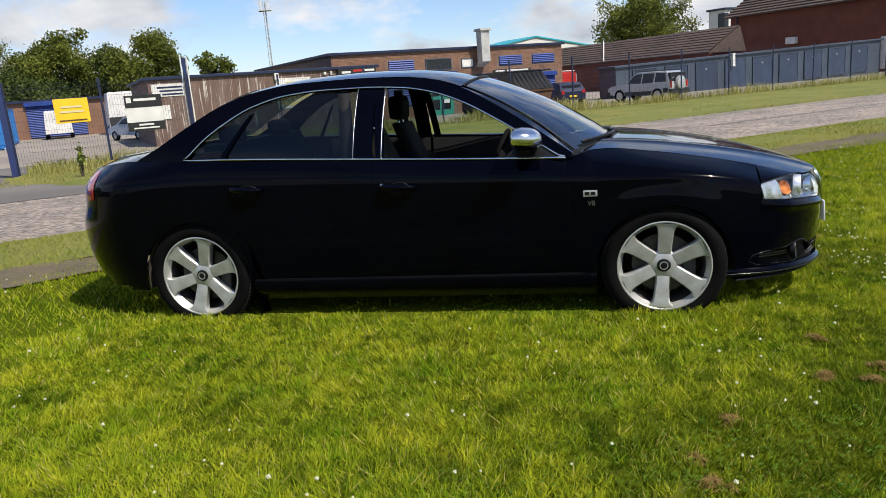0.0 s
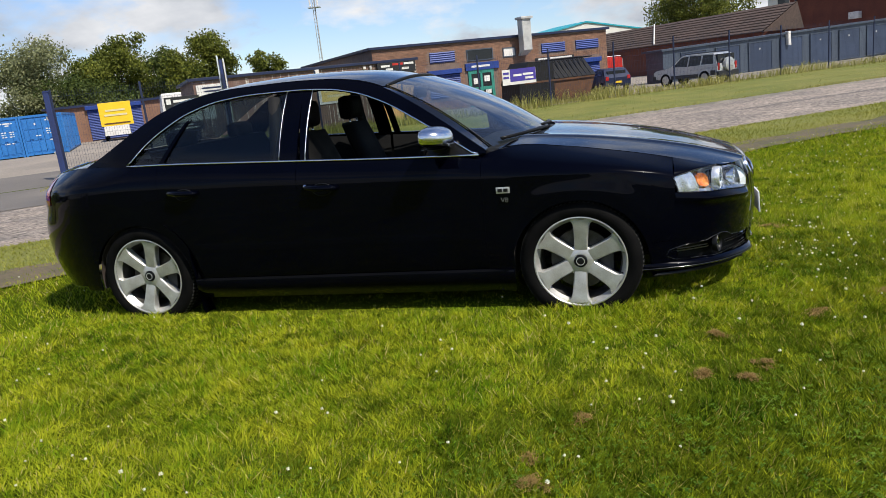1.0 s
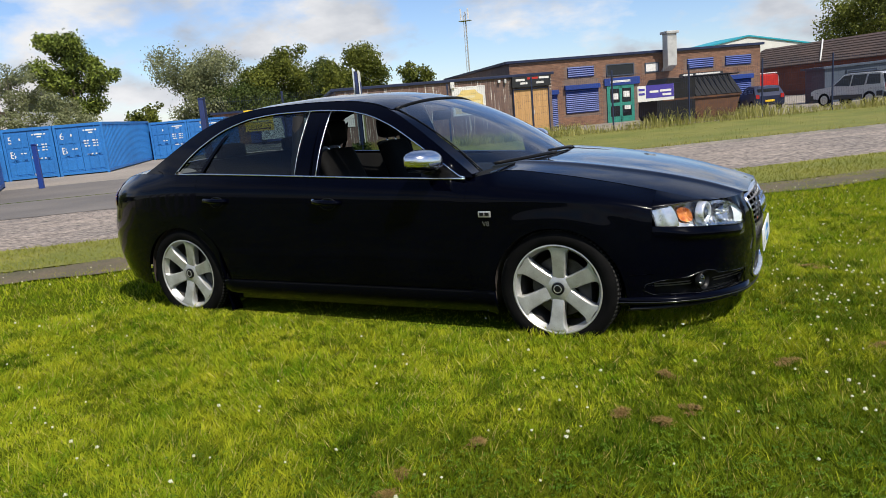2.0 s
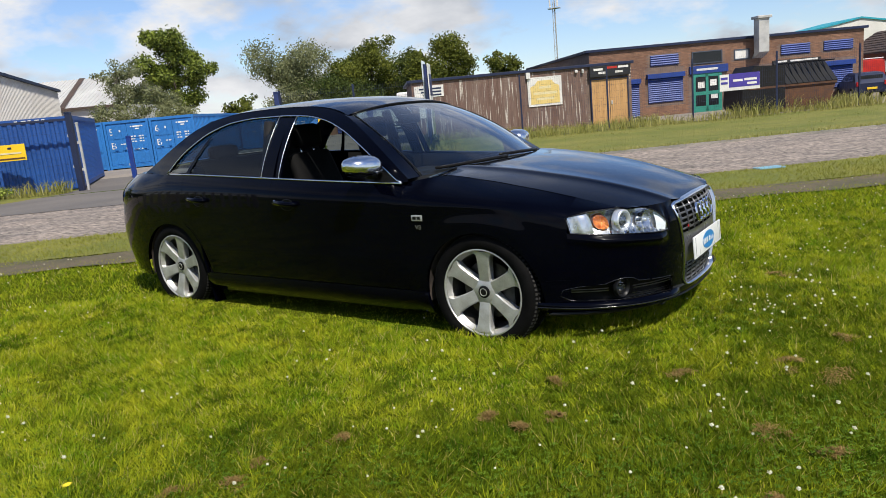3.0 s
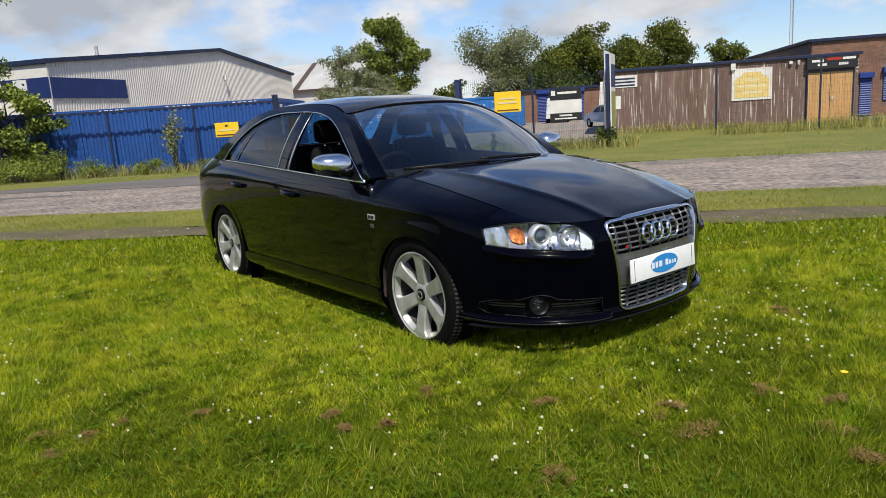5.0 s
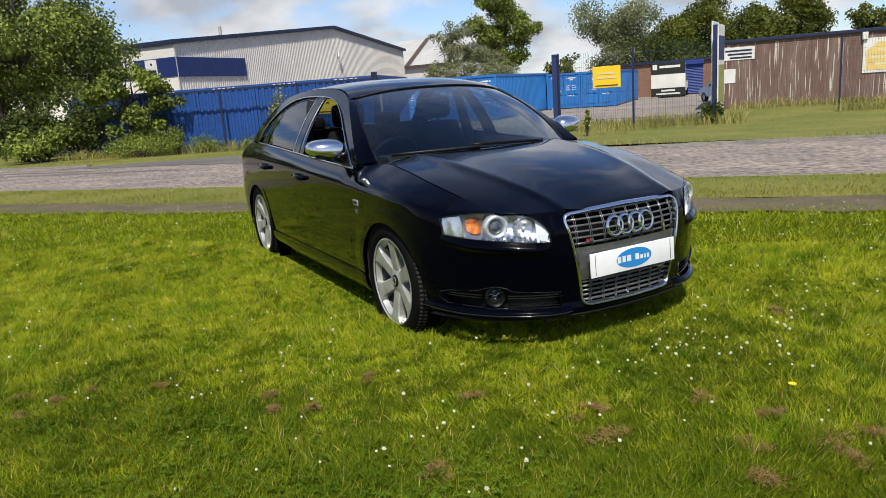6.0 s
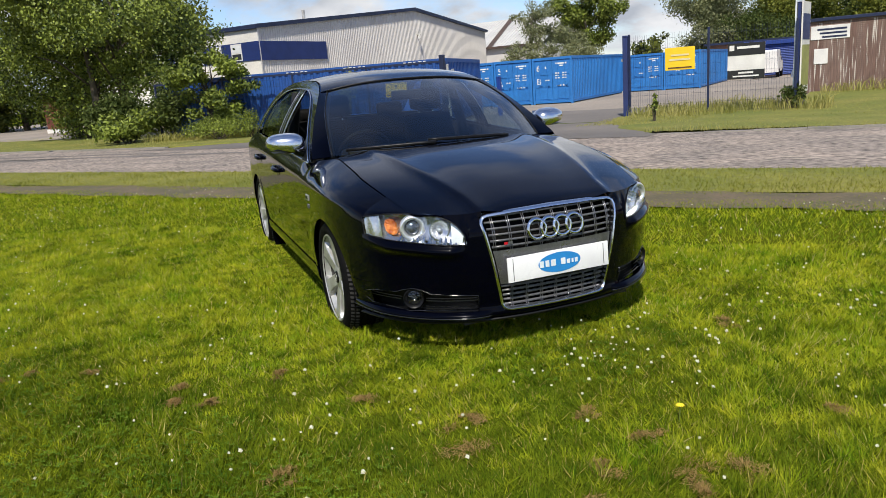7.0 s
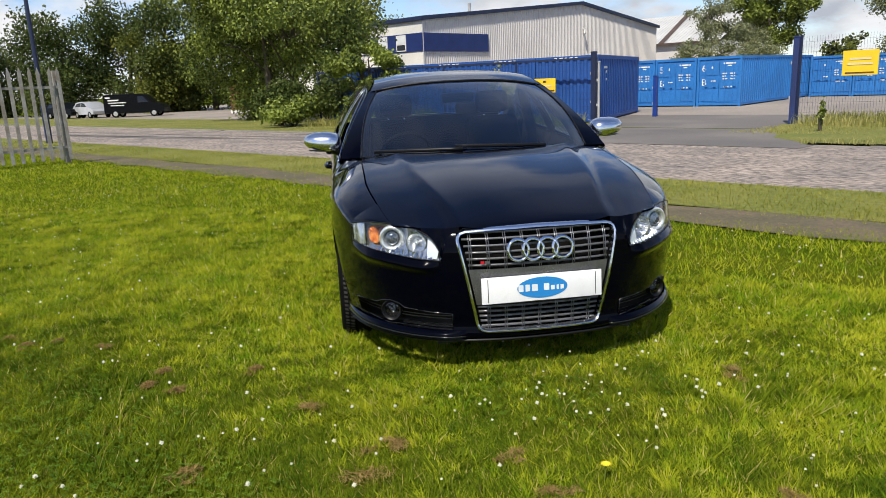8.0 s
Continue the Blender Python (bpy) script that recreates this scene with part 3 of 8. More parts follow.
def flank(x, z):
    """Half the car's width at a length and height, with flared wheel arches."""
    zc, zt = CREASE(x), top_z(x)
    if z <= zc:
        y = LOWER(z)
    else:
        k = min((z - zc) / max(zt - zc, 1e-4), 1.0)
        p = plan(x, z)
        ytop = lerp(YTOP(x) * p, hood_edge(x), min(max((x - 0.95) / 0.15, 0.0), 1.0))
        return lerp(LOWER(zc) * p, ytop, k ** 1.7)
    for ax in (AXLE_F, AXLE_R):
        d = math.hypot(x - ax, z - HUB_Z)
        if d < 0.6 and z < zc:
            # a raised band round the arch with a soft outer step
            ease = min(1.0, (zc - z) / 0.1)
            k = min(max((0.48 - d) / 0.11, 0.0), 1.0)
            y += (0.0055 if ax > 0 else 0.0015) * k * k * (3 - 2 * k) * ease * ease * (3 - 2 * ease)
    if abs(x) < 1.0 and z < 0.26:
        # the skirt's ledge between the wheels
        y += 0.011 * math.exp(-((z - 0.16) / 0.036) ** 2) * min(1.0, (1.0 - abs(x)) / 0.06)
    return y * plan(x, z)


def arch(x, ax, r=0.348, drop=0.02):
    d = abs(x - ax)
    return HUB_Z - drop + math.sqrt(max(r * r - d * d, 0.0)) if d < r else -1.0


def sill(x):
    """The body's lower edge along its length."""
    low = 0.145 if -1.0 < x < 1.0 else 0.17
    return max(low, arch(x, AXLE_F), arch(x, AXLE_R))


def stations(a, b, n):
    """Even steps with more of them where a wheel arch begins or ends."""
    xs = [lerp(a, b, i / n) for i in range(n + 1)]
    for ax in (AXLE_F, AXLE_R):
        for s in (-1, 1):
            for d in (0.348, 0.3465, 0.343, 0.337, 0.328, 0.316):
                x = ax + s * d
                if a < x < b:
                    xs.append(x)
    return sorted(xs)


def side_panel(s, a, b, zlo, zhi, cols=24, rows=14, left=None, right=None):
    """A body panel on one flank between two lengths; left and right bend its ends with height."""
    xs = stations(a, b, cols)
    m = Mesh()
    pts, w = [], len(xs)
    knee = round(rows * 0.72)
    for j in range(rows + 1):
        for x in xs:
            z0, z1, zc = zlo(x), zhi(x), CREASE(x)
            if z1 - zc > 0.02 and zc - z0 > 0.02:
                # one row of points runs along the crease
                z = lerp(z0, zc, j / knee) if j <= knee else lerp(zc, z1, (j - knee) / (rows - knee))
            else:
                z = lerp(z0, z1, j / rows)
            xx = x
            if left:
                xx += left(z) * (b - x) / (b - a)
            if right:
                xx += right(z) * (x - a) / (b - a)
            pts.append((xx, s * flank(xx, z), z))
    m.add(pts, [(j * w + i, j * w + i + 1, (j + 1) * w + i + 1, (j + 1) * w + i) for j in range(rows) for i in range(w - 1)])
    return m


def skin(name, m, material=None, parent=None, label="", thick=0.004):
    ob = part(name, m, material or PAINT, parent or car, label, smooth=40)
    mod = ob.modifiers.new("thickness", "SOLIDIFY")
    mod.thickness, mod.offset, mod.use_rim = thick, -1.0, False
    return ob


GAP = 0.001
doors = {}
for s in (-1, 1):
    front_door = skin("door", side_panel(s, -0.208 + GAP, 0.845 - GAP, lambda x: 0.236, BELT, 44, 30))
    rear_door = skin("door", side_panel(s, -1.12 + GAP, -0.208 - GAP, lambda x: max(0.236, arch(x, AXLE_R, 0.405)), BELT, 40, 30))
    doors[s] = (front_door, rear_door)
    skin("front_wing", side_panel(s, 0.845 + GAP, 1.80, lambda x: sill(x) if x < 1.68 else 0.335, lambda x: top_z(x) - 0.002, 60, 36))
    skin("rear_wing", side_panel(s, -1.80, -1.12 - GAP, sill, BELT, 50, 30))
    m = side_panel(s, -1.12, -0.95, lambda x: arch(x, AXLE_R), lambda x: max(0.234, arch(x, AXLE_R, 0.4)), 10, 3)
    skin("rear_wing", m)
    skin("sill_panel", side_panel(s, -0.98, 0.985, lambda x: max(0.1, arch(x, AXLE_F), arch(x, AXLE_R)), lambda x: 0.232, 40, 12))
    # rubbing strip along both doors
    for a, b, d in ((-0.2, 0.82, front_door), (-0.92, -0.225, rear_door)):
        m = Mesh()
        m.patch(lambda u, v: (lerp(a, b, u), s * (flank(lerp(a, b, u), 0.425) + 0.002 * math.sin(math.pi * v) ** 0.5 - 0.0006), lerp(0.395, 0.455, v) - 0.012 * u), 20, 5)
        part("rubbing_strip", m, PAINT, d, smooth=True)
    # pull handles on a bright-edged recess
    for xc, d in ((-0.06, front_door), (-0.945, rear_door)):
        zc = 0.735 if d is front_door else 0.758
        m = Mesh()
        m.tube([(xc - 0.1, s * (flank(xc - 0.1, zc) + 0.002), zc + 0.006), (xc - 0.075, s * (flank(xc, zc) + 0.026), zc + 0.005), (xc, s * (flank(xc, zc) + 0.034), zc),
                (xc + 0.075, s * (flank(xc, zc) + 0.026), zc - 0.004), (xc + 0.1, s * (flank(xc + 0.1, zc) + 0.002), zc - 0.005)], [0.012, 0.016, 0.0175, 0.016, 0.012], 10)
        part("handle", m, PAINT, d, smooth=True)
        m = Mesh()
        m.lathe([(0.0, 0.0), (0.05, 0.0), (0.06, 0.004), (0.062, 0.0)], 20, "y")
        part("handle_cup", m, TRIM, d, smooth=True, at=pose(xc + 0.005, s * (flank(xc, zc) - 0.0005), zc - 0.012) @ Matrix.Diagonal((1, s, 0.6, 1)))
        if d is front_door and s < 0:
            m = Mesh()
            m.lathe([(0.0, 0.004), (0.009, 0.004), (0.011, 0.0)], 12, "y")
            part("lock", m, CHROME, d, smooth=True, at=pose(xc - 0.088, s * (flank(xc, zc) + 0.018), zc + 0.012) @ Matrix.Diagonal((1, s, 1, 1)))

# ---- greenhouse
ROOF_C = curve((-1.60, 1.0), (-1.4, 1.125), (-1.15, 1.258), (-0.95, 1.328), (-0.7, 1.358), (-0.4, 1.366), (-0.1, 1.356), (0.12, 1.33), (0.3, 1.285))
RAIL_Z = curve((-1.70, 0.935), (-1.55, 1.005), (-1.35, 1.12), (-1.15, 1.228), (-0.95, 1.288), (-0.7, 1.318), (-0.4, 1.322), (-0.1, 1.313), (0.1, 1.287), (0.25, 1.243), (0.45, 1.14), (0.65, 1.015), (0.87, 0.862))
WIN_Z = curve((-1.335, 0.935), (-1.22, 1.04), (-1.1, 1.122), (-0.95, 1.2), (-0.75, 1.252), (-0.53, 1.267), (-0.3, 1.265), (-0.07, 1.25), (0.11, 1.215), (0.29, 1.148), (0.47, 1.052), (0.65, 0.943), (0.81, 0.842))


def side_y(x, z):
    """Half width of the cabin, leaning in towards the roof."""
    k = (z - BELT(x)) / 0.4
    y = 0.828 - 0.15 * k - 0.1 * k * k
    return y * (1 - 0.05 * max(0.0, (-x - 0.9) / 0.8) ** 2 * 1.5)


def roof_edge(x):
    return side_y(x, RAIL_Z(x)) - 0.012


def cabin_patch(s, a, b, lo, hi, cols, rows, inset=0.0):
    m = Mesh()

    def fn(u, v):
        x = lerp(a, b, u)
        z = lerp(lo(x), hi(x), v)
        return (x, s * (side_y(x, z) - inset), z)
    return m.patch(fn, cols, rows)


m = Mesh()


def roof_fn(u, v):
    x = lerp(-1.0, 0.27, u)
    x += 0.05 * (u ** 3) * (1 - (2 * v - 1) ** 2)
    y = (2 * v - 1) * roof_edge(min(x, 0.27))
    k = abs(2 * v - 1)
    return (x, y, lerp(ROOF_C(x), RAIL_Z(x) + 0.004, k ** 2.6))


m.patch(roof_fn, 30, 28)
roof = skin("roof", m)

for s in (-1, 1):
    front_door, rear_door = doors[s]
    # rail above the windows and down the windscreen pillar
    skin("roof_rail", cabin_patch(s, -1.335, 0.87, lambda x: max(WIN_Z(x), BELT(x)) + 0.004, lambda x: max(RAIL_Z(x), BELT(x) + 0.008), 56, 6), thick=0.01)
    # rear roof pillar
    skin("rear_pillar", cabin_patch(s, -1.70, -1.335, lambda x: BELT(x) - 0.004, lambda x: max(RAIL_Z(x), BELT(x) + 0.003), 14, 8))
    # window glass
    lo = lambda x: BELT(x) + 0.01

    def pane(a, b, slant_a, slant_b, cols):
        """A pane whose ends lean forward by the given amounts towards the roof."""
        g = Mesh()

        def fn(u, v):
            x = lerp(a + slant_a * (v - 0.5), b + slant_b * (v - 0.5), u)
            z = lerp(lo(x), max(WIN_Z(x), lo(x)), v)
            return (x, s * (side_y(x, z) - 0.012), z)
        return g.patch(fn, cols, 10)
    m = pane(-1.32, -1.03, 0.0, 0.17, 12)
    part("quarter_glass", m, DARKGLASS, rear_door, smooth=True).visible_shadow = False
    m = pane(-1.03, -0.315, 0.17, 0.0, 20)
    part("rear_glass", m, DARKGLASS, rear_door, "lightly tinted side window", smooth=True).visible_shadow = False
    if s > 0:
        m = cabin_patch(s, -0.165, 0.78, lo, lambda x: max(WIN_Z(x), lo(x)), 24, 10, 0.012)
        part("front_glass", m, CLEARGLASS, front_door, smooth=True).visible_shadow = False
    # pillars between the windows
    for a, b, ob, lean in ((-0.318, -0.213, rear_door, 0.0), (-0.203, -0.155, front_door, 0.03), (-1.046, -1.014, rear_door, -0.17)):
        m = Mesh()

        def fn(u, v, a=a, b=b, lean=lean):
            x = lerp(a, b, u)
            z = lerp(BELT(x) - 0.01, WIN_Z(x) + 0.006, v)
            return (x + lean * (0.5 - v), s * (side_y(x, z) - 0.002), z)
        m.patch(fn, 3, 12)
        skin("window_pillar", m, PAINT, ob, thick=0.012)
    # aluminium lines stand in for lit edges of the door frames between the windows
    for xe, r_, ob in ((-0.157, 0.0032, front_door), (-0.318, 0.0018, rear_door)):
        m = Mesh()
        m.tube([(xe, s * (side_y(xe, lerp(BELT(xe), WIN_Z(xe), k / 8)) + 0.003), lerp(BELT(xe) + 0.006, WIN_Z(xe), k / 8)) for k in range(9)], r_, 6)
        part("frame_edge", m, BRUSHED, ob, smooth=True)
    # bright strip round the side windows
    m = Mesh()
    xs = [lerp(-1.345, 0.835, i / 40) for i in range(41)]
    m.tube([(x, s * (side_y(x, BELT(x)) + 0.006), BELT(x) + 0.004) for x in xs], 0.0062, 6)
    part("belt_strip", m, CHROME, car, smooth=True)
    m = Mesh()
    xs = [lerp(-1.345, 0.83, i / 70) for i in range(71)]
    m.tube([(x, s * (side_y(x, max(WIN_Z(x), BELT(x))) + 0.004), max(WIN_Z(x), BELT(x) + 0.004) + 0.006) for x in xs], 0.0042, 6)
    part("window_strip", m, CHROME, car, smooth=True)

# windscreen, laid between the pillars
WS_N = 24


def screen_fn(u, v, grow=0.0):
    """u across from right to left, v from the foot to the roof."""
    k = 2 * u - 1
    foot = Vector((1.10 - 0.23 * abs(k) ** 2.2, 0.70 * k, 0.893 - 0.03 * k * k))
    head = Vector((0.318 - 0.055 * k * k, 0.545 * k, ROOF_C(0.3) + 0.002 - 0.045 * abs(k) ** 2.6))
    p = foot.lerp(head, v)
    bow = 4 * v * (1 - v) * 0.03
    return (p.x + bow * 0.6, p.y + 0.028 * math.sin(math.pi * v) * k, p.z + bow)


m = Mesh()
m.patch(screen_fn, WS_N, 14)
ws = part("windscreen", m, CLEARGLASS, car, "clear raked windscreen", smooth=True)
ws.visible_shadow = False
for s in (-1, 1):
    m = Mesh()
    m.patch(lambda u, v: (lambda p, q: tuple(lerp(p[i], q[i], u) for i in range(3)))(
        screen_fn(0.0 if s < 0 else 1.0, v), (lambda x: (x, s * (side_y(x, max(RAIL_Z(x), BELT(x))) - 0.001), max(RAIL_Z(x), BELT(x) + 0.008)))(lerp(0.87, 0.25, v ** 0.98))), 4, 16)
    skin("windscreen_pillar", m, thick=0.006)
    m = Mesh()
    m.tube([Vector(screen_fn(0.005 if s < 0 else 0.995, v / 16)) + Vector((0.002, 0, 0.002)) for v in range(17)], 0.004, 6)
    part("screen_seal", m, TRIM, ws, smooth=True)
    m = Mesh()
    m.tube([Vector(screen_fn(0.0 if s < 0 else 1.0, v / 12)) + Vector((-0.06, -s * 0.005, -0.03)) for v in range(13)], 0.035, 8)
    part("pillar_trim", m, CABIN, ws, smooth=True)
m = Mesh()
m.tube([Vector(screen_fn(u / 20, 0.985)) + Vector((0.003, 0, 0.003)) for u in range(21)], 0.007, 6)
part("screen_seal", m, TRIM, ws, smooth=True)
# scuttle under the screen and two wipers
m = Mesh()
m.patch(lambda u, v: (lambda p: (p[0] + 0.075 * v, p[1], p[2] - 0.012 + 0.008 * v))(screen_fn(lerp(0.02, 0.98, u), 0.0)), 20, 3)
skin("scuttle", m, PLASTIC)
for y0, y1, lift_ in ((0.38, -0.16, 0.0), (-0.12, -0.62, 0.0)):
    m = Mesh()
    foot = [Vector(screen_fn((lerp(y0, y1, i / 8) / 0.7 + 1) / 2, 0.0 + 0.035 * (i / 8))) + Vector((0.014, 0, 0.012)) for i in range(9)]
    m.tube(foot, [0.012, 0.011, 0.01, 0.009, 0.008, 0.008, 0.007, 0.007, 0.006], 6)
    wiper = part("wiper", m, TRIM, car, smooth=True)
    m = Mesh()
    m.tube([p + Vector((0.006, 0, -0.006)) for p in foot[2:]] , 0.006, 5)
    part("wiper_blade", m, RUBBER, wiper, smooth=True)

# rear screen and boot lid
m = Mesh()


def back_fn(u, v):
    k = 2 * u - 1
    x0 = lerp(-1.60, -1.0, v)
    return (x0 - 0.03 + 0.03 * abs(k) ** 2 * (1 - v), k * lerp(0.6, roof_edge(-1.0), v), lerp(ROOF_C(x0), RAIL_Z(x0) + 0.004, abs(k) ** 2.6) )


m.patch(back_fn, 20, 14)
part("rear_screen", m, DARKGLASS, car, "tinted rear screen", smooth=True).visible_shadow = False
m = Mesh()


def boot_fn(u, v):
    x = lerp(-1.58, -2.235, u)
    e = YTOP(x) * max(plan(x, BELT(x)), 0.2)
    k = 2 * v - 1
    crown = curve((-2.3, 0.885), (-2.22, 0.922), (-2.1, 0.952), (-1.9, 0.972), (-1.75, 0.985), (-1.58, 0.998))(x)
    return (x, k * e, lerp(crown, BELT(x) + 0.002, abs(k) ** 3.2))


m.patch(boot_fn, 16, 24)
skin("boot_lid", m)
# rear end
m = Mesh()


def end_fn(u, v):
    z = lerp(0.2, 0.9, v)
    xr = TAIL(z)
    a0 = math.asin(((-1.79 - X0R) / (xr - X0R)) ** (POWR / 2))
    a = lerp(a0, math.pi - a0, u)
    c, sn = math.cos(a), math.sin(a)
    x = X0R + (xr - X0R) * abs(sn) ** (2 / POWR)
    zz = lerp(0.2, BELT(x), v)
    return (x, math.copysign(flank(x, zz), c) if abs(c) > 1e-3 else 0.0, zz)


m.patch(end_fn, 60, 24)
rear_bumper = skin("rear_bumper", m)
for s in (-1, 1):
    m = Mesh()

    def lampfn(u, v, s=s):
        p = end_fn(lerp(0.1, 0.27, u), lerp(0.74, 0.97, v))
        return (p[0] - 0.003, s * abs(p[1]) * 1.004, p[2])
    m.patch(lampfn, 12, 6)
    part("tail_lamp", m, REDLAMP, car, smooth=True)

# ---- bonnet
HOOD_C = curve((1.0, 0.905), (1.3, 0.878), (1.6, 0.832), (1.85, 0.778), (2.05, 0.718), (2.17, 0.672), (2.21, 0.648))


def hood_z(x, k):
    """The bonnet's height, crowned in the middle with a soft crease each side running to the grille."""
    z = lerp(HOOD_C(x), WING(x), min(abs(k), 1.0) ** 2.4)
    fold = lerp(0.72, 0.54, (x - 1.0) / 1.2)
    off_ = abs(k) - fold
    return z + 0.0095 * math.exp(-(abs(off_) / (0.05 if off_ > 0 else 0.11)) ** 1.35)


def hood_nose(k):
    """Where the bonnet ends, over the grille and the lamps."""
    y = abs(k) * 0.62
    c = (1 - min(y / 0.884, 1.0) ** POWF) ** (1 / POWF)
    return X0F + (2.192 - X0F) * c + 0.012


def hood_point(u, k):
    x0 = 1.135 - 0.225 * abs(k) ** 2.2
    x = lerp(x0, hood_nose(k), u)
    return Vector((x, k * (hood_edge(x) - 0.002), hood_z(x, k)))


def hood_fn(u, v):
    return hood_point(u, 2 * v - 1)


m = Mesh()
m.patch(hood_fn, 44, 96)
bonnet = skin("bonnet", m)
# ---- front end: one curved shell seen as y and z


def half_w(z):
    return LOWER(min(z, 0.72))


def shell(y, z, out=0.0):
    """A point of the nose at a width and height, pushed outwards by out."""
    k = min(abs(y) / half_w(z), 0.9999)
    c = (1 - k ** POWF) ** (1 / POWF)
    x = X0F + (NOSE(z) - X0F) * c
    nx, ny = c ** (POWF - 1) / (NOSE(z) - X0F), k ** (POWF - 1) / half_w(z)
    n = math.hypot(nx, ny)
    return Vector((x + out * nx / n, y + out * math.copysign(ny / n, y), z))




def y_at(x, z):
    return half_w(z) * plan(x, z)


def grille_y(z):
    return lerp(0.268, 0.352, min(max((z - 0.2) / 0.43, 0.0), 1.0))


LAMP_LO = curve((0.42, 0.528), (0.5, 0.532), (0.62, 0.545), (0.72, 0.556), (0.80, 0.575), (0.84, 0.60))
LAMP_HI = curve((0.42, 0.545), (0.442, 0.595), (0.475, 0.634), (0.53, 0.66), (0.6, 0.674), (0.7, 0.672), (0.78, 0.655), (0.84, 0.61))
BUMP_TOP = curve((0.2, 0.645), (0.36, 0.645), (0.405, 0.61), (0.425, 0.528), (0.5, 0.53), (0.62, 0.543), (0.72, 0.554), (0.80, 0.573), (0.9, 0.575))
VENT = [(0.385, 0.208), (0.385, 0.284), (0.48, 0.29), (0.585, 0.3), (0.61, 0.318), (0.645, 0.326), (0.68, 0.317), (0.705, 0.303), (0.775, 0.296), (0.80, 0.282), (0.80, 0.25), (0.78, 0.226), (0.66, 0.212)]


def inside(p, poly):
    hit = False
    for (x0, y0), (x1, y1) in zip(poly, poly[1:] + poly[:1]):
        if (y0 > p[1]) != (y1 > p[1]) and p[0] < (x1 - x0) * (p[1] - y0) / (y1 - y0) + x0:
            hit = not hit
    return hit


NU, NV = 70, 56
for s in (-1, 1):
    front = Mesh()
    grid, flat_yz = [], []
    for j in range(NV + 1):
        for i in range(NU + 1):
            u, v = i / NU, j / NV
            z = lerp(0.135, 0.645, v)
            yo = y_at(1.80, z)
            yi = grille_y(z) + 0.004
            y = yi + (yo - yi) * (u ** 0.8)
            z = min(z, BUMP_TOP(y))
            # a soft ledge under the lamp
            under = BUMP_TOP(y) - z
            grid.append(shell(s * y, z, 0.024 * math.exp(-((under - 0.03) / 0.024) ** 2) * min(max((y - 0.43) / 0.06, 0.0), 1.0) * min(max((0.82 - y) / 0.1, 0.0), 1.0)))
            flat_yz.append((y, z))
    faces = []
    for j in range(NV):
        for i in range(NU):
            f = (j * (NU + 1) + i, j * (NU + 1) + i + 1, (j + 1) * (NU + 1) + i + 1, (j + 1) * (NU + 1) + i)
            cy, cz = sum(flat_yz[k][0] for k in f) / 4, sum(flat_yz[k][1] for k in f) / 4
            if inside((cy, cz), VENT) or max(flat_yz[k][1] for k in f) - min(flat_yz[k][1] for k in f) < 1e-5:
                continue
            faces.append(f)
    front.add(grid, faces)
    if s < 0:
        front_bumper = skin("front_bumper", front)
    else:
        skin("bumper_half", front, parent=front_bumper)
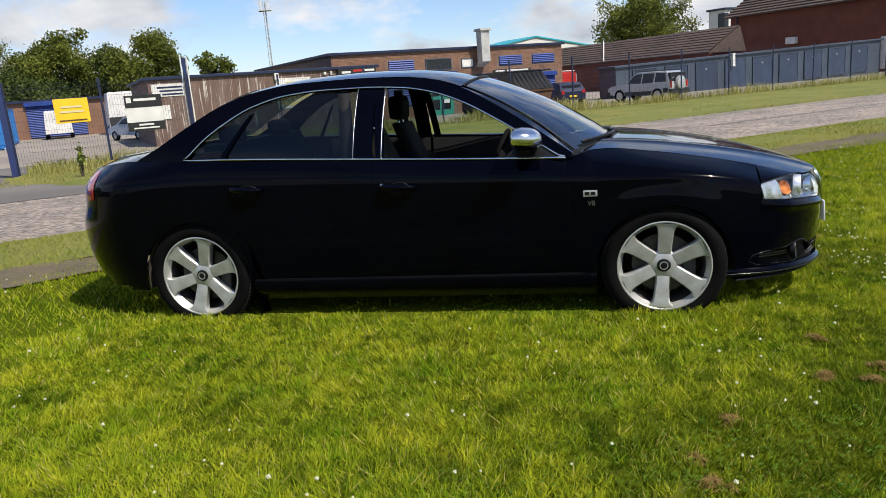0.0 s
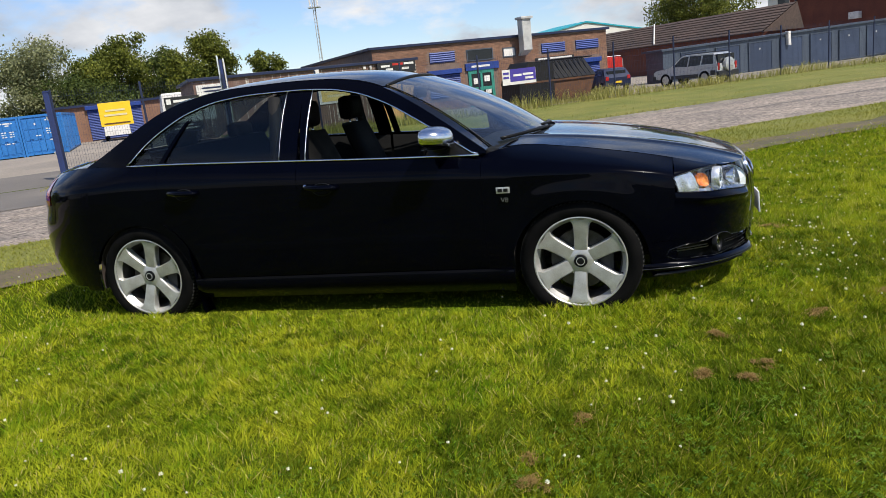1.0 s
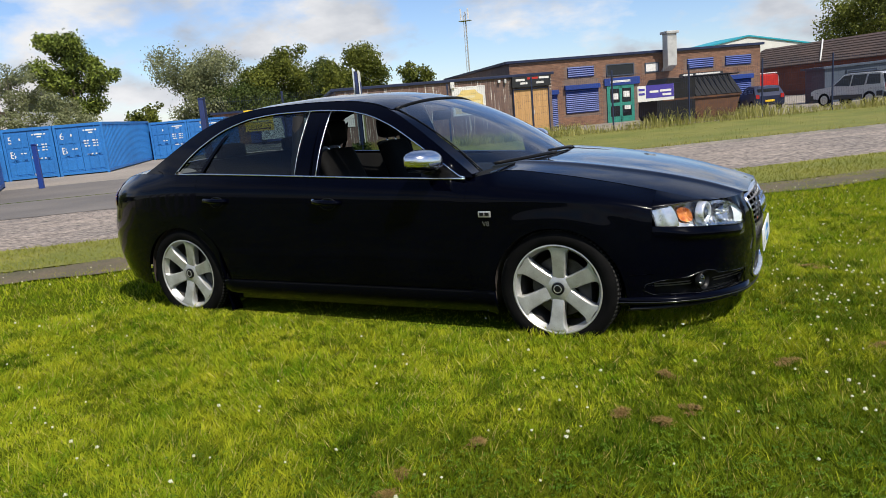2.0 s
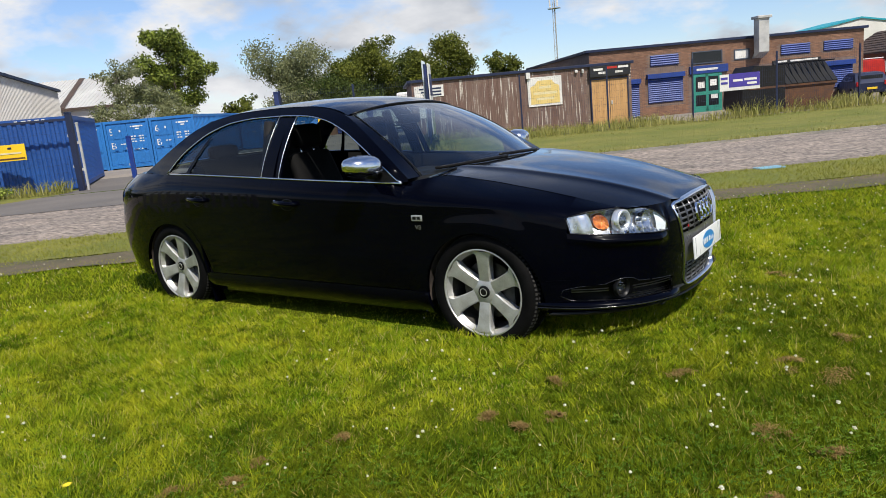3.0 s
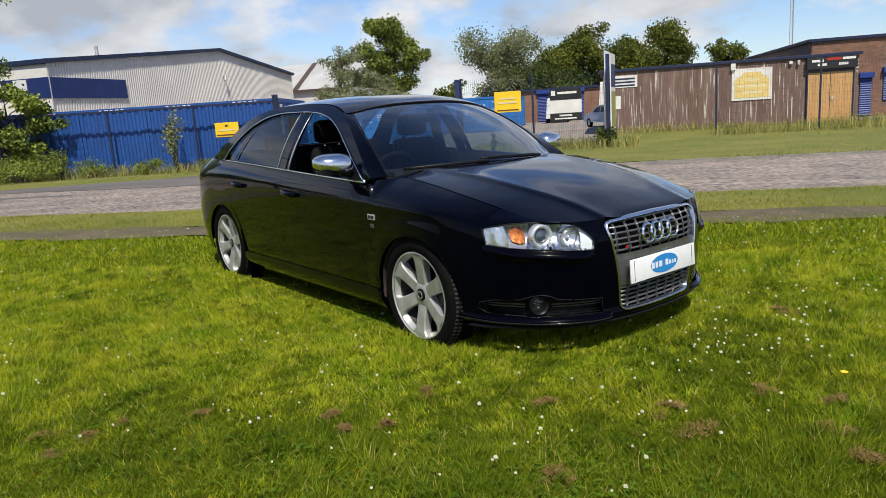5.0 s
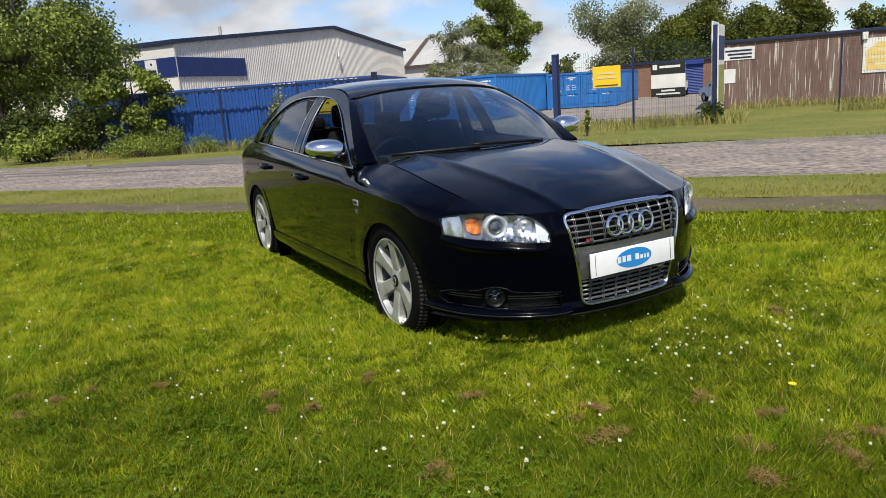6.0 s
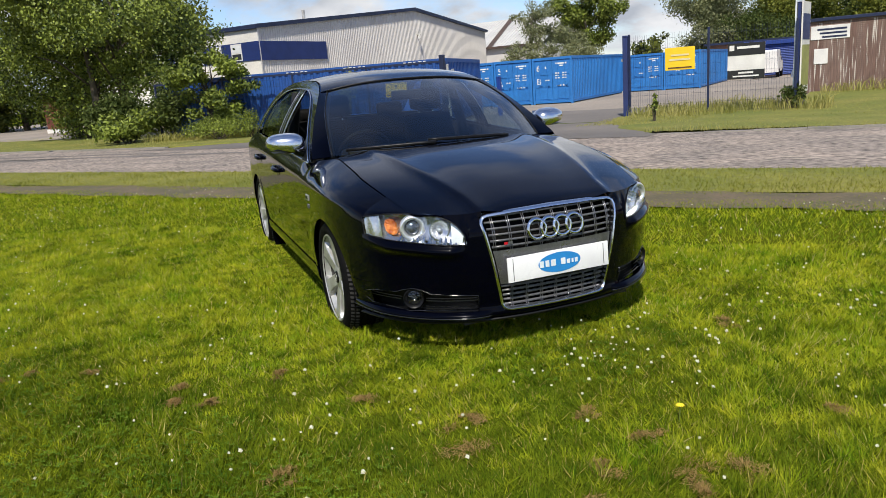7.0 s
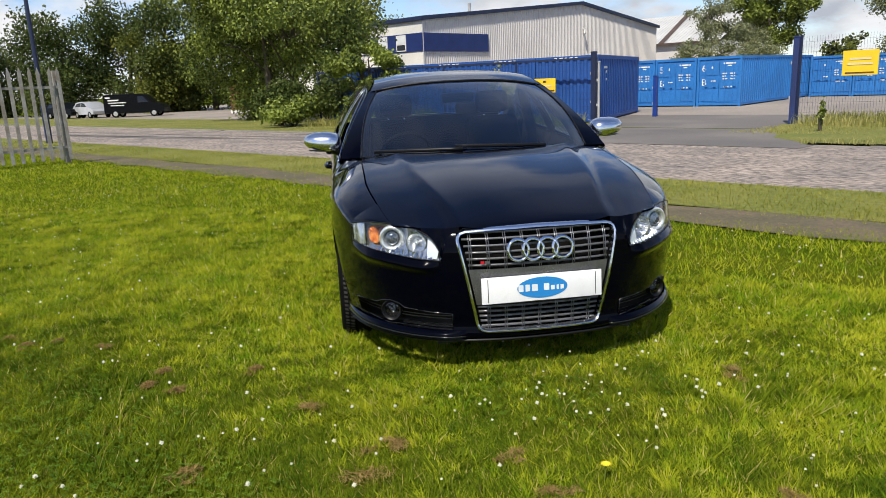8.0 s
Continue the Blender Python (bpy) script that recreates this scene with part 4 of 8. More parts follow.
# the strip under the grille
m = Mesh()
m.patch(lambda u, v: shell(lerp(-0.272, 0.272, u), lerp(0.135, 0.2, v)), 30, 6)
skin("chin", m, parent=front_bumper)
for s in (-1, 1):
    m = side_panel(s, 1.655, 1.80, lambda x: max(0.14, arch(x, AXLE_F)), lambda x: 0.332, 12, 8)
    skin("bumper_side", m, parent=front_bumper)
    # flat lip along the foot of the bumper
    m = Mesh()
    m.patch(lambda u, v: shell(s * lerp(0.0, 0.80, u), lerp(0.138, 0.165, v), 0.022 * math.sin(math.pi * v * 0.9)), 30, 5)
    skin("lip", m, TRIM, front_bumper)
    # upturned blade under the side vent
    def blade(u, v):
        e = min(1.0, 6 * u, 5 * (1 - u)) ** 0.7
        return shell(s * lerp(0.33, 0.845, u), lerp(0.208, 0.166, v) + 0.01 * u * u, 0.002 + 0.024 * e * math.sin(math.pi * min(1.0, 0.12 + 0.75 * v)))
    m = Mesh()
    m.patch(blade, 36, 10)
    skin("bumper_blade", m, PAINT, front_bumper)
    m = Mesh()
    m.tube([blade(k / 30, 0.62) for k in range(31)], 0.0035, 6)
    part("blade_edge", m, GLOSSBLACK, front_bumper, smooth=True)
    # side vent: dark recess, slats, a rim and the fog lamp
    m = Mesh()
    m.patch(lambda u, v: shell(s * lerp(0.345, 0.80, u), lerp(0.19, 0.33, v), -0.05), 16, 6)
    vent = part("vent_recess", m, TRIM, front_bumper, smooth=True)
    ring = [shell(s * y, z, 0.001) for y, z in VENT]
    m = Mesh()
    m.tube(ring + ring[:1], 0.0022, 6)
    part("vent_rim", m, GLOSSBLACK, vent, smooth=True)
    for a, b, z0, z1 in ((0.387, 0.6, 0.252, 0.262), (0.387, 0.6, 0.214, 0.22), (0.69, 0.797, 0.252, 0.262)):
        m = Mesh()
        m.patch(lambda u, v: shell(s * lerp(a, b, u), lerp(z0, z1, v) + 0.02 * lerp(a, b, u) ** 2, 0.001 - 0.012 * (1 - v)), 12, 2)
        skin("vent_slat", m, VENTGREY, vent, thick=0.012)
    fog_at = shell(s * 0.645, 0.272, -0.006)
    aim = Matrix.Translation(fog_at) @ pose(0, 0, 0, 0, 0, s * 22)
    m = Mesh()
    m.lathe([(0.047, -0.02), (0.05, 0.0), (0.046, 0.006), (0.038, 0.0), (0.034, -0.01)], 28, "x")
    fog = part("fog_lamp", m, TRIM, front_bumper, "round front fog lamp", smooth=50, at=aim)
    m = Mesh()
    m.lathe([(0.034, -0.012), (0.026, -0.03), (0.012, -0.04), (0.0, -0.042)], 24, "x")
    part("reflector", m, GLOSSBLACK, fog, smooth=True)
    m = Mesh()
    m.lathe([(0.036, -0.006), (0.02, 0.002), (0.0, 0.004)], 24, "x")
    part("lens", m, LENS, fog, smooth=True)
    # headlamp washer cap
    m = Mesh()
    m.patch(lambda u, v: shell(s * lerp(0.545, 0.605, u), lerp(0.462, 0.488, v), 0.003 * math.sin(math.pi * u) * math.sin(math.pi * v) ** 0.5 + 0.001), 8, 6)
    part("washer_cap", m, PAINT, front_bumper, smooth=True)

# ---- nose of the wings, between lamps and bonnet
for s in (-1, 1):
    m = Mesh()

    def tip(u, v):
        if u < 0.4:
            y = lerp(y_at(1.80, 0.652), 0.62, u / 0.4)
            xh = lerp(1.80, hood_nose(1.0), u / 0.4)
            q = Vector((xh, s * hood_edge(xh), WING(xh)))
        else:
            k = lerp(1.0, 0.55, (u - 0.4) / 0.6)
            y = k * 0.62
            q = hood_point(1.0, s * k)
        z = LAMP_HI(y) if y > 0.425 else BUMP_TOP(y)
        p = shell(s * y, z)
        p.x = max(p.x, 1.80)
        return Vector((lerp(p.x, q.x, v), lerp(p.y, q.y, v ** lerp(1.7, 1.0, u)), lerp(p.z, q.z, v)))
    m.patch(tip, 40, 8)
    skin("wing_nose", m)

# ---- headlamps
PROJECTOR = surface("projector_glass", (0.05, 0.06, 0.07), (0.14, 0.16, 0.18), 30, 0.05, 0.6, coat=1, grain=0.05)
for s in (-1, 1):
    lamp = thing("headlamp", "", "")
    lamp.parent = car
    lamp["label"] = "clear headlamp with bright reflectors and orange indicator"
    OUT = y_at(1.803, 0.62)

    def inside_lamp(y, v, depth, lo=0.0, hi=0.0):
        """A point behind the lens: v runs from its lower to its upper edge."""
        return shell(s * y, lerp(LAMP_LO(y) + lo, LAMP_HI(y) - hi, v), depth)
    m = Mesh()
    m.patch(lambda u, v: inside_lamp(lerp(0.43, OUT, u), v, 0.002), 28, 12)
    part("lens", m, LENS, lamp, smooth=True).visible_shadow = False
    edge = [inside_lamp(lerp(0.43, OUT, k / 24), 0.0, 0.0015) for k in range(25)] + [inside_lamp(lerp(OUT, 0.43, k / 24), 1.0, 0.0015) for k in range(25)]
    m = Mesh()
    m.tube(edge + edge[:1], 0.0028, 6)
    part("lamp_seal", m, TRIM, lamp, smooth=True)
    m = Mesh()

    def bowl(u, v):
        e = math.sin(math.pi * min(max(v, 0.0), 1.0)) * math.sin(math.pi * u) ** 0.6
        return inside_lamp(lerp(0.425, OUT, u), v, -0.008 - 0.045 * e, -0.004, -0.004)
    m.patch(bowl, 40, 16)
    part("housing", m, HOUSING, lamp, "silvered inner housing", smooth=True)
    # stepped bright shelf along the foot of the lamp
    m = Mesh()

    def shelf(u, v):
        y = lerp(0.455, 0.69, u)
        step = 0.004 * (1 if int(u * 22) % 2 else -1)
        return shell(s * y, LAMP_LO(y) + lerp(0.001, 0.024, v) + step * 0.5, -0.005 - 0.03 * v + step * v)
    m.patch(shelf, 66, 4)
    part("reflector_shelf", m, BEZEL, lamp, "bright stepped reflector shelf")
    # satin wedge at the inner end
    m = Mesh()
    m.patch(lambda u, v: inside_lamp(lerp(0.432, 0.478, u) + 0.012 * (1 - v), lerp(0.06, 0.98, v), -0.006 - 0.012 * u), 8, 12)
    part("inner_wedge", m, PRINTGREY, lamp, "satin silver wedge", smooth=True)
    for y, z, r, depth, kind in ((0.634, 0.609, 0.056, -0.012, "projector"), (0.532, 0.597, 0.044, -0.016, "main_beam")):
        at = Matrix.Translation(shell(s * y, z, depth - 0.006)) @ pose(0, 0, 0, 0, 0, s * 14)
        m = Mesh()
        if kind == "projector":
            m.lathe([(r * 0.6, -0.03), (r * 0.63, -0.008), (r * 0.7, 0.002), (r * 0.84, 0.008), (r * 0.95, 0.008), (r * 1.02, 0.002), (r * 1.03, -0.03)], 36, "x")
            ring = part("lamp_ring", m, RINGSILVER, lamp, smooth=60, at=at)
            m = Mesh()
            m.lathe([(r * 0.62, -0.014), (r * 0.52, 0.0), (r * 0.28, 0.01), (0.0, 0.013)], 28, "x")
            part("projector_lens", m, PROJECTOR, ring, smooth=True)
        else:
            m.lathe([(r * 0.95, -0.02), (r * 0.97, 0.004), (r * 1.03, 0.004), (r * 1.04, -0.03)], 36, "x")
            ring = part("lamp_ring", m, BEZEL, lamp, smooth=60, at=at)
            # ribbed reflector dish
            m = Mesh()
            m.patch(lambda u, v: (-0.004 - 0.022 * (1 - v * v) + (0.0016 if int(u * 48) % 2 else 0.0), r * 0.96 * v * math.cos(2 * math.pi * u), r * 0.96 * v * math.sin(2 * math.pi * u)), 48, 6)
            part("reflector", m, LAMPSILVER, ring)
            m = Mesh()
            m.lathe([(r * 0.2, -0.024), (r * 0.2, -0.004), (r * 0.1, 0.002), (0.0, 0.003)], 16, "x")
            part("bulb_cap", m, RINGSILVER, ring, smooth=True)
    m = Mesh()

    def amber(u, v):
        """An oval dish behind the outer end of the lens."""
        a = 2 * math.pi * u
        c, e = math.cos(a), math.sin(a)
        y, k = 0.71 + 0.022 * v * math.copysign(abs(c) ** 0.75, c), 0.5 + 0.3 * v * math.copysign(abs(e) ** 0.75, e)
        return inside_lamp(y, k, -0.018 - 0.012 * (1 - v * v) + 0.002 * math.sin(11 * a) * v)
    m.patch(amber, 44, 7)
    part("indicator", m, ORANGE, lamp, "orange indicator", smooth=True)
    m = Mesh()
    m.patch(lambda u, v: inside_lamp(lerp(0.738, OUT - 0.003, u), lerp(0.04, 0.96, v), -0.004 - 0.003 * math.sin(9 * u)), 14, 8)
    part("side_reflector", m, LAMPSILVER, lamp, "silvered side reflector", smooth=True)

# ---- grille
grille = thing("grille", "", "")
grille.parent = car
grille["label"] = "tall trapezoid grille with bright frame"
m = Mesh()
m.patch(lambda u, v: shell((2 * u - 1) * (grille_y(lerp(0.2, 0.655, v)) + 0.006), lerp(0.196, 0.652, v), -0.085), 14, 10)
part("grille_backing", m, RUBBER, grille, smooth=True)
FR_HALF = [(0.0, 0.201), (0.235, 0.203), (0.256, 0.207), (0.27, 0.217), (0.278, 0.235), (0.35, 0.595), (0.353, 0.615), (0.349, 0.632), (0.336, 0.644), (0.315, 0.650), (0.2, 0.656)]
FR = FR_HALF + [(0.0, 0.659)] + [(-y, z) for y, z in FR_HALF[:0:-1]]


def along(poly, n):
    pts = [Vector(p) for p in poly] + [Vector(poly[0])]
    out = []
    for a, b in zip(pts, pts[1:]):
        steps = max(1, int((b - a).length / n))
        out += [a.lerp(b, i / steps) for i in range(steps)]
    return out


m = Mesh()
ringp = along(FR, 0.02)
sect = [(-0.008, -0.03), (-0.006, 0.006), (0.0, 0.010), (0.006, 0.006), (0.008, -0.03)]
verts, cnt = [], len(ringp)
for i, p in enumerate(ringp):
    t = (ringp[(i + 1) % cnt] - ringp[i - 1]).normalized()
    nrm = Vector((t.y, -t.x))
    for o, d in sect:
        q = p + nrm * o
        verts.append(shell(q.x, q.y, d))
k5 = len(sect)
m.add(verts, [(i * k5 + j, i * k5 + j + 1, ((i + 1) % cnt) * k5 + j + 1, ((i + 1) % cnt) * k5 + j) for i in range(cnt) for j in range(k5 - 1)])
part("grille_frame", m, MIRRORCAP, grille, "bright chrome surround", smooth=50)


def bar_h(z, r, mat_=None):
    w = grille_y(z) - 0.012
    b = Mesh()
    b.tube([shell(lerp(-w, w, i / 14), z, -0.016) for i in range(15)], r, 6)
    part("grille_bar", b, mat_ or ANTHRACITE, grille, smooth=True)


for z in (0.503, 0.531, 0.559, 0.587, 0.615, 0.641):
    bar_h(z, 0.0056, GRILLEBAR)
for z in (0.222, 0.245, 0.268, 0.291, 0.313):
    bar_h(z, 0.0056, GRILLEBAR)
for i in range(9):
    yy = -0.304 + i * 0.076
    for z0, z1 in ((0.487, 0.645), (0.212, 0.322)):
        if abs(yy) > grille_y(z0) - 0.015:
            continue
        b = Mesh()
        for o in (-0.0045, 0.0045):
            b.tube([shell(yy + o, lerp(z0, z1, k / 4), -0.009) for k in range(5)], 0.0021, 5)
        part("grille_bar", b, SLAT, grille, smooth=True)
m = Mesh()
m.patch(lambda u, v: shell((2 * u - 1) * (grille_y(lerp(0.325, 0.487, v)) - 0.01), lerp(0.325, 0.487, v), -0.006), 20, 6)
skin("plate_panel", m, SLAT, grille)
m = Mesh()
m.box(-0.004, 0.004, -0.268, 0.268, -0.058, 0.058, 0.003)
plate = part("plate", m, WHITE, grille, "white dealer plate with a blue oval", smooth=40, at=pose(2.262, 0, 0.398, 0, -3, 0))
m = Mesh()
m.lathe([(0.0, 0.0016), (1.0, 0.0016), (1.0, 0.0)], 40, "x", (0.0042, 0, 0))
part("oval", m, OVAL, plate, at=Matrix.Diagonal((1, 0.112, 0.046, 1)))
# printing over the oval, as plain bars
for a, w, h in ((-0.096, 0.022, 0.03), (-0.066, 0.02, 0.03), (-0.034, 0.026, 0.03), (0.018, 0.024, 0.03), (0.046, 0.017, 0.02), (0.068, 0.01, 0.02), (0.088, 0.015, 0.02)):
    b = Mesh()
    b.box(0.0062, 0.0069, a - w / 2, a + w / 2, -0.014, h - 0.014, 0.0003)
    part("print_bar", b, PRINTGREY, plate)
for y0 in (-0.24, 0.24):
    b = Mesh()
    b.box(0.0042, 0.005, y0 - 0.0015, y0 + 0.0015, -0.05, 0.05)
    part("print_line", b, ANTHRACITE, plate)
for i in range(4):
    b = Mesh()
    R_, r_ = 0.0445, 0.0074
    yy = (i - 1.5) * 0.0655
    b.patch(lambda u, v: shell(yy + (R_ + r_ * math.cos(2 * math.pi * v)) * math.cos(2 * math.pi * u), 0.565 + (R_ + r_ * math.cos(2 * math.pi * v)) * math.sin(2 * math.pi * u), 0.004 + r_ * math.sin(2 * math.pi * v)), 36, 8)
    part("ring", b, CHROME, grille, "chrome ring", smooth=True)
b = Mesh()
b.patch(lambda u, v: shell(lerp(-0.262, -0.246, u), lerp(0.513, 0.525, v), 0.001), 2, 2)
part("badge", b, BADGERED, grille, "small red badge")
b = Mesh()
b.patch(lambda u, v: shell(lerp(-0.244, -0.222, u), lerp(0.513, 0.525, v), 0.001), 2, 2)
part("badge", b, SLAT, grille)

# ---- small marks on the wings
for s in (-1, 1):
    b = Mesh()
    b.box(-0.036, 0.036, -0.003, 0.003, -0.0165, 0.0165, 0.0025)
    badge = part("wing_badge", b, ALLOY, car, "bright wing badge", smooth=40, at=pose(0.955, s * (flank(0.955, 0.655) + 0.002), 0.655))
    for x0 in (-0.016, 0.014):
        b = Mesh()
        b.box(x0 - 0.012, x0 + 0.012, -0.0045, 0.0045, -0.009, 0.009, 0.002)
        part("mark", b, TRIM, badge)
    txt = bpy.data.curves.new("lettering", "FONT")
    txt.body, txt.size, txt.extrude, txt.align_x = "V8", 0.036, 0.0015, "CENTER"
    txt.materials.append(SLAT)
    ob = new("lettering", txt)
    ob.parent = car
    ob.matrix_basis = pose(0.96, s * (flank(0.96, 0.60) + 0.003), 0.592, 90, 0, 0 if s < 0 else 180)

# ---- door mirrors
for s in (-1, 1):
    m = Mesh()

    def cap(u, v):
        a, b2 = 2 * math.pi * u, math.pi * (v - 0.5)
        c = math.cos(b2)
        ex, ez = math.cos(a) * c, math.sin(a) * c
        x = 0.1 * math.copysign(abs(ex) ** 0.7, ex) * (1.0 if ex > 0 else 0.42)
        z = (0.058 if ez > 0 else 0.05) * math.copysign(abs(ez) ** (0.75 if ez > 0 else 0.5), ez) - 0.012 * max(ex, 0.0)
        y = 0.113 * math.copysign(abs(math.sin(b2)) ** 0.8, math.sin(b2))
        return (x - 0.02 * (y / 0.113) * 1, y, z * (1 - 0.16 * (y / 0.113)) + 0.008 * y / 0.113)
    m.patch(cap, 32, 20, close_s=True)
    at = pose(0.615, s * 0.918, 0.955) @ Matrix.Diagonal((1, s, 1, 1))
    cap_ob = part("door_mirror", m, MIRRORCAP, doors[s][0], "matt silver door mirror", smooth=True, at=at)
    m = Mesh()
    m.tube([(0.0, -0.06, -0.052), (0.012, -0.1, -0.07), (0.02, -0.135, -0.088)], [0.032, 0.026, 0.034], 12)
    part("mirror_foot", m, TRIM, cap_ob, smooth=True)
    m = Mesh()
    m.patch(lambda u, v: (lerp(-0.036, 0.085, u), lerp(-0.1, 0.085, v), -0.052 - 0.012 * math.sin(math.pi * u) * math.sin(math.pi * v)), 8, 8)
    part("mirror_base", m, TRIM, cap_ob, "black lower shell of the mirror", smooth=True)
    m = Mesh()
    m.patch(lambda u, v: (-0.036, lerp(-0.095, 0.09, u), lerp(-0.043, 0.043, v)), 4, 4)
    part("mirror_glass", m, CHROME, cap_ob)
    # black triangle at the foot of the screen pillar
    m = Mesh()
    m.patch(lambda u, v: (lambda x: (x, s * (side_y(x, lerp(BELT(x), max(WIN_Z(x), BELT(x)), v)) + 0.001), lerp(BELT(x) + 0.006, max(WIN_Z(x), BELT(x) + 0.008), v)))(lerp(0.56, 0.81, u)), 8, 6)
    skin("mirror_sail", m, TRIM, doors[s][0])

# ---- wheels
wheel = thing("wheel", "", "")
wheel.parent = car
m = Mesh()
prof = [(0.225, 0.085), (0.236, 0.1), (0.262, 0.113), (0.288, 0.112), (0.303, 0.102), (0.312, 0.09), (0.3175, 0.07), (0.3185, 0.045), (0.312, 0.042), (0.312, 0.034), (0.319, 0.031), (0.319, 0.006),
        (0.312, 0.004), (0.312, -0.004), (0.319, -0.006), (0.319, -0.031), (0.312, -0.034), (0.312, -0.042), (0.3185, -0.045), (0.3175, -0.07), (0.312, -0.09), (0.303, -0.102), (0.288, -0.112), (0.262, -0.113), (0.236, -0.1), (0.225, -0.085)]
m.lathe([(r, -a) for r, a in prof], 72, "y")
tyre = part("tyre", m, RUBBER, wheel, "low black tyre", smooth=35)
m = Mesh()
for k in range(84):
    a = 2 * math.pi * k / 84
    for sd in (-1, 1):
        c, sn = math.cos(a), math.sin(a)
        c2, s2 = math.cos(a + 0.035), math.sin(a + 0.035)
        m.add([(0.3205 * c, sd * 0.046, 0.3205 * sn), (0.3205 * c2, sd * 0.046, 0.3205 * s2), (0.3138 * math.cos(a + 0.062), sd * 0.091, 0.3138 * math.sin(a + 0.062)), (0.3138 * math.cos(a + 0.022), sd * 0.091, 0.3138 * math.sin(a + 0.022)),
               (0.311 * c, sd * 0.046, 0.311 * sn), (0.311 * c2, sd * 0.046, 0.311 * s2), (0.306 * math.cos(a + 0.062), sd * 0.091, 0.306 * math.sin(a + 0.062)), (0.306 * math.cos(a + 0.022), sd * 0.091, 0.306 * math.sin(a + 0.022))],
              [(0, 1, 2, 3), (0, 4, 5, 1), (1, 5, 6, 2), (2, 6, 7, 3), (3, 7, 4, 0)])
tagged(part("tread", m, TREAD, tyre), kind="stuff")
m = Mesh()
m.lathe([(0.229, -0.1), (0.234, -0.106), (0.240, -0.105), (0.240, -0.098), (0.229, -0.094), (0.221, -0.08), (0.212, -0.066)], 72, "y")
rim = part("rim", m, ALLOY, wheel, "silver alloy rim", smooth=40)
m = Mesh()
m.lathe([(0.212, -0.066), (0.208, -0.05), (0.204, 0.0), (0.212, 0.09), (0.232, 0.1)], 72, "y")
part("barrel", m, BARREL, rim, "dark brake-dusted wheel barrel", smooth=40)
HW = [(0.04, 0.038), (0.07, 0.035), (0.11, 0.0355), (0.15, 0.0375), (0.185, 0.041), (0.202, 0.046), (0.215, 0.06), (0.229, 0.066)]
for k in range(6):
    m = Mesh()
    nn = len(HW)
    ys = [-0.072 - 0.01 * math.sin(math.pi * i / (nn - 1)) - 0.026 * (i / (nn - 1)) ** 1.5 for i in range(nn)]
    rows = []
    for i, (r, w) in enumerate(HW):
        rows += [(-w, ys[i] + 0.045, r), (-w, ys[i] + 0.007, r), (-w + 0.006, ys[i], r), (0.0, ys[i] - 0.0015, r + (0.0 if i < nn - 1 else -0.006)), (w - 0.006, ys[i], r), (w, ys[i] + 0.007, r), (w, ys[i] + 0.045, r)]
    m.add(rows, [(i * 7 + j, i * 7 + j + 1, (i + 1) * 7 + j + 1, (i + 1) * 7 + j) for i in range(nn - 1) for j in range(6)] + [(6, 5, 4, 3, 2, 1, 0)])
    part("spoke", m, ALLOY, rim, smooth=35, at=pose(0, 0, 0, 0, 60 * k + 4, 0))
m = Mesh()
m.lathe([(0.08, -0.045), (0.08, -0.066), (0.068, -0.0755), (0.04, -0.079), (0.036, -0.08), (0.034, -0.076), (0.0, -0.078)], 32, "y")
part("hub", m, ALLOY, rim, smooth=40)
m = Mesh()
m.lathe([(0.033, -0.076), (0.033, -0.084), (0.029, -0.087), (0.0, -0.088)], 28, "y")
cap = part("hub_cap", m, TRIM, rim, "black centre cap", smooth=40)
m = Mesh()
m.lathe([(0.022, -0.087), (0.022, -0.0895), (0.018, -0.0895), (0.018, -0.087)], 24, "y")
part("cap_ring", m, ALLOY, cap, smooth=40)
m = Mesh()
m.lathe([(0.06, -0.02), (0.158, -0.02), (0.162, -0.015), (0.162, 0.01), (0.06, 0.01)], 48, "y")
part("brake_disc", m, DISC, wheel, "worn steel brake disc", smooth=40)
m = Mesh()
m.box(0.1, 0.168, -0.045, 0.05, -0.075, 0.075, 0.012)
part("caliper", m, PLASTIC, wheel, smooth=40)
wheel.matrix_basis = pose(AXLE_F, -0.762, HUB_Z)
for x, y, t in ((AXLE_R, -0.762, 9), (AXLE_F, 0.762, 22), (AXLE_R, 0.762, 13)):
    copy_thing(wheel, pose(x, y, HUB_Z, 0, t if y < 0 else -t, 0 if y < 0 else 180))
for ax in (AXLE_F, AXLE_R):
    for s in (-1, 1):
        m = Mesh()
        m.patch(lambda u, v: (ax + 0.352 * math.cos(lerp(-0.15, math.pi + 0.15, u)), s * lerp(0.52, min(0.862, flank(ax + 0.352 * math.cos(lerp(-0.15, math.pi + 0.15, u)), max(0.3, HUB_Z + 0.352 * math.sin(lerp(-0.15, math.pi + 0.15, u)))) - 0.03), v), HUB_Z - 0.02 + 0.352 * math.sin(lerp(-0.15, math.pi + 0.15, u))), 28, 3)
        m.patch(lambda u, v: (ax + 0.352 * v * math.cos(math.pi * u), s * 0.53, HUB_Z - 0.05 + 0.38 * v * math.sin(math.pi * u)), 20, 2)
        part("arch_liner", m, LINER, car, "dusty wheel arch liner", smooth=True)

# ---- inner shell behind the panel joints
for s in (-1, 1):
    m = Mesh()
    m.patch(lambda u, v: (lambda x: (x, s * (flank(x, lerp(0.24, BELT(x) - 0.01, v)) - 0.012), lerp(0.24, BELT(x) - 0.01, v)))(lerp(-0.9, 0.93, u)), 30, 10)
    part("inner_panel", m, TRIM, car, smooth=True)

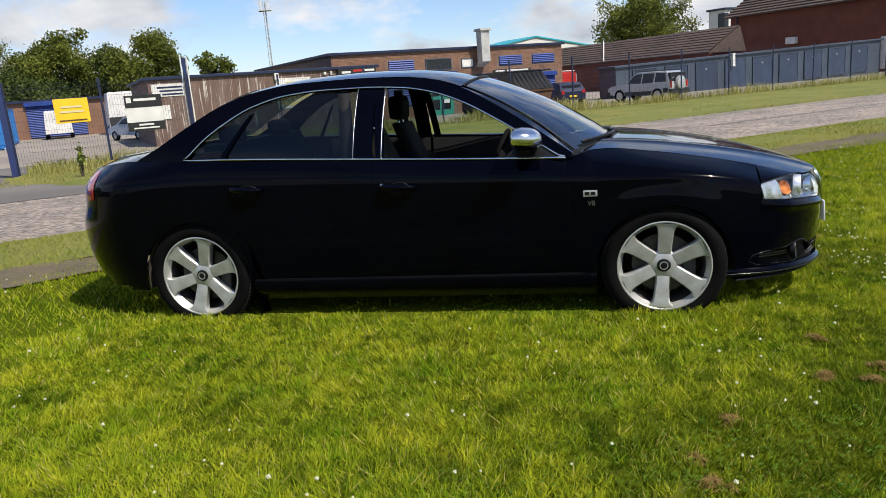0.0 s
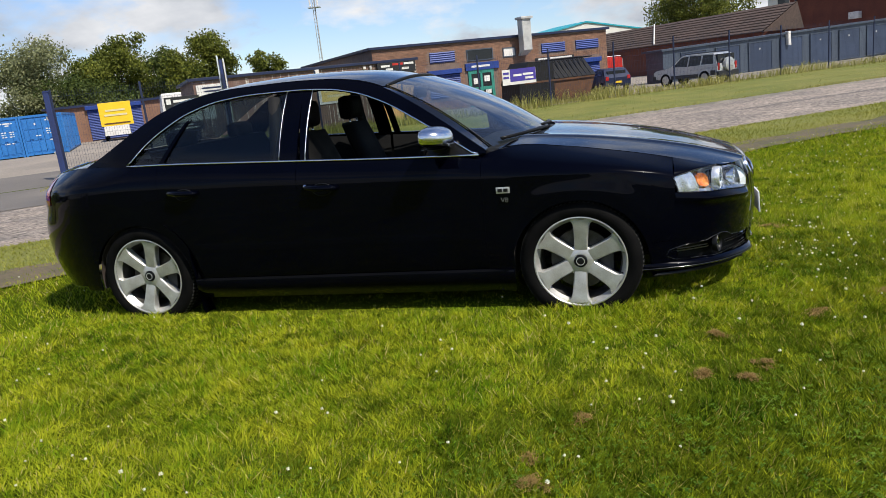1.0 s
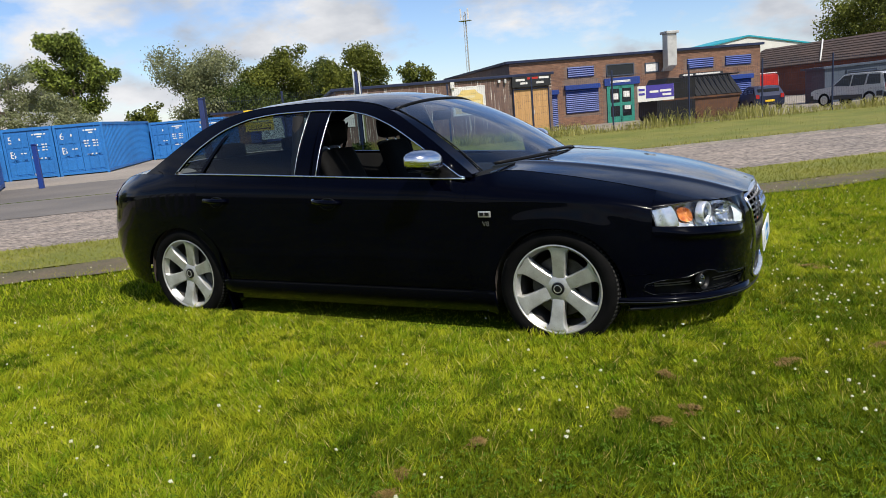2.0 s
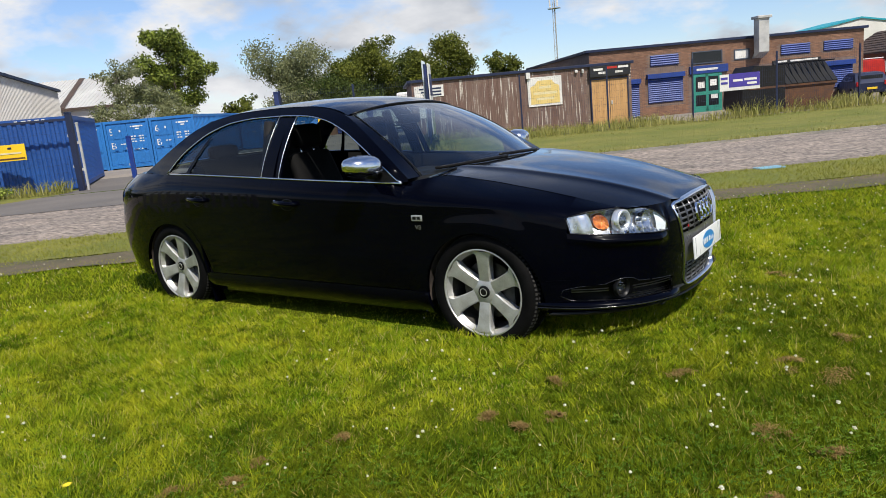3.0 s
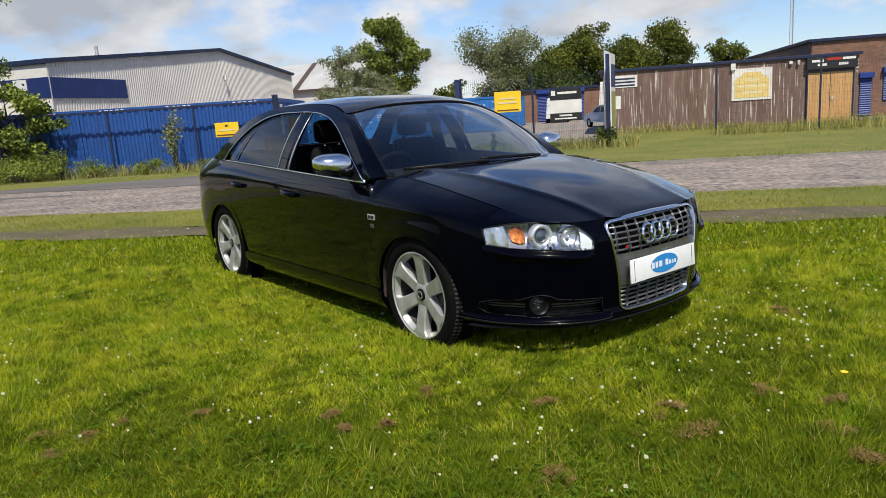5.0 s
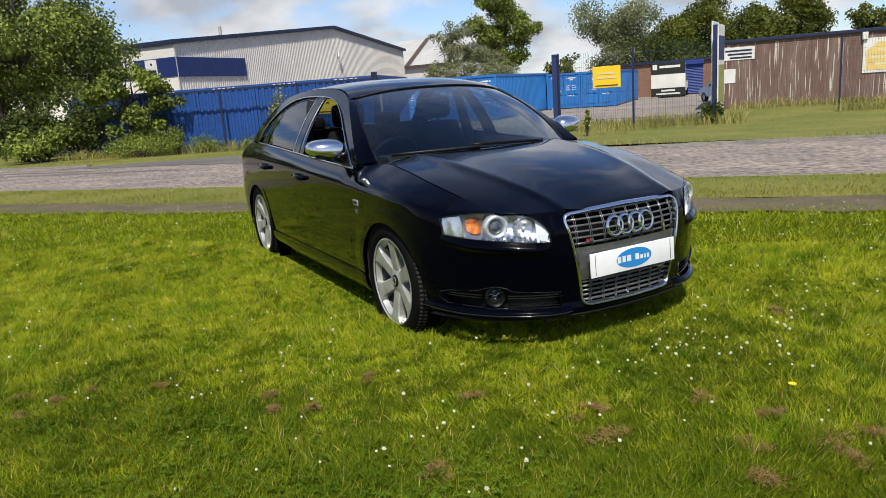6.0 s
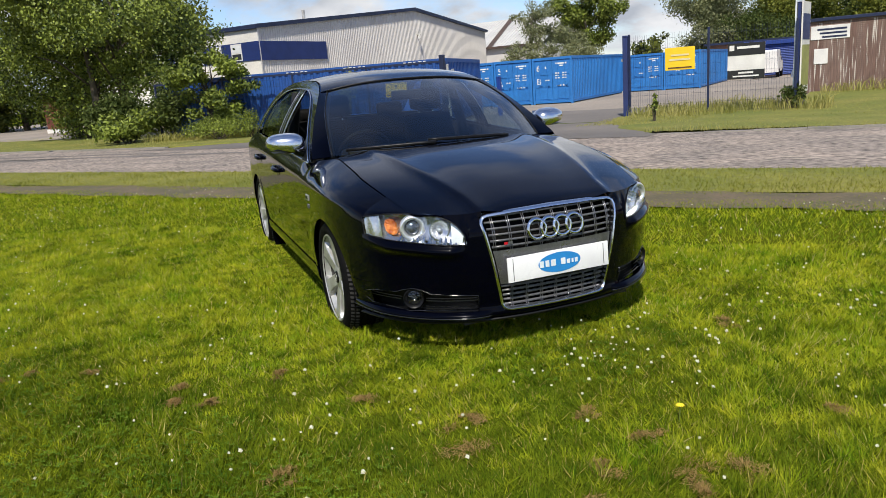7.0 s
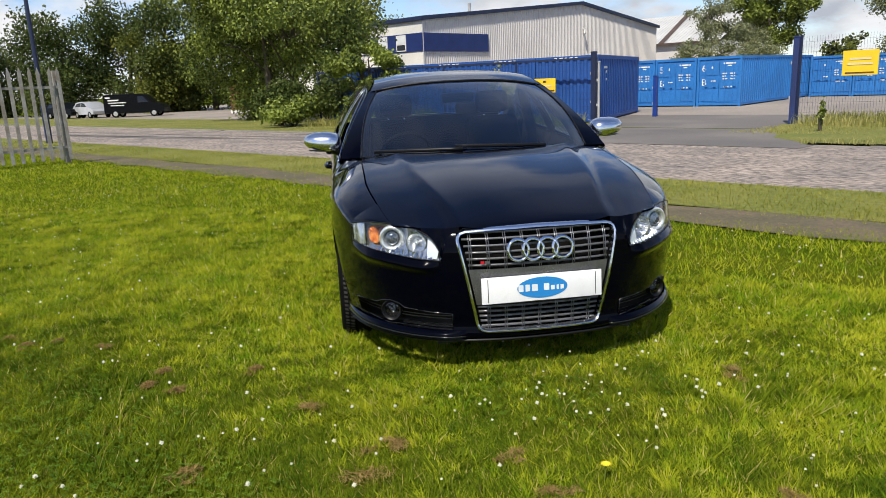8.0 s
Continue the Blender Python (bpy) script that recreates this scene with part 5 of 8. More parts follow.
# ---- underside
m = Mesh()
m.box(-2.1, 2.05, -0.52, 0.52, 0.155, 0.19)
for s in (-1, 1):
    m.box(-0.95, 0.95, min(s * 0.52, s * 0.82), max(s * 0.52, s * 0.82), 0.13, 0.2)
m.box(2.05, 2.15, -0.45, 0.45, 0.14, 0.19)
part("underside", m, PLASTIC, car)

# ---- cabin
m = Mesh()
m.box(-1.0, 0.9, -0.76, 0.76, 0.2, 0.24)
part("cabin_floor", m, CABIN, car)
m = Mesh()
m.prism([(0.45, 0.25), (0.95, 0.25), (1.02, 0.83), (0.86, 0.845), (0.62, 0.83), (0.5, 0.78), (0.48, 0.66)], -0.74, 0.74, "y")
dash = part("dashboard", m, CABIN, car, "dark moulded dashboard", smooth=30)
m = Mesh()
m.prism([(0.42, 0.77), (0.55, 0.87), (0.72, 0.865), (0.75, 0.82), (0.5, 0.77)], -0.55, -0.2, "y")
part("instrument_hood", m, CABIN, dash, smooth=30)
m = Mesh()
m.patch(lambda u, v: ((0.182 + 0.014 * math.cos(2 * math.pi * v)) * math.cos(2 * math.pi * u), (0.182 + 0.014 * math.cos(2 * math.pi * v)) * math.sin(2 * math.pi * u), 0.014 * math.sin(2 * math.pi * v)), 40, 10)
sw = part("steering_wheel", m, SEAT, car, "black leather steering wheel", smooth=True, at=pose(0.42, -0.37, 0.8, 0, -65, 0))
m = Mesh()
m.lathe([(0.0, 0.02), (0.06, 0.018), (0.07, 0.0), (0.05, -0.04)], 24, "z")
m.box(-0.02, 0.02, -0.175, 0.175, -0.012, 0.008, 0.005)
m.box(-0.17, 0.0, -0.02, 0.02, -0.012, 0.008, 0.005)
part("wheel_boss", m, SEAT, sw, smooth=40)


def cushion(x0, x1, y0, y1, z0, z1, bevel=0.04):
    return Mesh().box(x0, x1, y0, y1, z0, z1, bevel)


def front_seat(y):
    seat = part("front_seat", cushion(-0.42, 0.12, -0.25, 0.25, 0.38, 0.56, 0.06), SEAT, car, "dark leather front seat", smooth=50, at=pose(0.235, y, -0.02))
    m = Mesh()

    def back(u, v):
        a = 2 * math.pi * u
        w = lerp(0.24, 0.20, v)
        return (-0.36 - 0.2 * v + 0.07 * math.sin(a) * (1 - 0.35 * v), w * math.copysign(abs(math.cos(a)) ** 0.6, math.cos(a)), lerp(0.5, 1.04, v) - 0.03 * abs(math.cos(a)) ** 4 * v)
    m.patch(back, 24, 12, close_s=True)
    n = len(m.v)
    m.f.append(tuple(range(n - 24, n)))
    part("backrest", m, SEAT, seat, smooth=60)
    m = cushion(-0.63, -0.52, -0.125, 0.125, 1.06, 1.225, 0.045)
    part("head_restraint", m, SEAT, seat, smooth=60)
    for o in (-0.06, 0.06):
        m = Mesh()
        m.tube([(-0.565, o, 1.0), (-0.57, o, 1.08)], 0.007, 8)
        part("restraint_post", m, CHROME, seat, smooth=True)
    return seat


for y in (-0.37, 0.37):
    front_seat(y)
bench = part("rear_seat", cushion(-1.16, -0.72, -0.62, 0.62, 0.4, 0.57, 0.06), SEAT, car, "dark rear bench seat", smooth=50)
m = Mesh()
m.prism([(-1.12, 0.52), (-1.0, 0.55), (-1.2, 1.0), (-1.33, 1.0)], -0.62, 0.62, "y")
part("backrest", m, SEAT, bench, smooth=30)
for y in (-0.36, 0.36):
    part("head_restraint", cushion(-1.3, -1.2, y - 0.12, y + 0.12, 0.99, 1.1, 0.04), SEAT, bench, smooth=60)
m = Mesh()
m.patch(lambda u, v: (lerp(-1.75, -1.2, u), lerp(-0.66, 0.66, v), 0.96), 4, 4)
part("parcel_shelf", m, CABIN, car)
m = Mesh()
m.patch(lambda u, v: (lerp(-0.98, 0.24, u), (2 * v - 1) * (roof_edge(lerp(-0.98, 0.24, u)) - 0.02), lerp(ROOF_C(lerp(-0.98, 0.24, u)), RAIL_Z(lerp(-0.98, 0.24, u)), abs(2 * v - 1) ** 2.6) - 0.025), 14, 12)
part("headlining", m, HEADLINE, car, "pale cloth headlining", smooth=True)
for s in (-1, 1):
    for a, b, d in ((-0.2, 0.72, 0), (-1.02, -0.22, 1)):
        m = Mesh()
        m.patch(lambda u, v: (lerp(a, b, u), s * lerp(0.80, 0.775, math.sin(math.pi * v)), lerp(0.26, BELT(lerp(a, b, u)) - 0.01, v)), 8, 8)
        card = part("door_card", m, CABIN, doors[s][d], smooth=True)
        m = Mesh()
        m.box(a + 0.12, b - 0.15, min(s * 0.72, s * 0.79), max(s * 0.72, s * 0.79), 0.6, 0.66, 0.02)
        part("arm_rest", m, CABIN, card, smooth=40)
    m = Mesh()
    m.tube([(-0.4, s * 0.62, 1.24), (-0.39, s * 0.7, 0.9), (-0.36, s * 0.76, 0.3)], [0.035, 0.045, 0.05], 8)
    part("belt_pillar", m, CABIN, car, smooth=True)
m = cushion(0.02, 0.05, -0.11, 0.11, 1.17, 1.235, 0.012)
part("rear_view_mirror", m, TRIM, car, smooth=50, at=pose(0.1, 0, -0.01, 0, 8, 0))
# ---------------------------------------------------------------- buildings beyond the road


def ribbed(m, a, b, z0, z1, pitch=0.3, depth=0.035, axis="u", at=0.0, sgn=-1):
    """Trapezoid sheeting between a and b, standing in a plane; sgn gives the side that it faces."""
    n = max(1, round((b - a) / pitch))
    p = (b - a) / n
    line = []
    for i in range(n):
        x = a + i * p
        line += [(x, 0.0), (x + p * 0.35, 0.0), (x + p * 0.5, depth), (x + p * 0.85, depth)]
    line.append((b, 0.0))
    verts = []
    for z in (z0, z1):
        for x, d in line:
            verts.append((x, at + sgn * d, z) if axis == "u" else (at + sgn * d, x, z))
    k = len(line)
    m.add(verts, [(i, i + 1, k + i + 1, k + i) for i in range(k - 1)])
    return m


def container(u, v, length, width=2.96, height=2.62, material=None, label="", doors_=True, turn=0.0, marks=(), at=None):
    """A steel storage container; its door end faces the road, its length runs away from it."""
    c = thing("storage_container", label, "container", at if at is not None else far(u, v, turn), group="storage containers")
    mat_ = material or CONTAINER
    m = Mesh()
    ribbed(m, 0.12, length - 0.12, 0.2, height - 0.14, 0.3, 0.04, "v", width - 0.05, 1)
    part("side_panel", m, mat_, c)
    m = Mesh()
    ribbed(m, 0.12, length - 0.12, 0.2, height - 0.14, 0.3, 0.04, "v", 0.05, -1)
    part("side_panel", m, mat_, c)
    m = Mesh()
    m.box(0.04, width - 0.04, 0.04, length - 0.04, height - 0.1, height - 0.04)
    part("roof_panel", m, mat_, c)
    m = Mesh()
    m.box(0.06, width - 0.06, length - 0.08, length - 0.03, 0.1, height - 0.1)
    part("end_panel", m, mat_, c)
    for x in (0.0, width - 0.12):
        for y in (0.0, length - 0.12):
            m = Mesh()
            m.box(x, x + 0.12, y, y + 0.12, 0.0, height, 0.01)
            part("corner_post", m, mat_, c)
    for z in (0.06, height - 0.14):
        for x in (0.0, width - 0.09):
            m = Mesh()
            m.box(x, x + 0.09, 0.12, length - 0.12, z, z + 0.14)
            part("rail", m, mat_, c)
        m = Mesh()
        m.box(0.12, width - 0.12, 0.0, 0.1, z, z + 0.14)
        part("rail", m, mat_, c)
    if doors_:
        for k in (0, 1):
            x0 = 0.13 + k * (width / 2 - 0.12)
            x1 = x0 + width / 2 - 0.14
            m = Mesh()
            m.box(x0, x1, 0.05, 0.08, 0.21, height - 0.16)
            for z0, z1 in ((0.28, 0.85), (0.95, 1.55), (1.65, height - 0.25)):
                m.box(x0 + 0.06, x1 - 0.06, 0.03, 0.052, z0, z1, 0.008)
            d = part("door", m, mat_, c)
            for f in (0.3, 0.72):
                m = Mesh()
                xx = lerp(x0, x1, f)
                m.tube([(xx, 0.0, 0.12), (xx, 0.0, height - 0.06)], 0.022, 6)
                m.box(xx - 0.03, xx + 0.16, -0.03, -0.01, 1.05, 1.1)
                part("lock_rod", m, GREYSTEEL if mat_ is CONTDARK else mat_, d)
            prints = ((0.2, 0.62, -0.40, 0.075), (0.42, 0.2, -0.52, 0.06), (0.16, 0.24, -0.93, 0.07), (0.56, 0.24, -0.93, 0.07), (0.16, 0.2, -1.06, 0.06), (0.58, 0.22, -1.06, 0.06), (0.18, 0.24, -1.2, 0.06), (0.56, 0.24, -1.2, 0.06),
                      (0.24, 0.26, -1.62, 0.07), (0.6, 0.14, -1.62, 0.07)) if k else ((0.62, 0.1, -0.62, 0.12), (0.6, 0.26, -1.3, 0.06))
            for a, w, dz, h in prints:
                m = Mesh()
                m.box(lerp(x0, x1, a), lerp(x0, x1, a + w), 0.022, 0.028, height + dz, height + dz + h)
                part("print_bar", m, SIGNWHITE, d)
            if k < len(marks):
                for body, z, size in ((marks[k], height - 0.75, 0.5), ("B", height - 1.5, 0.5)):
                    txt = bpy.data.curves.new("number", "FONT")
                    txt.body, txt.size, txt.extrude = body, size, 0.002
                    txt.materials.append(SIGNWHITE)
                    ob = new("number", txt)
                    ob.parent = d
                    ob.matrix_basis = pose(x0 + 0.12, 0.02, z, 90)
    else:
        m = Mesh()
        ribbed(m, 0.12, width - 0.12, 0.2, height - 0.14, 0.27, 0.04, "u", 0.05, -1)
        part("end_panel", m, mat_, c)
        for k in range(5):
            m = Mesh()
            m.box(0.75 + 0.2 * k, 0.85 + 0.2 * k + 0.04 * (k % 2), -0.005, 0.0, height - 0.105, height - 0.05)
            part("print_bar", m, SIGNWHITE, c)
        for y, z, w in ((0.9, height - 0.5, 0.5), (1.2, height - 0.66, 0.12), (1.2, height - 0.95, 0.12)):
            m = Mesh()
            m.box(width - 0.014, width - 0.006, y, y + w, z, z + 0.09)
            part("print_bar", m, SIGNWHITE, c)
    return c


BLUE_TXT = "blue steel storage container with numbered doors in the yard"
container(-15.74, 39.2, 12.2, 2.4, label=BLUE_TXT)
container(-13.3, 39.2, 12.2, 2.4, label=BLUE_TXT, marks=("5",))
container(-10.85, 39.2, 12.2, 2.4, label=BLUE_TXT, marks=("6",))
container(-8.3, 50.5, 12.0, 2.42, 2.5, label="blue steel storage container at the back of the yard")
container(-5.85, 50.5, 12.0, 2.42, 2.5, label="blue steel storage container at the back of the yard")
# a slanting row of containers along the fence by the gate, their corrugated ends towards the road
for i in range(5):
    a = 2.46 * (i + 1)
    c = container(0, 0, 7.3, 2.44, 2.5, CONTDARK, "blue corrugated storage container standing end-on behind the fence", False,
                  at=uv(-8.4 - a * math.cos(radians(16)), 24.1 - a * math.sin(radians(16)), -0.45, 16))


def pane(t, name, u0, u1, z0, z1, mat_, depth=0.03, v=0.0, frame_=None):
    """A panel let into or fixed on a front that faces the road, with an edge of its own."""
    m = Mesh()
    m.box(u0, u1, v - depth, v - 0.002, z0, z1, min(0.008, depth / 4))
    p = part(name, m, mat_, t)
    if frame_:
        for a, b, c, d in ((u0 - 0.06, u0, z0 - 0.06, z1 + 0.06), (u1, u1 + 0.06, z0 - 0.06, z1 + 0.06), (u0, u1, z0 - 0.06, z0), (u0, u1, z1, z1 + 0.06)):
            m = Mesh()
            m.box(a, b, v - depth - 0.03, v - 0.002, c, d)
            part("frame", m, frame_, p)
    return p


def shutter(t, u0, u1, z0, z1, v=0.0, mat_=None, box=True):
    m = Mesh()
    n = max(3, int((z1 - z0) / 0.11))
    fold = []
    for i in range(n):
        fold += [(v - 0.05, lerp(z0, z1, i / n)), (v - 0.09, lerp(z0, z1, (i + 0.5) / n))]
    fold += [(v - 0.05, z1), (v - 0.01, z1), (v - 0.01, z0)]
    m.prism(fold, u0, u1, "x")
    p = part("shutter", m, mat_ or BLUEPAINT, t)
    if box:
        m = Mesh()
        m.box(u0 - 0.08, u1 + 0.08, v - 0.25, v, z1, z1 + 0.28, 0.02)
        part("shutter_box", m, mat_ or BLUEPAINT, p)
    return p


def brick_courses(t, u0, u1, z0, z1, v, holes, mat_, seed):
    """Stretcher bond laid as shallow separate bricks over the backing wall, joined in one sheet."""
    rnd = random.Random(seed)
    m = Mesh()
    L_, H_ = 0.245, 0.082
    rows = int((z1 - z0) / H_)
    for j in range(rows):
        z = z0 + j * H_
        x = u0 - (L_ / 2 if j % 2 else 0)
        while x < u1:
            a, b = max(x, u0), min(x + L_ - 0.012, u1)
            x += L_
            if b - a < 0.03 or any(h[0] - 0.02 < b and a < h[1] + 0.02 and h[2] - 0.1 < z + H_ and z < h[3] + 0.02 for h in holes):
                continue
            d = v - 0.006 - rnd.uniform(0, 0.004)
            m.add([(a, d, z), (b, d, z), (b, d, z + H_ - 0.012), (a, d, z + H_ - 0.012), (a, v, z), (b, v, z), (b, v, z + H_ - 0.012), (a, v, z + H_ - 0.012)],
                  [(0, 1, 2, 3), (3, 2, 6, 7), (0, 4, 5, 1), (0, 3, 7, 4), (1, 5, 6, 2)])
    return tagged(part("brickwork", m, mat_, t, fix=False), kind="stuff")


# long low workshop with stained walls, double doors and a cream sign
ws_b = thing("workshop_building", "low flat-roofed brown brick workshop streaked with pale stains", "building", far(0, 36.5))
m = Mesh()
m.box(3.5, 15.12, 0.0, 9.0, -0.3, 3.1)
part("wall", m, MORTAR, ws_b)
brick_courses(ws_b, 3.5, 15.12, 0.0, 3.05, 0.0, [(12.9, 14.95, 0.0, 3.15)], STAINED, 11)
m = Mesh()
m.box(3.3, 15.25, -0.12, 9.2, 3.08, 3.22, 0.01)
part("roof", m, NAVY, ws_b)
p = pane(ws_b, "double_door", 12.95, 14.87, 0.02, 2.38, DOORWOOD, 0.08, 0.0, NAVY)
for k in (13.91,):
    m = Mesh()
    m.box(k - 0.012, k + 0.012, -0.085, -0.079, 0.05, 2.35)
    part("door_gap", m, SIGNBLACK, p)
m = Mesh()
m.box(13.97, 14.05, -0.12, -0.08, 1.05, 1.25, 0.01)
part("handle", m, GALV, p)
p = pane(ws_b, "name_board", 12.85, 15.0, 2.52, 3.06, SIGNBLACK, 0.2, -0.05)
for i, (a, b, z) in enumerate(((13.05, 13.55, 2.84), (13.7, 14.3, 2.9), (14.35, 14.9, 2.9), (13.3, 13.7, 2.66), (14.2, 14.6, 2.66))):
    m = Mesh()
    m.box(a, b, -0.256, -0.25, z, z + 0.11)
    part("print_bar", m, SIGNWHITE if i != 1 else REDPAINT, p)
p = pane(ws_b, "sign", 9.56, 11.38, 1.3, 2.8, SIGNWHITE, 0.05)
m = Mesh()
m.prism([(9.7, 1.42), (11.24, 1.42), (11.24, 2.3), (11.0, 2.42), (10.85, 2.62), (10.1, 2.62), (9.95, 2.42), (9.7, 2.3)], -0.056, -0.05, "y")
part("sign_shape", m, surface("faded_yellow_print", (0.72, 0.55, 0.2), (0.66, 0.48, 0.16), 3, 0.6, fine=40, grain=0.08), p)
for a, b, z in ((10.15, 10.8, 2.2), (9.85, 11.1, 1.9), (10.0, 10.95, 1.62)):
    m = Mesh()
    m.box(a, b, -0.062, -0.057, z, z + 0.13)
    part("print_bar", m, CREAM, p)
for u0, u1, z0, z1, rows in ((3.63, 5.15, 2.3, 2.88, 3), (3.79, 4.34, 1.25, 1.9, 0)):
    p = pane(ws_b, "sign", u0, u1, z0, z1, SIGNWHITE, 0.04)
    for r in range(rows):
        m = Mesh()
        m.box(u0 + 0.25 + 0.1 * r, u1 - 0.12, -0.047, -0.041, z1 - 0.2 - 0.16 * r, z1 - 0.12 - 0.16 * r)
        part("print_bar", m, NAVY, p)
for u0, z0, w_, h_, mt in ((9.5, 2.75, 0.22, 0.32, SIGNWHITE), (12.1, 2.85, 0.14, 0.14, SIGNWHITE), (12.45, 2.8, 0.12, 0.2, GALV)):
    m = Mesh()
    m.box(u0, u0 + w_, -0.16, -0.02, z0, z0 + h_, 0.02)
    part("alarm_box", m, mt, ws_b)

# brick shop row behind it
shop = thing("shop_building", "brown brick flat-roofed shop with blue shutters and a green door", "building", far(0, 41.0))
m = Mesh()
m.box(14.2, 31.0, 0.0, 18.0, -0.3, 4.05)
part("wall", m, MORTAR, shop)
HOLES = [(16.57, 17.11, 0.0, 2.2), (17.67, 19.79, 0.7, 2.7), (20.3, 22.3, 0.0, 2.7), (17.86, 19.55, 2.9, 3.56), (20.44, 22.17, 2.85, 3.5), (23.0, 23.85, 2.9, 3.4), (25.84, 27.63, 2.85, 3.5), (28.5, 30.3, 2.9, 3.5), (24.3, 27.3, 0.6, 2.4), (28.4, 30.4, 0.6, 2.4)]
brick_courses(shop, 14.2, 31.0, 0.0, 4.0, 0.0, HOLES, BRICK, 12)
m = Mesh()
m.box(14.0, 31.2, -0.15, 18.2, 4.02, 4.17, 0.01)
part("roof", m, NAVY, shop)
for u0, u1, z0, z1 in ((17.86, 19.55, 2.92, 3.54), (25.84, 27.63, 2.88, 3.48), (28.5, 30.3, 2.9, 3.48)):
    shutter(shop, u0, u1, z0, z1, 0.0, BLUEPAINT, False)
p = pane(shop, "window", 20.44, 22.17, 2.88, 3.48, WINDOWDARK, 0.02, 0.0, GREYSTEEL)
p = pane(shop, "window", 23.02, 23.83, 2.92, 3.4, SIGNWHITE, 0.02, 0.0, GREYSTEEL)
shutter(shop, 16.57, 17.11, 0.05, 2.0)
shutter(shop, 17.67, 19.79, 0.78, 2.2)
shutter(shop, 24.3, 26.9, 0.7, 2.0)
shutter(shop, 28.5, 30.3, 0.68, 2.0)
p = pane(shop, "door", 20.42, 22.1, 0.02, 2.2, WINDOWDARK, 0.05, 0.0, GREENPAINT)
for a, b, z0, z1 in ((20.42, 20.56, 0.02, 2.2), (21.18, 21.34, 0.02, 2.2), (21.96, 22.1, 0.02, 2.2), (20.56, 21.18, 1.0, 1.2), (21.34, 21.96, 1.0, 1.2), (20.56, 21.96, 0.02, 0.35), (20.56, 21.96, 2.05, 2.2)):
    m = Mesh()
    m.box(a, b, -0.075, -0.05, z0, z1)
    part("door_rail", m, GREENPAINT, p)
for u0, z0 in ((21.45, 1.5), (20.7, 1.4), (21.5, 0.75)):
    m = Mesh()
    m.box(u0, u0 + 0.4, -0.06, -0.053, z0, z0 + 0.36)
    part("notice", m, SIGNWHITE, p)
p = pane(shop, "name_board", 20.2, 22.55, 2.25, 2.7, BLUEPAINT, 0.12)
m = Mesh()
m.box(20.6, 21.9, -0.127, -0.121, 2.42, 2.54)
part("print_bar", m, SIGNWHITE, p)
p = pane(shop, "name_board", 25.3, 28.3, 2.42, 2.6, SIGNBLACK, 0.06)
for a, b in ((25.5, 26.2), (26.4, 28.1)):
    m = Mesh()
    m.box(a, b, -0.067, -0.061, 2.46, 2.56)
    part("print_bar", m, SIGNWHITE, p)
banner = thing("banner", "white and violet shop banner tied to the mesh fence", "banner", far(17.0, 30.3))
m = Mesh()
m.box(0.0, 1.85, -0.02, 0.0, 1.28, 2.0, 0.004)
sheet = part("sheet", m, SIGNWHITE, banner)
m = Mesh()
m.box(0.42, 1.84, -0.026, -0.02, 1.42, 2.01)
part("field", m, PURPLE, sheet)
for a, b, z in ((0.6, 1.05, 1.66), (1.12, 1.7, 1.68), (1.25, 1.7, 1.5), (0.05, 0.36, 1.78), (0.05, 0.36, 1.58)):
    m = Mesh()
    m.box(a, b, -0.032, -0.027, z, z + 0.1)
    part("print_bar", m, SIGNWHITE if a > 0.4 else PURPLE, sheet)
duct = thing("flue_duct", "galvanised square flue rising above the shop roof", "flue", far(23.79, 40.5))
m = Mesh()
m.box(0.24, 0.86, -0.4, 0.22, 3.15, 5.05, 0.02)
part("shaft", m, GALV, duct)
m = Mesh()
m.box(0.14, 0.98, -0.5, 0.34, 5.05, 5.2, 0.02)
part("cowl", m, GALV, duct)
m = Mesh()
m.prism([(-0.4, 3.15), (0.22, 3.15), (0.5, 2.85), (0.3, 2.85)], 0.26, 0.84, "x")
part("elbow", m, GALV, duct)

# lattice mast behind the shop
mast = thing("radio_mast", "slender grey lattice mast with antennas", "mast", pose(-20.8, 97, -0.45))
m = Mesh()
for a, b in ((-0.22, -0.22), (0.22, -0.22), (0.0, 0.25)):
    m.tube([(a, b, 0), (a * 0.7, b * 0.7, 14.0)], 0.045, 5)
for k in range(27):
    z = 0.5 * k + 0.3
    m.tube([(-0.22, -0.22, z), (0.22, -0.22, z + 0.4), (0.0, 0.25, z + 0.1)], 0.025, 4)
part("lattice", m, GALV, mast)
for a in (-0.5, 0.5):
    m = Mesh()
    m.box(a - 0.1, a + 0.1, -0.3, -0.15, 13.0, 14.4, 0.03)
    part("antenna", m, SIGNWHITE, mast)
m = Mesh()
m.box(-0.8, 0.8, -0.5, 0.5, 12.8, 12.87)
part("platform", m, GALV, mast)

# large grey-clad warehouse with a blue band
wh = thing("warehouse", "grey ribbed metal warehouse with navy roof edge and blue band", "warehouse", far(-30.5, 38.0))
APEX, EAVE, W_ = 8.35, 6.35, 36.0
m = Mesh()
m.box(-24.0, -0.1, 0.1, W_ - 0.1, -0.2, EAVE)
m.prism([(0.1, EAVE), (W_ - 0.1, EAVE), (21.0, APEX - 0.05)], -24.0, -0.1, "x")
part("core", m, CLAD, wh)


def gable_z(v):
    return lerp(EAVE, APEX, v / 21.0) if v < 21 else lerp(APEX, EAVE + 0.35, (v - 21) / (W_ - 21))


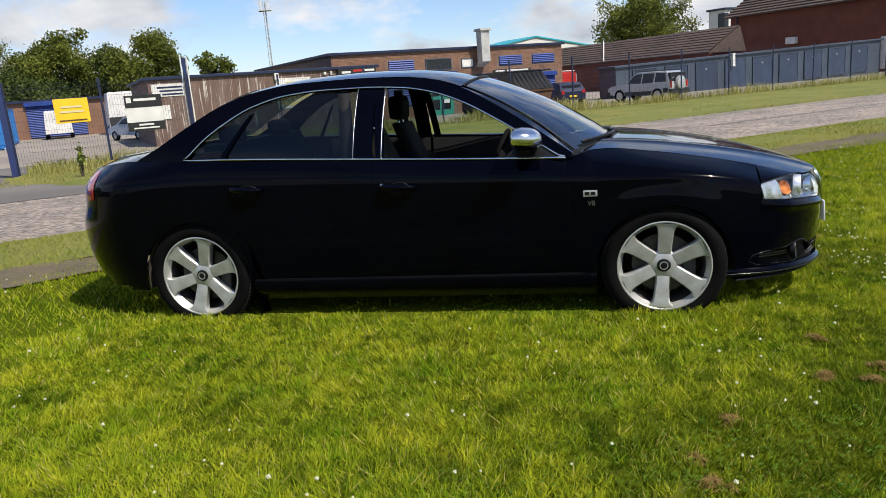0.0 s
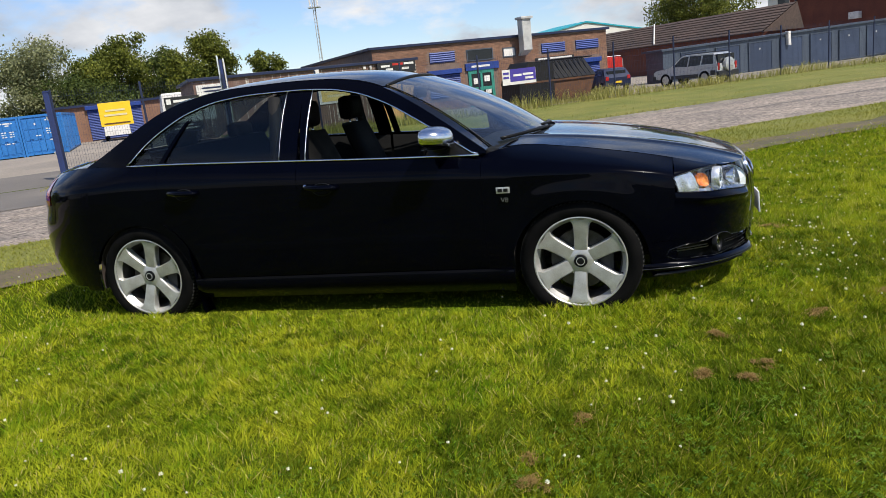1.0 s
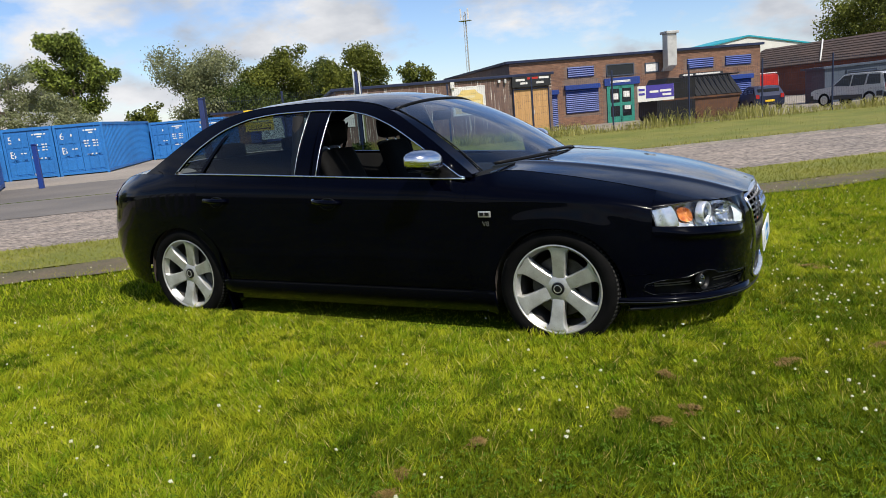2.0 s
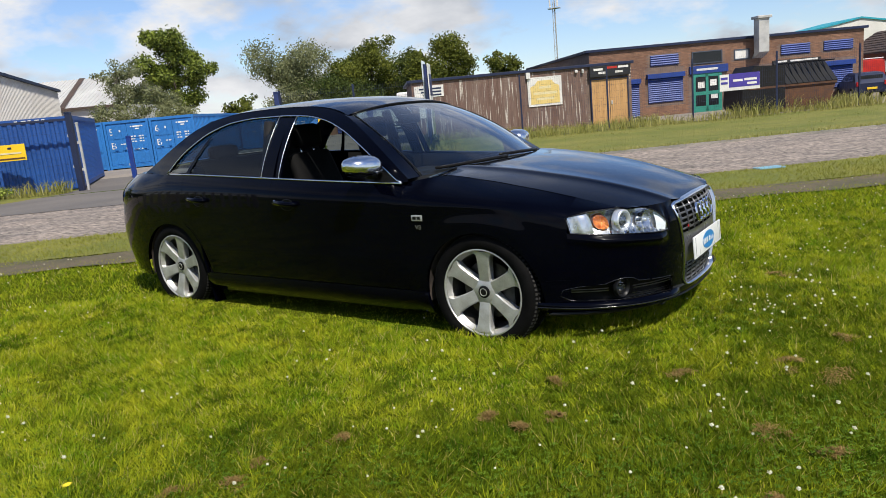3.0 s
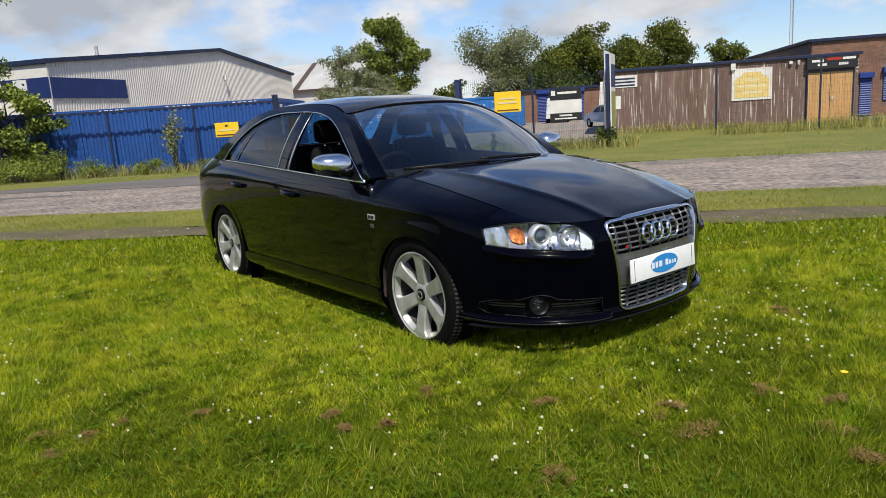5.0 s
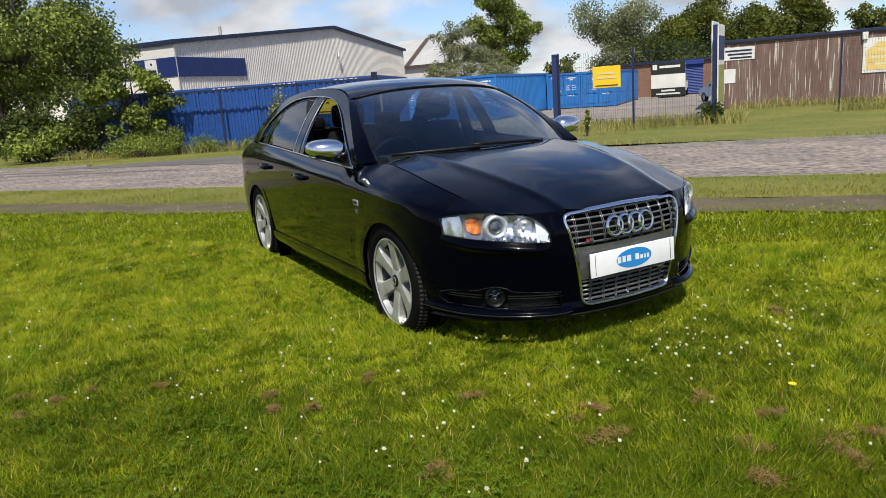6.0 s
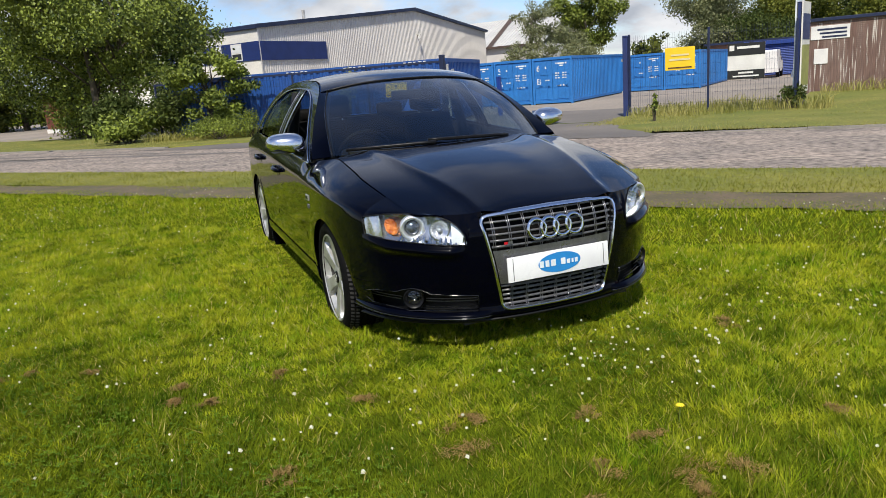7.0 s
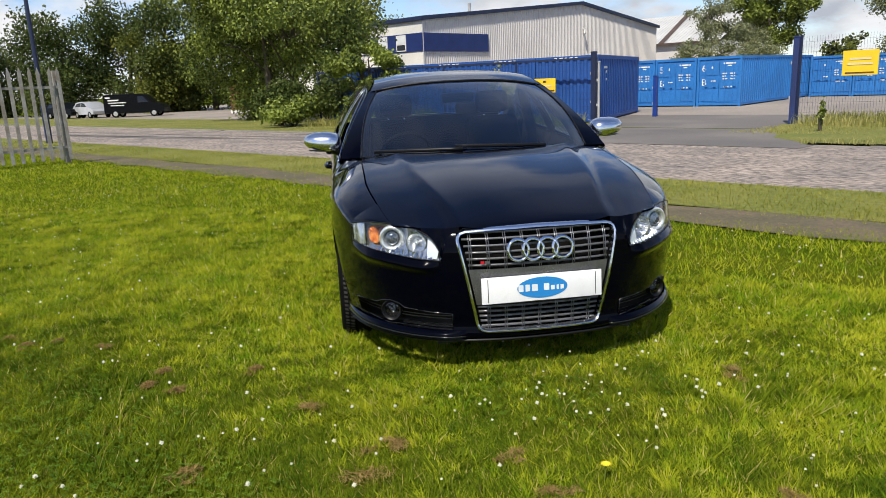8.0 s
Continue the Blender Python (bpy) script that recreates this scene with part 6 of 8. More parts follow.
m = Mesh()
n = 150
line = []
for i in range(n):
    x = i * W_ / n
    p_ = W_ / n
    line += [(x, 0.0), (x + p_ * 0.4, 0.0), (x + p_ * 0.5, 0.045), (x + p_ * 0.9, 0.045)]
line.append((W_, 0.0))
k = len(line)
m.add([(d, v, -0.2) for v, d in line] + [(d, v, gable_z(v)) for v, d in line], [(i, i + 1, k + i + 1, k + i) for i in range(k - 1)])
part("gable_sheeting", m, CLAD, wh)
m = Mesh()
m.prism([(-0.3, EAVE - 0.1), (21.0, APEX - 0.08), (W_ + 0.3, EAVE + 0.25), (W_ + 0.3, EAVE + 0.5), (21.0, APEX + 0.2), (-0.3, EAVE + 0.18)], -24.3, 0.25, "x")
part("roof", m, NAVY, wh)
m = Mesh()
m.box(0.05, 0.14, 0.0, 7.3, 4.12, 5.42)
part("blue_band", m, CLADBLUE, wh)
m = Mesh()
m.box(-18.0, 0.12, -0.12, 0.0, -0.2, EAVE - 0.12)
part("office_front", m, WHITEWALL, wh)
m = Mesh()
m.box(-18.0, 0.14, -0.17, -0.12, 4.15, 5.42)
band = part("blue_band", m, CLADBLUE, wh)
for i in range(8):
    u0 = -1.5 - i * 1.95
    m = Mesh()
    m.box(u0 - 1.0, u0, -0.2, -0.17, 4.22, 5.36)
    wdw = part("window", m, SIGNWHITE, wh)
    m = Mesh()
    m.box(u0 - 0.92, u0 - 0.08, -0.215, -0.2, 4.75, 5.26)
    part("pane", m, BLIND, wdw, "pane with a drawn white blind")
    m = Mesh()
    m.box(u0 - 0.92, u0 - 0.08, -0.215, -0.2, 4.3, 4.68)
    part("pane", m, BLIND if i % 3 else WINDOWDARK, wdw)
m = Mesh()
m.tube([(0.1, 21.2, 6.1), (0.35, 21.2, 6.1), (0.4, 21.0, 5.7)], 0.1, 8)
part("vent_pipe", m, GALV, wh)
m = Mesh()
m.tube([(-4, 10, 7.2), (-4, 10, 8.3)], 0.13, 8)
part("roof_vent", m, GALV, wh)

# white-roofed shed further back
shed = thing("metal_shed", "white sheet-roofed shed behind the containers", "shed", far(-46, 84))
m = Mesh()
m.box(0, 18.4, 0.0, 16, -0.2, 5.3)
part("wall", m, CLAD, shed)
m = Mesh()
n = 40
prof = []
for i in range(n):
    x = 18.8 * i / n - 0.2
    prof += [(x, 0.0), (x + 0.2, 0.0), (x + 0.26, 0.07), (x + 0.45, 0.07)]
k = len(prof)
m.add([(x, -0.4, 5.3 + d) for x, d in prof] + [(x, 10, 9.2 + d) for x, d in prof] + [(x, 20, 5.3 + d) for x, d in prof],
      [(j * k + i, j * k + i + 1, (j + 1) * k + i + 1, (j + 1) * k + i) for j in range(2) for i in range(k - 1)])
part("roof", m, ROOFWHITE, shed)
m = Mesh()
m.box(-0.2, 18.6, -0.5, -0.38, 5.1, 5.36)
part("gutter", m, TILE, shed)
m = Mesh()
m.add([(11.1, -0.42, 5.42), (11.8, -0.42, 5.42), (10.5, 10, 9.33), (9.8, 10, 9.33), (11.1, -0.42, 5.3), (11.8, -0.42, 5.3)], [(0, 1, 2, 3), (0, 4, 5, 1)])
part("roof_light", m, TILE, shed, "brown weathered roof strip")

# blue-grey steel row with doors, to the right of the shops
STEELDOOR = surface("steel_door", (0.034, 0.05, 0.09), (0.027, 0.04, 0.072), 0.8, 0.5, obj_random=0.2)
row = thing("lockup_row", "long blue-grey steel lock-up row with recessed doors", "lock-up", far(0, 40, 0, -1.92) @ pose(0, 0, 0, 0, -1.5, 0))
m = Mesh()
m.box(35.0, 66.0, 0.0, 1.8, -0.9, 2.55)
part("wall", m, GREYSTEEL, row)
m = Mesh()
m.box(34.8, 66.2, -0.15, 2.0, 2.55, 2.68)
part("roof", m, GREYSTEEL, row)
for i in range(9):
    u0 = 36.6 + i * 3.15
    p = pane(row, "door", u0, u0 + 2.2, 0.05, 2.25, STEELDOOR, 0.05, -0.02, GREYSTEEL)
    m = Mesh()
    m.box(u0 + 0.95, u0 + 1.1, -0.085, -0.075, 1.72, 1.84)
    part("print_bar", m, GALV, p)
m = Mesh()
m.box(46.6, 46.85, -0.3, 0.0, 1.75, 2.75)
part("pier", m, SIGNWHITE, row)
m = Mesh()
m.box(66.2, 68.6, -0.8, 0.1, 0.0, 2.85)
part("pier", m, SIGNWHITE, row)

# tiled low building and the tall red brick one behind the lock-ups, their long sides running back from the road
low = thing("tiled_building", "low building under a long brown tiled roof", "building", ESTATE @ pose(47.4, 68.0, -0.45, 0, 0, -90))
m = Mesh()
m.box(0.3, 24.8, 0.4, 4.2, -0.2, 2.75)
part("wall", m, REDBRICK, low)
m = Mesh()
for j in range(9):
    v0, v1 = 3.7 * j / 9, 3.7 * (j + 1) / 9
    z0, z1 = lerp(2.7, 4.75, j / 9), lerp(2.7, 4.75, (j + 1) / 9)
    for i in range(36):
        a, b = 25.6 * i / 36 - 0.3, 25.6 * (i + 0.96) / 36 - 0.3
        m.add([(a, v0 - 0.05, z0 + 0.09), (b, v0 - 0.05, z0 + 0.09), (b, v1, z1 + 0.05), (a, v1, z1 + 0.05), (a, v0 - 0.05, z0), (b, v0 - 0.05, z0)], [(0, 1, 2, 3), (0, 4, 5, 1)])
m.add([(-0.3, 3.7, 4.8), (25.3, 3.7, 4.8), (25.3, 4.5, 2.7), (-0.3, 4.5, 2.7), (-0.3, -0.05, 2.7), (25.3, -0.05, 2.7)], [(0, 1, 2, 3), (0, 3, 4), (1, 5, 2)])
part("roof", m, TILE, low)
m = Mesh()
m.tube([(12.5, -0.06, 2.86), (8.2, 3.68, 4.9)], 0.07, 6)
part("roof_flashing", m, WHITEWALL, low, "white flashing across the roof")
red = thing("brick_building", "tall red brick building with a brown tiled roof", "building", ESTATE @ pose(66.0, 56.4, -0.45, 0, 0, -90))
m = Mesh()
m.box(0, 17.2, 0, 9, -0.2, 6.7)
part("wall", m, REDBRICK, red)
m = Mesh()
courses = [(9.6, 6.5), (-0.6, 6.5)]
for j in range(10):
    courses += [(lerp(-0.6, 4.6, j / 10), lerp(6.5, 9.5, j / 10) + 0.13), (lerp(-0.6, 4.6, (j + 1) / 10), lerp(6.5, 9.5, (j + 1) / 10) + 0.01)]
m.prism(courses, -0.5, 17.6, "x")
part("roof", m, TILE, red)
m = Mesh()
m.box(7.2, 8.25, -0.5, -0.02, 3.2, 3.85, 0.03)
ac = part("air_conditioner", m, SIGNWHITE, red)
m = Mesh()
m.lathe([(0.22, -0.52), (0.24, -0.54), (0.26, -0.52)], 20, "y", (7.6, 0, 3.52))
part("fan_ring", m, GALV, ac)
m = Mesh()
m.tube([(0.9, -0.15, 0), (0.9, -0.15, 6.6)], 0.09, 6)
part("downpipe", m, NAVY, red)
tower = thing("white_block", "white rendered block with a dark window band", "building", far(96.6, 84))
m = Mesh()
m.box(0, 5.2, 0, 3.2, 0, 10.4)
part("wall", m, WHITEWALL, tower)
m = Mesh()
m.box(-0.04, 0.9, -0.04, 1.3, 6.4, 9.9)
part("corner_window", m, WINDOWDARK, tower)
m = Mesh()
m.box(-0.3, 5.5, -0.3, 3.5, 10.4, 10.7)
part("roof", m, NAVY, tower)
hall = thing("far_hall", "white hall with a teal roof edge in the distance", "hall", far(67.1, 108))
m = Mesh()
m.prism([(0, 0), (21, 0), (21, 7.1), (9.3, 9.0), (0, 7.45)], 0, 10, "y")
part("wall", m, WHITEWALL, hall)
m = Mesh()
m.prism([(-0.3, 7.42), (9.3, 9.0), (21.3, 7.06), (21.3, 7.3), (9.3, 9.25), (-0.3, 7.67)], -0.2, 10, "y")
part("roof", m, TEAL, hall)

# brick hut beyond the gate, with a roller door
hut = thing("brick_hut", "low brown brick unit with blue roller doors", "building", far(1.25, 68.4) @ Matrix.Scale(1.2, 4))
m = Mesh()
m.box(-6, 11, 0, 8, -0.2, 2.45)
part("wall", m, BRICK, hut)
m = Mesh()
m.box(-6.2, 11.2, -0.2, 8.2, 2.45, 2.6)
part("roof", m, NAVY, hut)
shutter(hut, -3.4, 0.2, 0.05, 2.2)
shutter(hut, 2.2, 5.4, 0.05, 2.2)
m = Mesh()
house = thing("brick_house", "small red brick outbuilding among the trees", "building", pose(-58.5, 4.6, -0.45, 0, 0, 65))
m.box(2.8, 6, 0, 5, -0.2, 2.6)
part("wall", m, REDBRICK, house)
m = Mesh()
m.box(2.6, 6.2, -0.2, 5.2, 2.6, 2.8)
part("roof", m, NAVY, house)
m = Mesh()
m.box(2.75, 6.05, -0.06, 0.0, 0.0, 0.3)
part("plinth", m, WHITEWALL, house)
# ---------------------------------------------------------------- fences, posts and signs


def mesh_fence(u0, n, v, step=3.9, height=2.75, label="", z=-0.6):
    f = thing("mesh_fence", label, "fence", far(u0, v, 0, z), group="yard fence")
    for i in range(n + 1):
        m = Mesh()
        m.box(i * step - 0.035, i * step + 0.035, -0.03, 0.03, 0, height + 0.08, 0.008)
        part("post", m, NAVY, f)
    for i in range(n):
        m = Mesh()
        for k in range(1, 40):
            x = i * step + step * k / 40
            m.box(x - 0.002, x + 0.002, -0.037, -0.033, 0.05, height)
        for k in range(10):
            zz = 0.08 + k * (height - 0.1) / 9.5
            m.box(i * step, (i + 1) * step, -0.041, -0.037, zz, zz + 0.005)
        tagged(part("wire_panel", m, NAVY, f, fix=False), kind="stuff")
    return f


mesh_fence(8.05, 15, 30.5, label="navy welded mesh fence along the yards")


def near_fence(u0, u1, v, n, height, label, turn=0.0):
    f = thing("mesh_fence", label, "fence", uv(u0, v, None, turn), group="yard fence")
    step = (u1 - u0) / n
    for i in range(n + 1):
        m = Mesh()
        m.box(i * step - 0.035, i * step + 0.035, -0.03, 0.03, 0, height + 0.05, 0.008)
        part("post", m, NAVY, f)
    if turn:
        m = Mesh()
        m.box(0, n * step, -0.03, 0.02, height - 0.02, height + 0.06)
        part("top_rail", m, NAVY, f)
    for i in range(n):
        m = Mesh()
        for k in range(1, 34):
            x = i * step + step * k / 34
            m.box(x - 0.0022, x + 0.0022, -0.037, -0.033, 0.05, height)
        for k in range(9):
            zz = 0.08 + k * (height - 0.1) / 8.5
            m.box(i * step, (i + 1) * step, -0.041, -0.037, zz, zz + 0.005)
        tagged(part("wire_panel", m, NAVY, f, fix=False), kind="stuff")
    return f


near_fence(-1.4, 3.6, 24.0, 2, 2.62, "navy welded mesh fence beside the yard entrance")
near_fence(-20.1, -7.7, 20.15, 4, 2.3, "navy welded mesh fence in front of the containers", 16)


def post(u, v, h, w, mat_, label, far_=False):
    t = thing("gate_post", label, "post", far(u, v) if far_ else uv(u, v), group="gate posts")
    m = Mesh()
    m.box(-w / 2, w / 2, -w / 2, w / 2, 0, h, 0.012)
    part("shaft", m, mat_, t)
    m = Mesh()
    m.prism([(-w / 2 - 0.012, h), (w / 2 + 0.012, h), (w / 2 - 0.02, h + 0.05), (-w / 2 + 0.02, h + 0.05)], -w / 2 - 0.012, w / 2 + 0.012, "y")
    part("cap", m, mat_, t)
    for z in (h * 0.3, h * 0.7):
        m = Mesh()
        m.box(-w / 2 - 0.05, -w / 2, -0.03, 0.03, z, z + 0.09, 0.008)
        part("hinge", m, GALV, t)
    return t


post(-1.5, 23.9, 2.6, 0.16, POSTBLUE, "thick blue steel gate post at the yard entrance")
post(-8.05, 28.0, 1.6, 0.16, BLUEPAINT, "short blue steel post at the yard entrance")
post(-8.22, 23.45, 2.55, 0.17, NAVY, "navy steel gate post beside the containers")
post(-7.98, 23.4, 2.2, 0.07, GALV, "pale galvanised pole beside the gate post")

totem = thing("sign_totem", "tall blue framed totem sign standing edge-on by the entrance", "sign", uv(3.7, 24.6, None, 82))
for x in (-0.45, 0.45):
    m = Mesh()
    m.box(x - 0.05, x + 0.05, -0.05, 0.05, 0, 3.1, 0.01)
    part("leg", m, POSTBLUE, totem)
for y0, y1, z0, z1, edge in ((0.07, 0.11, 0.5, 3.25, PRINTGREY), (-0.11, -0.07, 0.5, 3.15, SIGNWHITE)):
    m = Mesh()
    m.box(-0.55, 0.55, y0, y1, z0, z1, 0.01)
    panel = part("board", m, edge, totem, "pale sign board")
    s_ = -1 if y0 < 0 else 1
    m = Mesh()
    m.box(-0.5, 0.5, min(s_ * 0.11, s_ * 0.116), max(s_ * 0.11, s_ * 0.116), 0.7, 1.9)
    part("board_field", m, OLIVE, panel)
    m = Mesh()
    m.box(-0.5, 0.5, min(s_ * 0.11, s_ * 0.116), max(s_ * 0.11, s_ * 0.116), 2.05, 2.8)
    part("board_field", m, POSTBLUE, panel)
m = Mesh()
m.box(-0.5, 0.5, -0.065, 0.065, 3.1, 3.13)
part("cap", m, NAVY, totem)


def board(u0, u1, z0, z1, v, mat_, label, bars, legs=(), far_=False, bands=()):
    w, h = u1 - u0, z1 - z0
    g = (far(u0, v) if far_ else uv(u0, v))
    base = -0.6 if far_ else ground_z(v)
    t = thing("notice_board", label, "sign", g, group="")
    m = Mesh()
    m.box(0, w, -0.03, 0.0, z0 - base, z1 - base, 0.006)
    p = part("panel", m, mat_, t)
    for a, b, c, d, mt in bands:
        m = Mesh()
        m.box(a * w, b * w, -0.036, -0.03, z0 - base + c * h, z0 - base + d * h)
        part("field", m, mt, p)
    for a, b, c, d, mt in bars:
        m = Mesh()
        m.box(a * w, b * w, -0.042, -0.0365, z0 - base + c * h, z0 - base + d * h)
        part("print_bar", m, mt, p)
    for x in legs:
        m = Mesh()
        m.box(x - 0.03, x + 0.03, 0.0, 0.05, 0, z1 - base, 0.006)
        part("leg", m, NAVY, t)
    return t


board(-0.2, 0.72, 0.98, 1.68, 23.85, YELLOW, "yellow notice board fixed on the mesh fence",
      [(0.2, 0.8, 0.62, 0.7, CREAM), (0.15, 0.85, 0.42, 0.5, CREAM), (0.1, 0.9, 0.08, 0.13, RUST)])
board(-10.45, -9.5, 0.75, 1.27, 22.9, YELLOW, "yellow notice board fixed on the container fence",
      [(0.44, 0.56, 0.72, 0.84, NAVY), (0.14, 0.86, 0.42, 0.52, CREAM), (0.04, 0.96, 0.1, 0.18, RUST)])
board(1.7, 2.76, 0.57, 1.64, 23.8, SIGNWHITE, "black and white notice board on the mesh fence",
      [(0.05, 0.18, 0.8, 0.95, SIGNWHITE), (0.25, 0.85, 0.84, 0.91, SIGNWHITE), (0.3, 0.7, 0.15, 0.2, SIGNWHITE), (0.15, 0.85, 0.06, 0.1, SIGNWHITE)],
      (), False, [(0.0, 1.0, 0.66, 1.0, SIGNBLACK), (0.0, 1.0, 0.0, 0.25, SIGNBLACK)])

# galvanised palisade at the end of the lawn
OLDZINC = surface("weathered_zinc", (0.36, 0.345, 0.31), (0.25, 0.215, 0.175), 5.0, 0.7, 0.2, fine=40, grain=0.25)
pal = thing("palisade_fence", "galvanised steel palisade fence with pointed pales", "fence", uv(-9.95, 5.85, 0.0, -90))
for i in range(15):
    x = 0.02 + i * 0.18
    tilt = random.Random(i).uniform(-1.2, 1.2)
    m = Mesh()
    m.prism([(x - 0.034, 0.08), (x + 0.034, 0.08), (x + 0.034, 1.8), (x, 1.92), (x - 0.034, 1.8)], -0.012, -0.004, "y")
    m.box(x - 0.008, x + 0.008, -0.026, -0.01, 0.08, 1.82)
    part("pale", m, OLDZINC, pal, at=pose(0, 0, 0, 0, tilt * 0.6, 0))
for z in (0.3, 1.5):
    m = Mesh()
    m.box(-0.02, 2.6, -0.075, -0.03, z, z + 0.05)
    part("rail", m, OLDZINC, pal)
for x in (0.06, 2.5):
    m = Mesh()
    m.box(x - 0.05, x + 0.05, -0.13, -0.075, 0, 1.85)
    part("post", m, OLDZINC, pal)

lamp = thing("lamp_post", "dark grey tapered street lamp column", "lamp post", uv(-19.7, 8.7))
m = Mesh()
m.tube([(0, 0, 0), (0, 0, 1.2), (0, 0, 1.22), (0, 0, 8.0)], [0.1, 0.1, 0.075, 0.045], 12)
part("column", m, NAVY, lamp, smooth=40)
m = Mesh()
m.tube([(0, 0, 7.9), (0.3, 0.5, 8.15), (0.6, 1.1, 8.2)], 0.035, 8)
part("arm", m, NAVY, lamp, smooth=True)
m = Mesh()
m.box(0.5, 0.75, 1.0, 1.6, 8.13, 8.25, 0.04)
part("lantern", m, OLDZINC, lamp)

# open steel waste skip with sloping lids
skip = thing("waste_skip", "black and rusty steel waste skip with ribbed lids", "skip", far(19.2, 32.6))
m = Mesh()
m.prism([(0.35, 0.15), (4.3, 0.15), (4.75, 1.3), (0.0, 1.3)], 0.0, 2.0, "y")
part("tub", m, RUST, skip)
m = Mesh()
m.prism([(-0.05, 0.45), (0.1, 0.2), (2.1, 0.2), (2.1, 2.2), (0.6, 2.3), (0.0, 1.4)], -0.06, 1.9, "y")
part("hopper", m, SKIPBLACK, skip)
for i in range(9):
    x = 2.15 + i * 0.29
    m = Mesh()
    m.prism([(-0.1, 1.3), (0.0, 1.24), (1.2, 2.26), (1.1, 2.34)], x, x + 0.26, "x")
    m.box(x + 0.1, x + 0.15, 0.0, 1.0, 2.24, 2.3)
    part("lid_panel", m, SKIPBLACK, skip)
m = Mesh()
m.box(0.3, 4.7, -0.08, 0.0, 1.18, 1.28)
part("rim", m, RUST, skip)

# ---------------------------------------------------------------- parked vehicles


def vehicle(name, label, category, m_, length, width, height, paint, shape, wheels, wheel_r, windows, extra=()):
    """A parked vehicle seen from afar: body from its side outline, narrowed towards the roof, with wheels, windows and lamps."""
    t = thing(name, label, category, m_)
    body = Mesh()
    n = len(shape)
    waist = height * 0.58

    def half(z):
        return width / 2 * (1.0 if z < waist else 1 - 0.16 * (z - waist) / (height - waist))
    rings = []
    for f in (-1, -0.93, 0.93, 1):
        rings.append([(x, f * half(z), z if abs(f) < 1 else lerp(z, height * 0.45, 0.02)) for x, z in shape])
    verts = [p for r in rings for p in r]
    body.add(verts, [(j * n + i, j * n + (i + 1) % n, (j + 1) * n + (i + 1) % n, (j + 1) * n + i) for j in range(3) for i in range(n)] + [tuple(range(n))[::-1], tuple(range(3 * n, 4 * n))])
    b = part("body", body, paint, t, smooth=30)
    for poly in windows:
        for s in (-1, 1):
            w = Mesh()
            cx = sum(p[0] for p in poly) / len(poly)
            cz = sum(p[1] for p in poly) / len(poly)
            w.add([(x, s * (half(z) + 0.006), z) for x, z in poly] + [(cx, s * (half(cz) + 0.012), cz)], [(i, (i + 1) % len(poly), len(poly)) for i in range(len(poly))])
            part("window", w, WINDOWDARK, b)
    for x in wheels:
        for s in (-1, 1):
            w = Mesh()
            w.lathe([(wheel_r * 0.62, 0.0), (wheel_r * 0.66, -0.02), (wheel_r * 0.9, -0.03), (wheel_r, 0.02), (wheel_r, 0.18), (wheel_r * 0.6, 0.2)], 24, "y")
            ob = part("wheel", w, RUBBER, t, smooth=40, at=pose(x, s * width / 2, wheel_r) @ Matrix.Diagonal((1, -s, 1, 1)))
            w = Mesh()
            w.lathe([(wheel_r * 0.62, 0.005), (wheel_r * 0.3, -0.01), (0.0, -0.012)], 16, "y")
            part("rim", w, ALLOY, ob, smooth=40)
    for nm, x0, x1, y0, y1, z0, z1, mt in extra:
        e = Mesh()
        e.box(x0, x1, y0, y1, z0, z1, 0.02)
        part(nm, e, mt, t)
    return t


SUV_SHAPE = [(-2.2, 0.5), (-2.24, 0.9), (-2.15, 1.1), (-2.0, 1.62), (-1.85, 1.72), (0.0, 1.74), (0.3, 1.68), (0.98, 1.1), (2.0, 0.99), (2.25, 0.86), (2.28, 0.5), (1.8, 0.42), (-1.8, 0.42)]
suv = vehicle("off_road_car", "silver off-road car parked in the yard behind the fence", "car", far(31.6, 33.4, 100), 4.5, 1.8, 1.75, SUVSILVER, SUV_SHAPE, (-1.35, 1.4), 0.39,
              ([(-1.95, 1.12), (-1.86, 1.62), (-1.22, 1.64), (-1.15, 1.12)], [(-1.05, 1.1), (-1.12, 1.64), (-0.32, 1.65), (-0.25, 1.08)], [(-0.17, 1.08), (-0.23, 1.65), (0.25, 1.62), (0.82, 1.12)]),
              (("tail_lamp", -2.26, -2.2, -0.86, -0.7, 0.75, 1.15, REDLAMP), ("tail_lamp", -2.26, -2.2, 0.7, 0.86, 0.75, 1.15, REDLAMP),
               ("bumper", -2.34, -2.16, -0.92, 0.92, 0.38, 0.7, PLASTIC), ("bumper", 2.1, 2.34, -0.92, 0.92, 0.38, 0.66, PLASTIC), ("arch_trim", -2.1, -1.78, -0.94, 0.94, 0.5, 0.76, PLASTIC), ("sill", -0.95, 1.0, -0.93, -0.86, 0.4, 0.62, PLASTIC), ("sill", -0.95, 1.0, 0.86, 0.93, 0.4, 0.62, PLASTIC), ("rear_window", -2.17, -1.96, -0.76, 0.76, 1.12, 1.62, WINDOWDARK), ("rack", -1.8, 0.1, -0.7, -0.66, 1.76, 1.8, PLASTIC), ("rack", -1.8, 0.1, 0.66, 0.7, 1.76, 1.8, PLASTIC)))
m = Mesh()
m.lathe([(0.0, -2.44), (0.34, -2.44), (0.385, -2.42), (0.4, -2.36), (0.4, -2.24), (0.34, -2.2)], 28, "x", (0, 0, 1.02))
part("spare_wheel", m, SUVSILVER, suv, "silver spare wheel cover on the tailgate", smooth=40)
